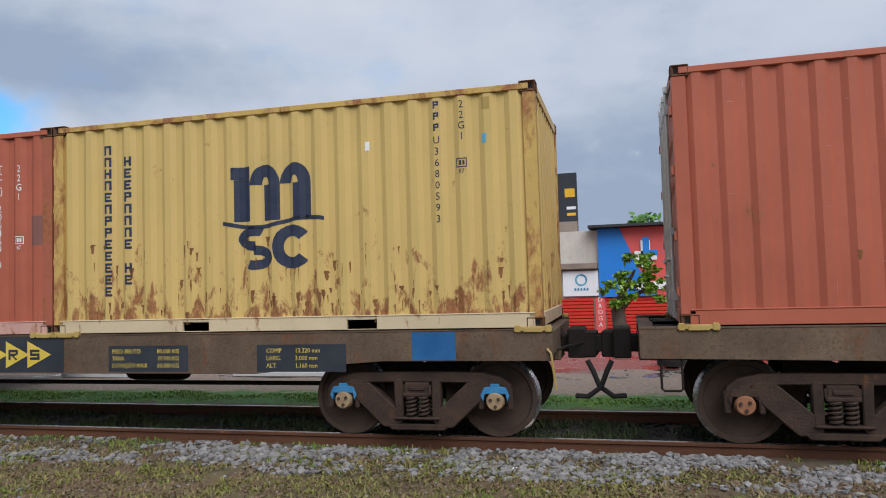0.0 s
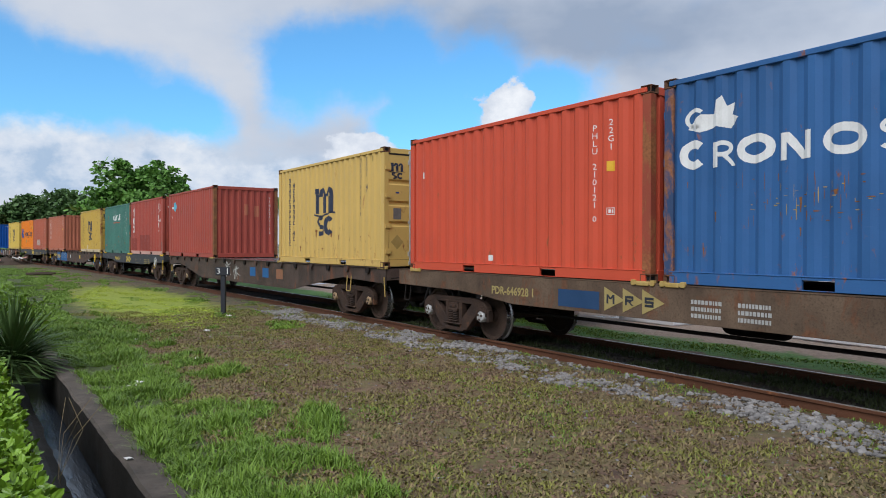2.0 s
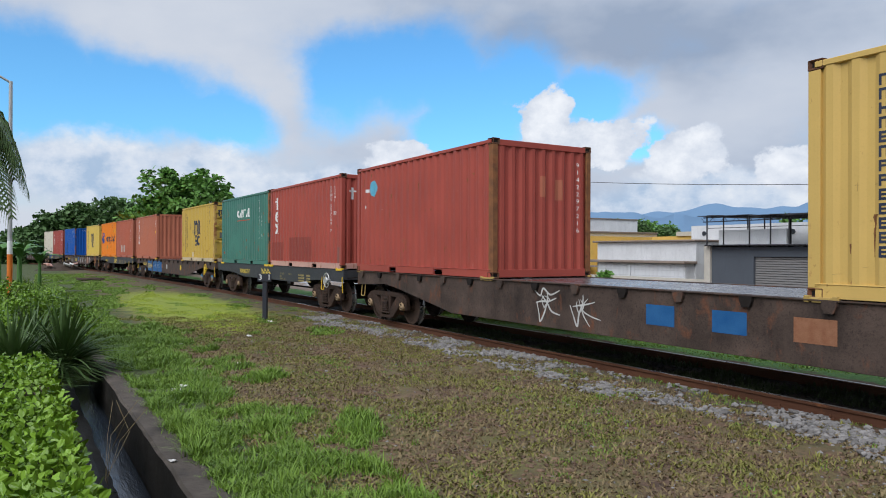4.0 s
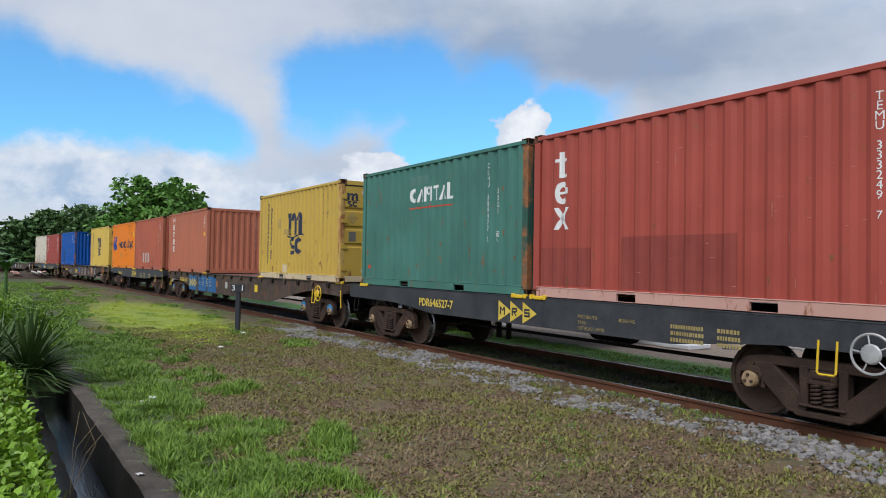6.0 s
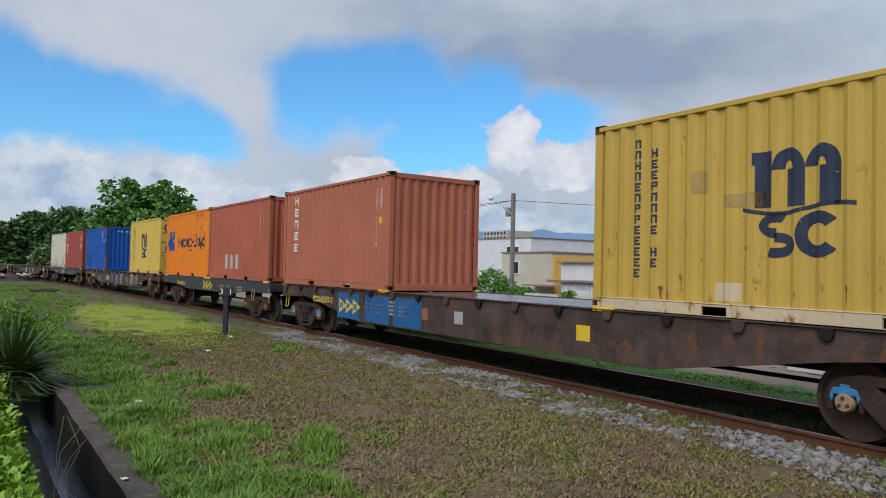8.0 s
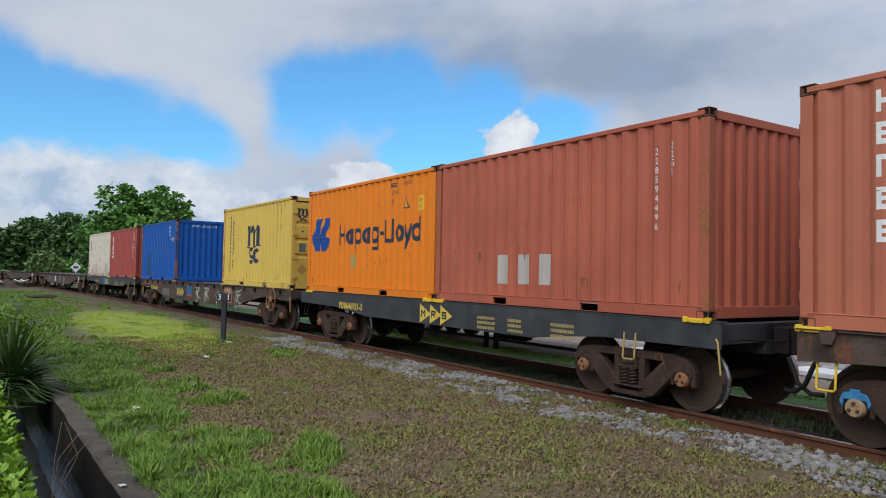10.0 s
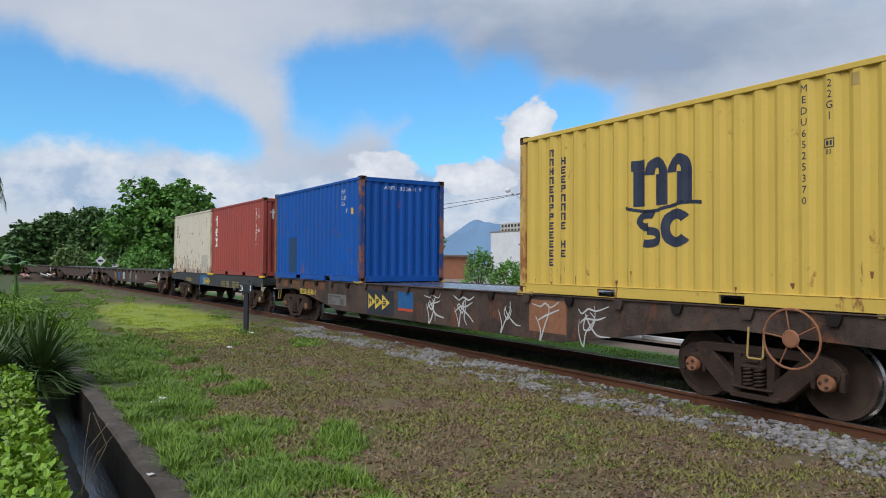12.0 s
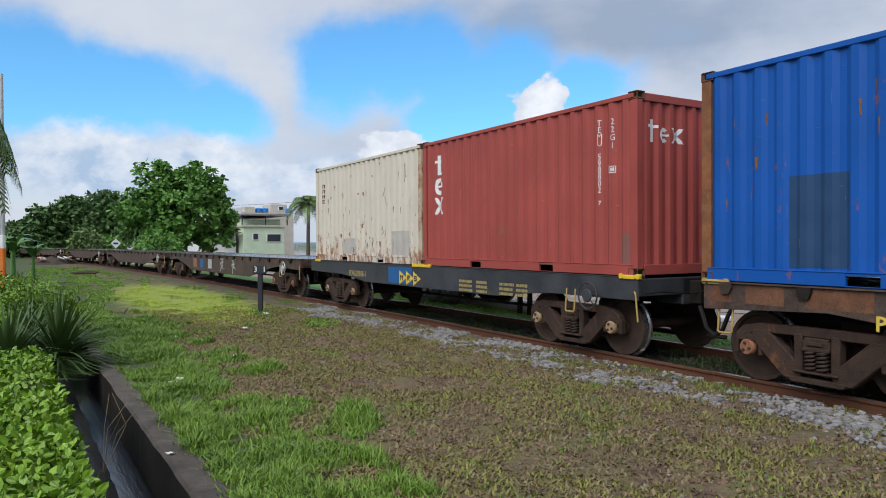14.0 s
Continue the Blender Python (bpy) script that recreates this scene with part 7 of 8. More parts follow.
def build_plants():
    sword_plant(-12.2, .35, 430, 1.22, 1, "large clump of dark green sword leaves beside the drain")
    sword_plant(-11.7, -.30, 330, 1.15, 2, "clump of dark green sword leaves behind the hedge")
    sword_plant(-13.3, -.05, 260, 1.15, 7, "dense clump of dark green sword leaves by the drain")
    sword_plant(-18.6, .15, 90, 1.2, 3, "small clump of sword leaves among shrubs")
    for i, (x, y, r0, h) in enumerate(((-13.4, -1.0, .7, 1.0), (-15.4, .2, .8, .95), (-17.0, .1, .8, .95), (-20.6, .1, .8, .9), (-9.8, -1.4, .8, 1.0), (-22.5, -.9, .9, 1.1))):
        shrub(x, y, r0, h, 50 + i, M["hedge_leaf"], .10, "bright green leafy shrub along the drain")
    palm(-14.6, -1.55, 4.25, 34, 2.05, 4, "feathery palm with hanging fronds", 1.35)
    palm(-56.6, 20.0, 5.2, 18, 2.3, 6, "coconut palm between the houses")
    for i, (x, y, h) in enumerate(((-34, -.6, 2.9), (-35.2, .1, 2.4), (-33.2, -1.3, 2.8), (-36.5, -.7, 3.0))):
        banana(x, y, h, 80 + i)
    tree(-61.2, 10.7, ((0, -1.9, 6.6, 2.0, 1.9), (.5, .9, 6.4, 2.4, 1.9), (0, -2.9, 4.4, 2.0, 1.6), (.6, 2.2, 4.2, 2.3, 2.0), (1.0, 0, 4.4, 2.4, 2.0), (.6, -1.0, 2.6, 2.0, 1.3), (.4, 2.4, 2.6, 1.8, 1.2)), .42, 15000, 2.6, 11, M["tree_leaf"], "large broad-crowned dark green tree behind the track")
    for i, (x, y, s, h) in enumerate(((-104.7, 8.4, 3.2, 8.9), (-104.8, 5.0, 3.0, 8.0), (-105, 2.2, 3.0, 7.0), (-92, 9.4, 2.8, 7.6), (-118, 1.0, 3.4, 6.0), (-112, -2.5, 3.0, 5.0), (-88, 12.5, 3.0, 7.0))):
        tree(x, y, ((0, 0, h - s * .62, s * .95, s * .62), (.5, s * .6, h - s * 1.25, s * .8, s * .65), (.5, -s * .6, h - s * 1.2, s * .8, s * .65), (.6, 0, h - s * 1.7, s * .8, s * .6)), .55, 4200, h * .4, 20 + i, M["tree_dark"], "dark green tree in the row behind the track")
    shrub(-57.3, 8.3, 1.75, 2.75, 71, M["tree_leaf"], .26, "rounded green bush beside the track", 2600)
    shrub(-79.8, 4.9, 1.7, 3.4, 72, M["palm_leaf"], .4, "pale green bush beside the track", 1500)
    shrub(-83, 7.2, 1.7, 2.6, 73, M["tree_leaf"], .4, "green bush beside the track", 1500)
    for i, (x, y, s, h) in enumerate(((-37.0, 25.2, 1.0, 2.7), (-34.4, 25.6, 1.1, 2.0), (-33.2, 25.6, .8, 1.5), (-31.0, 25.2, .8, 1.0), (-26.5, 24.6, .4, .9))):
        shrub(x, y, s, h, 90 + i, M["tree_leaf"], .2, "green shrub before a house wall", 1400)
    tree(-.3, 19.6, ((.55, 0, 2.1, .55, .5), (.1, 0, 1.5, .5, .45), (.9, .1, 1.6, .5, .45)), .12, 1800, 1.1, 41, M["hedge_leaf"], "slender light green young tree before the shop", "young_tree")
    shrub(-1.7, 25.6, .7, 3.5, 97, M["tree_leaf"], .2, "ivy-covered stump behind the roof", 1500)
    for i in range(9):
        x, y = -164 + i * 4.2 + (i % 3), 140 + (i % 2) * 5
        h = 8.6 + 2.6 * math.sin(i / 8 * math.pi)
        tree(x, y, ((0, 0, h - 2.4, 3.4, 2.2), (2, 0, h - 4, 3.0, 2.2), (-2, 0, h - 4, 3.0, 2.2)), .8, 1500, h * .5, 110 + i, M["tree_leaf"] if i % 2 else M["tree_dark"], "green tree on the wooded rise")
    for i, (x, y, h) in enumerate(((-26, 40, 4.4), (-21, 40, 4.3), (-16.5, 38, 4.6), (-17.5, 33, 3.6), (1, 33, 4.6), (3.5, 33, 4.9), (-30, 52, 4.6), (-52, 30, 4.6), (-63, 34, 6.0))):
        tree(x, y, ((0, 0, h - 1.0, 1.5, 1.0), (.8, 0, h - 1.7, 1.2, .9), (-.8, 0, h - 1.8, 1.3, .9)), .3, 1700, h * .5, 130 + i, M["tree_leaf"], "green tree behind the houses")


build_plants()


# ================= buildings beyond the track =================
def plain(key, c, k=1.2, rough=.85, grime=.35):
    M[key] = surf(key, c, tuple(min(1, q * k) for q in c), 1.2, rough, 0, .15, 25, grime=grime)


plain("white_wall", (0.62, 0.63, 0.635), 1.22, .85, .6)
plain("dirty_wall", (0.46, 0.43, 0.37), 1.3, .9, .6)
plain("beige_wall", (0.50, 0.46, 0.37), 1.2, .9, .5)
plain("yellow_wall", (0.62, 0.40, 0.10))
plain("grey_wall", (0.075, 0.085, 0.10))
plain("mint_wall", (0.48, 0.58, 0.42))
plain("shutter_red", (0.50, 0.035, 0.022), 1.15, .55, .15)
plain("shutter_grey", (0.20, 0.195, 0.19), 1.2, .55, .3)
plain("roof_dark", (0.035, 0.035, 0.038), 1.5, .8)
plain("roof_tile", (0.20, 0.16, 0.13), 1.5, .9, .5)
plain("banner_blue", (0.015, 0.19, 0.60), 1.1, .45, .1)
plain("banner_red", (0.62, 0.09, 0.08), 1.1, .45, .1)
plain("panel_white", (0.72, 0.73, 0.74), 1.08, .5, .1)
plain("logo_teal", (0.04, 0.22, 0.36), 1.2, .5, .05)
plain("sign_black", (0.03, 0.032, 0.04), 1.3, .5, .1)
plain("glass_dark", (0.025, 0.03, 0.036), 1.3, .15, .1)
plain("tarp_blue", (0.02, 0.16, 0.45), 1.2, .45, .1)
plain("brick_wall", (0.36, 0.16, 0.09), 1.3, .9, .5)
M["pole_wood"] = surf("weathered concrete pole", (0.16, 0.145, 0.125), (0.26, 0.24, 0.21), 3, .9, 0, .3)
M["orange_paint"] = surf("orange post paint", (0.62, 0.14, 0.015), (0.70, 0.20, 0.03), 3, .6, 0, .1)
M["steel_pole"] = surf("galvanised pole", (0.42, 0.42, 0.42), (0.54, 0.54, 0.54), 3, .5, .3, .05)


def wall_part(root, name, x0, x1, y0, y1, z0, z1, key, label="", bevel=.0):
    return part(name, MB().box(x0, x1, y0, y1, z0, z1), M[key], root, label, bevel)


def shutter(root, x0, x1, y, z0, z1, key, slat=.11):
    """A roller shutter: a frame and its slats."""
    n = max(3, int((z1 - z0) / slat))
    me = MB().prism([(0, 0), (-.035, slat * .2), (-.035, slat * .75), (0, slat * .96)], x0, x1, axis="x").mesh("slat", [M[key]])
    for i in range(n):
        link("slat", me, root, "", pose(0, y, z0 + i * (z1 - z0) / n))


def window(root, x, y, z, w, h, facing="y"):
    wn = part("window", MB().box(x - w / 2 - .06, x + w / 2 + .06, y - .05, y + .05, z - h / 2 - .06, z + h / 2 + .06) if facing == "y" else MB().box(x - .05, x + .05, y - w / 2 - .06, y + w / 2 + .06, z - h / 2 - .06, z + h / 2 + .06), M["panel_white"], root, "pale framed window", .008)
    part("pane", MB().box(x - w / 2, x + w / 2, y - .06, y + .04, z - h / 2, z + h / 2) if facing == "y" else MB().box(x - .04, x + .06, y - w / 2, y + w / 2, z - h / 2, z + h / 2), M["glass_dark"], wn)


def ring_logo(root, x, y, z, r):
    mb = MB()
    ring(mb, 0, 0, r, r, r * .28, 100, 350)
    part("logo", MB().add([(a + x, y, c + z) for a, b, c in mb.v], mb.f), M["ink_sky"], root, "blue ring emblem")
    mb = MB()
    ring(mb, 0, 0, r, r, r * .28, -8, 98)
    part("logo", MB().add([(a + x, y, c + z) for a, b, c in mb.v], mb.f), M["logo_teal"], root)
    for k in range(5):
        part("sign_bar", MB().box(x - r * 1.15 + k * r * .5, x - r * 1.15 + k * r * .5 + r * .3, y - .004, y, z - r * 1.75, z - r * 1.35), M["logo_teal"], root)


def build_town():
    # the shop with the blue and red banner
    s = thing("shop_building", "low shop with blue and red banner over red roller shutters", "building", "buildings beyond the track")
    wall_part(s, "wall", -2.6, 8.0, 24.1, 29, -.05, 3.5, "dirty_wall")
    wall_part(s, "roof", -1.2, 8.3, 23.5, 29.3, 3.56, 3.64, "roof_dark", "dark corrugated roof")
    b = wall_part(s, "banner", -.92, 8.0, 23.96, 24.08, 1.28, 3.54, "banner_red", "red and blue shop banner")
    mb = MB().prism([(-.92, 1.282), (.95, 1.282), (.35, 2.2), (-.2, 3.538), (-.92, 3.538)], 23.935, 23.955)
    part("banner_field", mb, M["banner_blue"], b, "blue banner field")
    for x0, x1, z0, z1, k in ((.25, .95, 2.45, 2.75, "panel_white"), (.45, .75, 2.2, 3.1, "panel_white"), (.52, .72, 2.6, 3.2, "banner_blue"), (.72, .98, 2.6, 2.78, "banner_blue"), (1.4, 3.2, 2.7, 2.95, "panel_white"), (.25, 1.35, 1.5, 1.75, "panel_white")):
        part("sign_bar", MB().box(x0, x1, 23.90 - (.01 if k == "banner_blue" else 0), 23.93, z0, z1), M[k], b)
    mb = MB().lathe([(.17, 23.90), (.17, 23.93)], 16, at=(-.12, 0, 1.62))
    part("sign_disc", mb, M["panel_white"], b)
    shutter(s, -.72, 1.3, 24.05, 0, 1.26, "shutter_red")
    shutter(s, 1.6, 4.4, 24.05, 0, 1.26, "shutter_red")
    shutter(s, -2.5, -1.12, 24.05, 0, 1.26, "shutter_red")
    p = wall_part(s, "pillar_sign", -1.06, -.76, 23.94, 24.08, 0, 1.26, "banner_red", "red upright sign")
    v, f = text_mesh("D\nR\nO\nG\nA", .14, 1.02, 1.0)
    mb = MB().add([(a - .91, 23.93, c + .78) for a, q, c in v], f)
    part("lettering", mb, M["panel_white"], p)
    q = wall_part(s, "panel", -2.1, -.94, 23.97, 24.09, 1.33, 2.16, "panel_white", "white sign panel with ring emblem")
    ring_logo(q, -1.5, 23.96, 1.86, .2)
    wall_part(s, "eave", -2.6, -.95, 23.8, 24.6, 2.22, 2.42, "roof_tile", "mossy tiled eave", .02)
    bb = thing("billboard", "tall black advertising board on a post", "billboard", m=pose(-2.0, 24.9, 0))
    part("post", MB().tube([(0, 0, 0), (0, 0, 3.6)], .08, 8), M["steel_pole"], bb)
    part("board", MB().box(-.5, .42, -.08, .08, 3.5, 5.6), M["sign_black"], bb, "", .01)
    part("sign_bar", MB().box(.0, .34, -.092, -.082, 4.75, 5.05), M["ink_amber"], bb)
    part("sign_bar", MB().box(.05, .36, -.092, -.082, 4.1, 4.2), M["ink_amber"], bb)
    part("sign_bar", MB().box(.05, .36, -.092, -.082, 4.32, 4.42), M["panel_white"], bb)
    part("sign_bar", MB().box(-.45, .40, -.092, -.082, 3.55, 3.9), M["roof_tile"], bb)
    # white two-storey house beside it
    w = thing("white_building", "white two-storey building with grey board and balcony", "building", "buildings beyond the track")
    wall_part(w, "wall", -11.2, -4.2, 24.6, 30, -.05, 5.3, "white_wall")
    wall_part(w, "sign_board", -10.2, -7.2, 24.48, 24.58, 3.75, 5.25, "panel_white", "white board with pale print")
    for i in range(8):
        part("sign_bar", MB().box(-9.6 + .27 * i, -9.42 + .27 * i, 24.46, 24.478, 4.55, 4.75), M["shutter_grey"], w)
    wall_part(w, "awning", -10.4, -4.6, 23.9, 24.6, 2.9, 3.0, "roof_dark", "dark awning")
    for i in range(12):
        part("baluster", MB().box(-10.2 + .25 * i, -10.16 + .25 * i, 24.4, 24.44, 2.1, 2.75), M["steel_pole"], w)
    wall_part(w, "mural", -9.0, -7.8, 24.56, 24.595, .5, 2.0, "dirty_wall", "faded wall mural")
    window(w, -6.2, 24.58, 4.2, 1.2, .9)
    # grey shop with terrace and yellow neighbour
    g = thing("grey_shop", "dark grey shop with closed grey roller shutter", "building", "buildings beyond the track")
    wall_part(g, "wall", -19.65, -17.7, 24, 28, -.05, 2.12, "grey_wall")
    wall_part(g, "wall", -14.07, -11.25, 24, 28, -.05, 2.12, "grey_wall")
    wall_part(g, "wall", -17.7, -14.07, 24, 28, 1.75, 2.12, "grey_wall")
    wall_part(g, "wall", -17.7, -14.07, 24.3, 28, -.05, 1.75, "grey_wall")
    shutter(g, -17.68, -14.08, 24.12, 0, 1.74, "shutter_grey", .09)
    wall_part(g, "pillar", -19.95, -19.66, 23.9, 28, -.05, 2.2, "dirty_wall", "stained concrete pillar")
    for i in range(42):
        part("roof_sheet", MB().prism([(0, 0), (.1, .045), (.2, 0), (.2, .012), (.1, .057), (0, .012)], 23.7, 28).v and MB().prism([(-19.8 + i * .205, 2.16), (-19.7 + i * .205, 2.21), (-19.6 + i * .205, 2.16), (-19.6 + i * .205, 2.175), (-19.7 + i * .205, 2.225), (-19.8 + i * .205, 2.175)], 23.7, 28), M["roof_dark"], g)
    pn = wall_part(g, "panel", -13.25, -11.3, 23.9, 23.99, .66, 2.05, "panel_white", "white sign panel with ring emblem")
    ring_logo(pn, -12.5, 23.885, 1.55, .32)
    t = thing("terrace_canopy", "black flat canopy on thin posts above the shop", "canopy")
    for i in range(14):
        x, z = -21.1 + .5 * i, 3.46 - .012 * i + .02 * math.sin(i * 2.1)
        part("roof_sheet", MB().prism([(x, z), (x + .53, z - .006), (x + .53, z + .02), (x, z + .026)], 24.85, 28.2), M["roof_dark"], t, "sagging dark roof sheet")
    for z in (3.22, 3.40):
        part("truss_rail", MB().box(-21.0, -14.2, 25.08, 25.12, z - .02, z + .02), M["roof_dark"], t)
    for i in range(23):
        x = -20.95 + .295 * i
        part("truss_strut", MB().tube([(x, 25.1, 3.24), (x + (.147 if i % 2 else -.147), 25.1, 3.38)], .010, 4), M["roof_dark"], t)
    for x in (-20.8, -19.95, -18.7, -17.75, -16.95, -16.1, -15.2, -14.4):
        for y in (25.1, 27.8):
            part("post", MB().box(x - .022, x + .022, y - .022, y + .022, 2.1, 3.44), M["roof_dark"], t)
    part("rail", MB().box(-20.8, -14.4, 25.085, 25.115, 2.93, 2.955), M["roof_dark"], t)
    part("low_wall", MB().box(-20.6, -17.4, 25.6, 25.75, 2.1, 2.86), M["white_wall"], t, "low white parapet wall", .01)
    w = thing("white_building", "long white building with small dark openings behind the terrace", "building", "buildings beyond the track")
    wall_part(w, "wall", -25.0, -17.6, 29, 34, -.05, 3.25, "white_wall")
    for x in (-24.2, -19.4):
        part("opening", MB().lathe([(.12, 28.97), (.12, 29.0)], 12, at=(x, 0, 2.85)), M["glass_dark"], w)
    y_ = thing("yellow_building", "yellow building with large white sign board and air conditioner", "building", "buildings beyond the track")
    wall_part(y_, "wall", -13.6, -11.4, 24.25, 29, -.05, 5.2, "yellow_wall")
    pn = wall_part(y_, "sign_board", -13.5, -11.2, 24.02, 24.2, 3.28, 5.0, "panel_white", "white sign board with ring emblem")
    ring_logo(pn, -12.35, 24.0, 4.5, .42)
    wall_part(y_, "cornice", -13.75, -11.3, 24.0, 29, 5.21, 5.45, "shutter_grey", "grey cornice")
    ac = part("air_conditioner", MB().box(-13.45, -12.75, 23.9, 24.24, 2.72, 3.18), M["panel_white"], y_, "white air conditioner unit", .02)
    part("fan_grille", MB().lathe([(.17, 23.88), (.17, 23.9)], 16, at=(-13.15, 0, 2.95)), M["shutter_grey"], ac)
    window(y_, -12.3, 24.24, 2.7, .4, .5)
    # low white shed row
    l = thing("low_white_building", "low white tiled shed row with dark ledges", "building", "buildings beyond the track")
    wall_part(l, "wall", -29.0, -22.4, 26.3, 32, -.05, 2.4, "white_wall")
    wall_part(l, "ledge", -29.2, -22.3, 25.4, 26.29, 1.38, 1.5, "roof_tile", "dark mossy ledge", .02)
    wall_part(l, "wall", -28.3, -22.5, 25.7, 26.28, -.05, 1.36, "white_wall")
    wall_part(l, "ledge", -29.2, -22.3, 26.1, 32, 2.41, 2.5, "roof_tile", "dark roof edge", .02)
    for i in range(22):
        for j in range(3):
            part("tile", MB().box(-28.2 + i * .255, -27.96 + i * .255, 25.68, 25.699, .5 + j * .28, .76 + j * .28), M["panel_white"], l)
    part("pipe", MB().tube([(-25.9, 25.6, .2), (-25.9, 25.6, 1.3)], .03, 6), M["panel_white"], l)
    y2 = thing("yellow_building", "low yellow building with parapet and tiled roof edge", "building", "buildings beyond the track")
    wall_part(y2, "wall", -31.5, -25.6, 33, 38, -.05, 2.86, "yellow_wall")
    wall_part(y2, "parapet", -29.5, -25.5, 32.9, 38, 2.87, 3.12, "beige_wall")
    bw = thing("boundary_wall", "low stained white boundary wall", "wall")
    wall_part(bw, "wall", -30, -20.0, 24.6, 24.8, -.05, .75, "dirty_wall")
    # beige house
    h = thing("house", "beige rendered house with yellow gable and small window", "house", "houses")
    wall_part(h, "wall", -39.1, -33.9, 30, 36, -.05, 3.12, "beige_wall")
    wall_part(h, "side_wall", -33.89, -33.7, 30, 36, -.05, 2.9, "yellow_wall", "yellow side wall")
    wall_part(h, "parapet", -39.2, -33.8, 29.93, 36, 3.13, 3.22, "roof_tile", "mossy wall top")
    window(h, -37.5, 29.98, 2.15, .5, .75)
    wall_part(h, "balcony", -33.7, -32.6, 30.5, 33, 1.2, 1.6, "yellow_wall")
    wall_part(h, "shed_roof", -35.5, -31.5, 28.8, 30, 1.0, 1.08, "roof_tile", "sagging tiled lean-to")
    h = thing("house", "white flat-roofed house with dark window opening", "house", "houses")
    wall_part(h, "wall", -54, -45.6, 38, 46, -.05, 4.7, "white_wall")
    wall_part(h, "roof_edge", -54.1, -45.5, 37.95, 46, 4.71, 4.8, "roof_tile")
    window(h, -48.0, 37.98, 3.6, 1.6, .8)
    a = thing("apartment_block", "distant grey concrete apartment block", "building", "far buildings")
    wall_part(a, "wall", -207, -193, 150, 162, -.05, 16, "dirty_wall")
    for i in range(7):
        for j in range(3):
            part("window", MB().box(-206.3 + i * 1.9, -205.2 + i * 1.9, 149.9, 150, 11.2 + j * 1.7, 12.2 + j * 1.7), M["glass_dark"], a)
    # houses farther along the line
    h = thing("house", "pale green two-storey house with dark windows and flat roof", "house", "houses")
    wall_part(h, "wall", -82, -72.5, 18.8, 23.0, -.05, 3.55, "mint_wall")
    wall_part(h, "parapet", -82, -72.3, 18.6, 23.3, 3.56, 3.72, "beige_wall")
    wall_part(h, "upper_wall", -82, -73.2, 18.9, 22.8, 3.72, 4.35, "mint_wall")
    window(h, -72.48, 20.0, 2.55, .5, .6, "x")
    window(h, -72.48, 21.9, 2.4, 1.4, .75, "x")
    wall_part(h, "roof", -83, -72.0, 18.4, 23.6, 4.7, 4.85, "shutter_grey", "grey sheet roof")
    for y in (18.6, 21.0, 23.3):
        part("post", MB().box(-72.4, -72.3, y - .05, y + .05, 3.72, 4.7), M["roof_dark"], h)
    h = thing("house", "white rendered house with stepped storeys", "house", "houses")
    wall_part(h, "wall", -84, -74.5, 14.8, 18.5, -.05, 3.6, "white_wall")
    wall_part(h, "upper_wall", -84, -75.0, 16.6, 19.2, 3.61, 5.6, "white_wall")
    window(h, -74.96, 17.8, 4.6, .9, .6, "x")
    window(h, -74.46, 17.4, 2.4, .9, 1.0, "x")
    wall_part(h, "awning", -74.5, -72.6, 16.6, 18.6, 2.9, 3.0, "roof_tile", "brown awning")
    h = thing("house", "grey concrete house with blue water tanks on its roof", "house", "houses")
    wall_part(h, "wall", -92, -86, 22.0, 28.5, -.05, 5.6, "dirty_wall")
    wall_part(h, "tower", -91, -87, 26.0, 28.0, 5.61, 6.7, "dirty_wall")
    wall_part(h, "upper_wall", -90, -86.5, 22.6, 23.8, 5.61, 6.3, "beige_wall")
    window(h, -86.98, 27.2, 6.2, .5, .4, "x")
    for y in (24.4, 25.2, 28.2):
        part("water_tank", MB().lathe([(.32, 5.62), (.42, 5.7), (.42, 6.1), (.3, 6.2)], 14, axis="z", at=(-87.0, y, 0)), M["tarp_blue"], h, "blue water tank", smooth=True)
    h = thing("house", "brick-red low house with pale roof", "house", "houses")
    wall_part(h, "wall", -79, -70, 40, 46, -.05, 2.6, "brick_wall")
    wall_part(h, "roof", -79.4, -69.6, 39.6, 46.4, 2.61, 2.8, "roof_tile")
    window(h, -72.5, 39.98, 1.4, 2.0, .8)
    h = thing("house", "small white house far along the line", "house", "houses")
    wall_part(h, "wall", -136, -130, 2.6, 6.0, -.05, 2.6, "white_wall")
    part("roof", MB().prism([(2.2, 2.61), (6.4, 2.61), (4.3, 3.7)], -136.4, -129.6, axis="x"), M["roof_tile"], h)
    # pole with street lamp and cable
    p = thing("utility_pole", "weathered utility pole with street lamp and wires", "utility pole", m=pose(-31.4, 24.8, 0))
    part("pole", MB().box(-.11, .11, -.09, .09, 0, 6.3), M["pole_wood"], p, "", .015)
    part("lamp_arm", MB().tube([(0, -.1, 5.1), (-.5, -.4, 5.6), (-1.0, -.7, 6.0)], .03, 6), M["steel_pole"], p)
    part("lamp_head", MB().lathe([(.05, -.2), (.14, -.1), (.14, .08), (.05, .15)], 10, axis="x", at=(-1.1, -.75, 6.05)), M["panel_white"], p, "pale lamp head", smooth=True)
    part("transformer", MB().lathe([(.15, 5.0), (.17, 5.05), (.17, 5.45), (.15, 5.5)], 12, axis="z", at=(-.3, -.1, 0)), M["shutter_grey"], p, "grey transformer can", smooth=True)
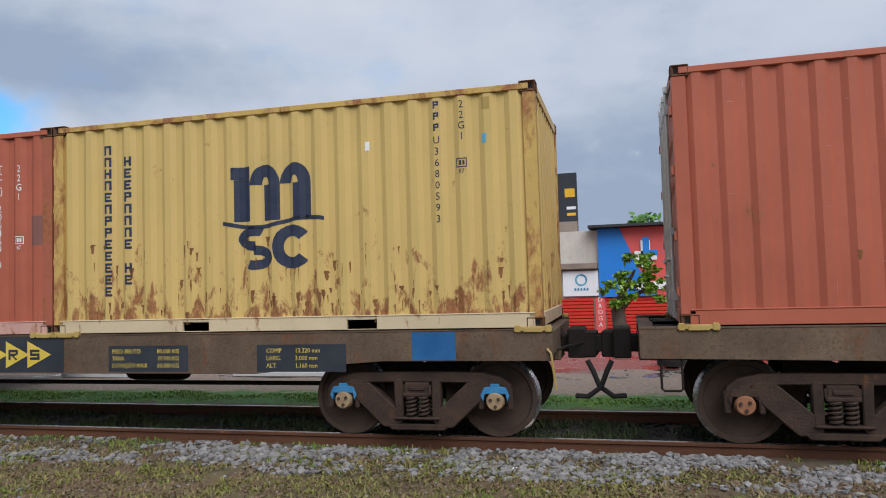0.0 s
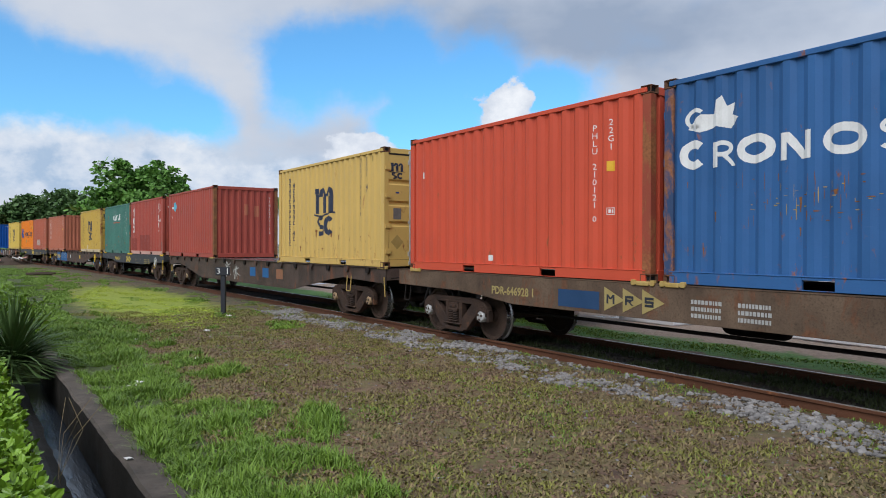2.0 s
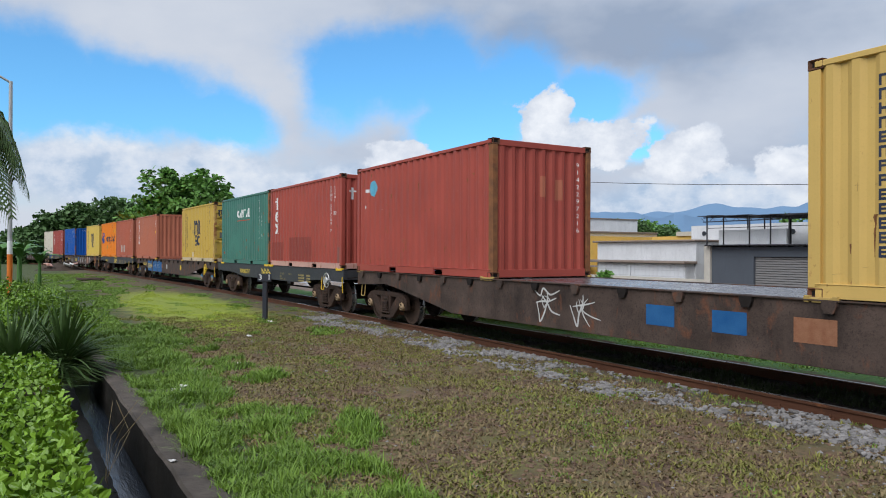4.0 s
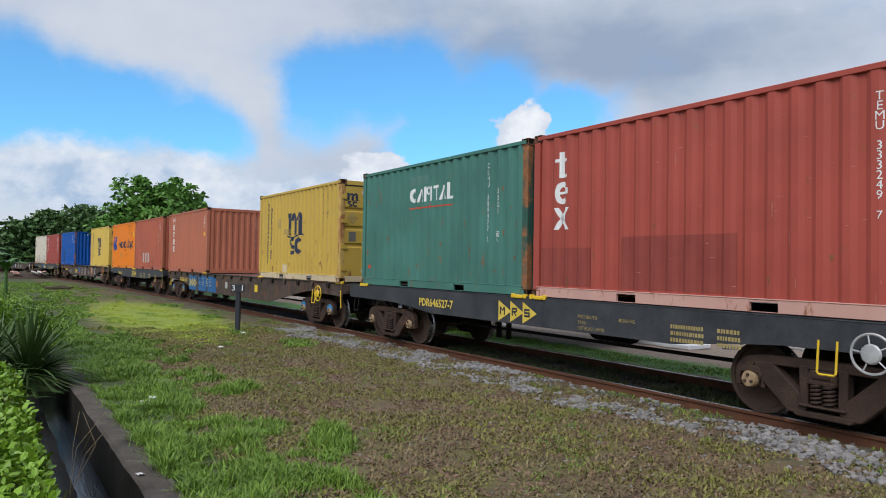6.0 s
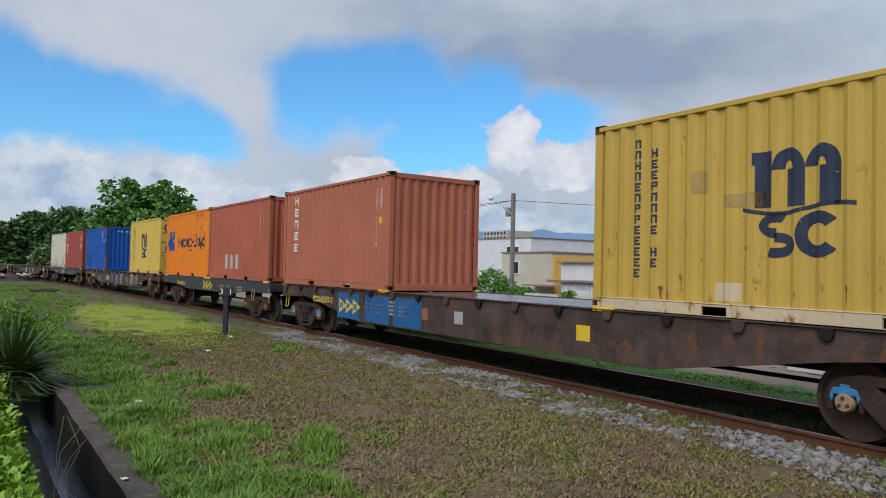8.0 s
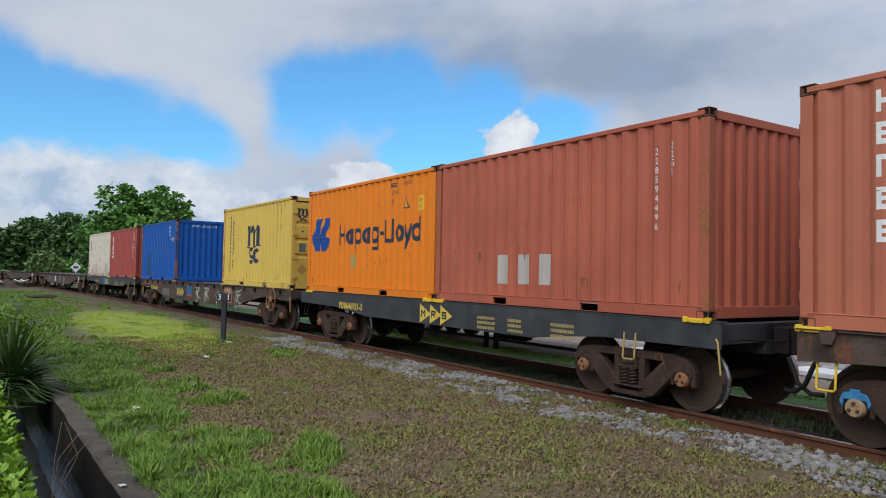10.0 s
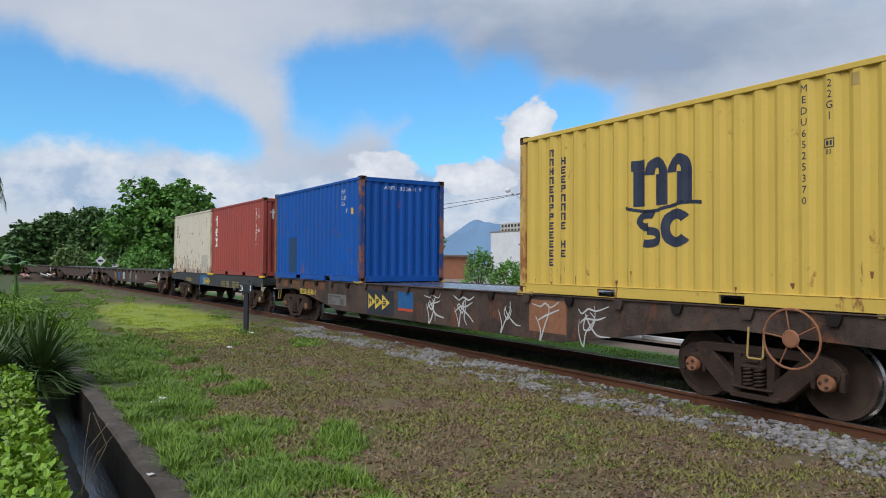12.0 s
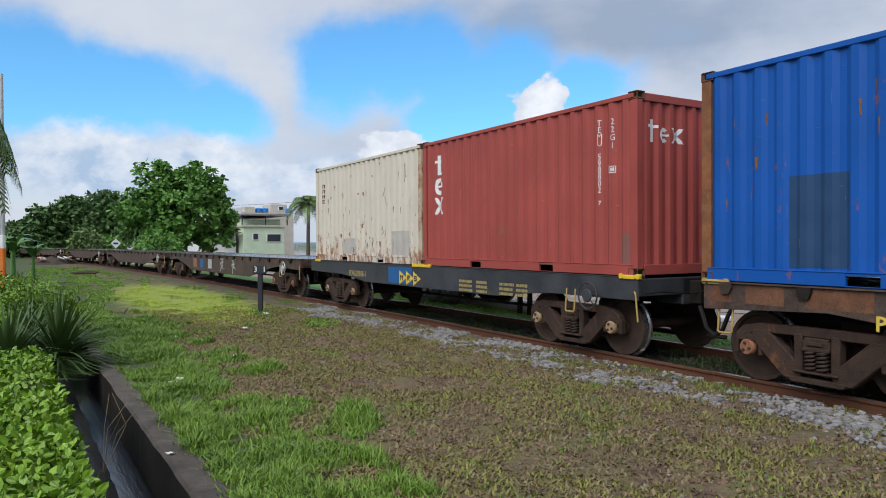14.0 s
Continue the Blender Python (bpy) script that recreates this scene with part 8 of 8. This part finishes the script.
    for x1, y1, z1 in ((26, 10, -1.2), (-40, -8, -.3), (-44, -4, -1.2)):
        pts = [(x1 * u, y1 * u, 5.9 + z1 * u - 1.6 * u * (1 - u)) for u in [k / 12 for k in range(13)]]
        part("wire", MB().tube(pts, .018, 4), M["roof_dark"], p)


build_town()


def build_small_things():
    lp = thing("street_lamp", "galvanised street lamp with orange and white foot", "street lamp", m=pose(-28, -.80, 0))
    part("post", MB().tube([(0, 0, 2.2), (0, 0, 7.6)], .075, 10, taper=.75), M["steel_pole"], lp, smooth=True)
    part("foot", MB().tube([(0, 0, 0), (0, 0, 1.75)], .085, 10), M["orange_paint"], lp, "orange painted foot", smooth=True)
    part("band", MB().tube([(0, 0, 1.75), (0, 0, 2.2)], .083, 10), M["ink_white"], lp, "white painted band", smooth=True)
    part("arm", MB().tube([(0, 0, 7.55), (0, -.3, 7.72), (0, -1.0, 7.78)], .04, 8), M["steel_pole"], lp)
    part("lamp_head", MB().prism([(-1.7, 7.74), (-1.0, 7.72), (-.95, 7.80), (-1.3, 7.86), (-1.7, 7.82)], -.12, .12, axis="x"), M["steel_pole"], lp, "flat lamp head")
    k = thing("kilometre_post", "black marker post with white numerals", "marker post", m=pose(-19.2, 5.42, 0, 0, 0, 58))
    part("post", MB().box(-.06, .06, -.06, .06, -.05, 1.16), M["sign_black"], k, "", .008)
    pl = part("plate", MB().box(-.19, .19, -.085, -.062, 1.06, 1.28), M["sign_black"], k, "", .004)
    for s, x in (("3", -.11), ("1", .13)):
        v, f = text_mesh(s, .15, 1, 1.1)
        part("numeral", MB().add([(a + x, -.088, c + 1.17) for a, q, c in v], f), M["ink_white"], pl)
    d = thing("warning_sign", "small white diamond sign on a post", "sign", m=pose(-69.5, 6.6, 0, 0, 0, 85))
    part("post", MB().tube([(0, 0, 0), (0, 0, 1.9)], .04, 6), M["steel_pole"], d)
    part("plate", MB().prism([(0, 1.45), (.42, 1.9), (0, 2.35), (-.42, 1.9)], -.06, -.04), M["panel_white"], d, "white diamond plate")
    part("symbol", MB().prism([(-.2, 1.82), (.2, 1.82), (.2, 1.98), (-.2, 1.98)], -.066, -.061), M["sign_black"], d)
    r = random.Random(77)
    pile = thing("debris_pile", "heap of earth, sticks and pale rubbish on the verge", "rubbish heap", m=pose(-74.5, 1.9, 0))
    mb = MB()
    n = 14
    v = [(0, 0, .8)] + [(math.cos(i / n * 6.283) * 1.2 * r.uniform(.8, 1.1), math.sin(i / n * 6.283) * 1.3 * r.uniform(.8, 1.1), .45 * r.uniform(.7, 1.1)) for i in range(n)] + [(math.cos(i / n * 6.283) * 2.0, math.sin(i / n * 6.283) * 2.2, -.02) for i in range(n)]
    mb.add(v, [(0, 1 + i, 1 + (i + 1) % n) for i in range(n)] + [(1 + i, 1 + n + i, 1 + n + (i + 1) % n, 1 + (i + 1) % n) for i in range(n)])
    part("earth", mb, M["sleeper"], pile, "dark heaped earth")
    for i in range(10):
        a = r.uniform(0, 6.28)
        part("stick", MB().tube([(math.cos(a) * 1.6, math.sin(a) * 1.6, .2), (-math.cos(a) * .6, -math.sin(a) * .8, .75 + r.uniform(0, .2))], .04, 5), M["bark"], pile)
    for i in range(5):
        part("scrap", MB().box(-.3, .3, -.25, .25, 0, .12), M["litter"] if i % 2 else M["sill_pink"], pile, "", .03, m=pose(r.uniform(.6, 1.4), r.uniform(-1.2, 1.2), .5, r.uniform(-20, 20), 20, r.uniform(0, 180)))
    for i, (x, y) in enumerate(((-48.1, 2.8), (-49.0, 3.0))):
        lg = thing("log", "dark fallen branch on the grass", "branch", m=pose(x, y, .08, 0, 0, 60 + 30 * i))
        part("wood", MB().tube([(-.8, 0, 0), (0, .08, .05), (.7, 0, .02)], .09, 7, taper=.6), M["sleeper"], lg, smooth=True)
    # litter on the verge
    for i, (x, y, s) in enumerate(((-10.05, 1.75, .16), (-9.9, 1.62, .12), (-13.3, 2.05, .12), (-15.4, 4.0, .14), (-18.3, 5.3, .15), (-11.8, 2.9, .08), (-6.6, 1.05, .07), (-1.15, 6.95, .11), (-14.8, 2.5, .08))):
        lt = thing("litter", "crumpled pale scrap of paper or plastic", "litter", "litter on the verge", m=pose(x, y, .03, 0, 0, i * 67))
        mb = MB()
        rr = random.Random(i)
        q = 5
        v = [(a / (q - 1) * s - s / 2, b / (q - 1) * s * .7 - s * .35, rr.uniform(0, s * .35)) for a in range(q) for b in range(q)]
        v += [(a, b, c + .004) for a, b, c in v]
        fc = [(a * q + b, (a + 1) * q + b, (a + 1) * q + b + 1, a * q + b + 1) for a in range(q - 1) for b in range(q - 1)]
        mb.add(v, fc + [tuple(k2 + q * q for k2 in f) for f in fc])
        part("sheet", mb, M["litter"], lt)
    tw = thing("dead_twigs", "bare dry weed stalks leaning over the drain", "weed", m=pose(-7.0, .55, 0))
    for i in range(5):
        a = r.uniform(-.5, .5)
        part("stalk", MB().tube([(a * .3, 0, -.2), (a, .1 + r.uniform(-.1, .15), .15), (a * 1.6, .2 + r.uniform(-.1, .2), .42)], .0025, 4), M["weed"], tw)
    # bin bags by the shop
    for i, (x, y, s) in enumerate(((.85, 15.6, .34), (1.35, 15.8, .3))):
        bg = thing("rubbish_bag", "knotted black plastic rubbish bag", "rubbish bag", "rubbish bags", m=pose(x, y, 0))
        mb = MB().lathe([(.05, .0), (s * .9, .04), (s, s * .5), (s * .8, s), (s * .3, s * 1.35), (.05, s * 1.5)], 12, axis="z")
        mb.v = [(a * (1 + .2 * noise.noise(Vector((a * 6, b * 6, c * 6 + i)))), b * (1 + .2 * noise.noise(Vector((b * 6, a * 6, c * 6)))), c) for a, b, c in mb.v]
        part("bag", mb, M["rubber"], bg, smooth=True)
    for x0, x1, y in ((-12.6, -10.9, 13.9), (-8.4, -5.0, 14.2)):
        sl = thing("concrete_slab", "pale broken concrete slab lying on the lane", "slab", "slabs", m=pose((x0 + x1) / 2, y, 0))
        part("slab", MB().box((x0 - x1) / 2, (x1 - x0) / 2, -.4, .4, .0, .12), M["panel_white"], sl, "", .02)
    # parked flatbed trailer behind the track
    tr = thing("parked_trailer", "parked flatbed trailer with blue bed and black tyres", "trailer", m=pose(-18.2, 12.0, 0, 0, 0, 2))
    part("chassis", MB().box(-6.2, 6.0, -.5, .5, .62, .95), M["under"], tr, "", .02)
    part("load_bed", MB().box(-6.5, 6.4, -1.2, 1.2, .96, 1.20), M["tarp_blue"], tr, "blue painted bed", .02)
    part("side_board", MB().box(-6.5, 6.4, -1.24, -1.2, 1.0, 1.28), M["tarp_blue"], tr, "", .01)
    for x in (3.2, 3.6):
        part("stand", MB().box(x - .05, x + .05, -1.1, -1.0, 0, .96), M["under"], tr)
    M["dusty_tyre"] = surf("dusty grey tyre", (0.055, 0.052, 0.050), (0.15, 0.145, 0.14), 6, .85)
    ty = MB().lathe([(.22, -.14), (.42, -.13), (.47, -.09), (.47, .09), (.42, .13), (.22, .14)], 22).mesh("tyre", [M["dusty_tyre"]], smooth=True)
    hub = MB().lathe([(.22, -.1), (.1, -.05), (.08, -.16)], 12).mesh("rim", [M["steel_pole"]], smooth=True)
    for x in (-2.15, -1.15, -.15):
        for y in (-1.0, 1.0):
            wh = link("wheel", ty, tr, "", pose(x, y, .47))
            link("rim", hub, wh, "", pose(0, 0, 0, 0, 0, 0 if y < 0 else 180))


build_small_things()


# ================= distance =================
def build_mountains():
    # Distance haze is mixed into the slopes' base colour.
    M["mountain"] = surf("mountain slope with haze in its blue", (0.14, 0.24, 0.37), (0.17, 0.275, 0.41), .004, 1, 0, 0, .02, grime=.1)
    root = thing("mountain_range", "hazy blue forested mountains on the horizon", "mountains", kind="structure")
    for ring_d, amp, seed in ((1450, 1.0, 2), (1800, 1.25, 7)):
        mb = MB()
        n = 420
        v = []
        for i in range(n + 1):
            az = 72 - 102 * i / n
            h = (84 + 40 * noise.fractal(Vector((az * .06, seed, 0)), .75, 2.1, 4)) * amp
            h = max(12, h) * (1 if az > 25 else .8) * max(0.02, min(1, (66 - az) / 10))
            for d, k in ((ring_d - 260, 0), (ring_d - 120, .45), (ring_d, 1), (ring_d + 200, .0)):
                j = 1 + .15 * noise.noise(Vector((az * .4, d, seed)))
                v.append((-math.sin(radians(az)) * d, math.cos(radians(az)) * d, h * k * j if k else -2))
        mb.add(v, [(i * 4 + j, (i + 1) * 4 + j, (i + 1) * 4 + j + 1, i * 4 + j + 1) for i in range(n) for j in range(3)])
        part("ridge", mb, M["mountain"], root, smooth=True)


build_mountains()
motions()
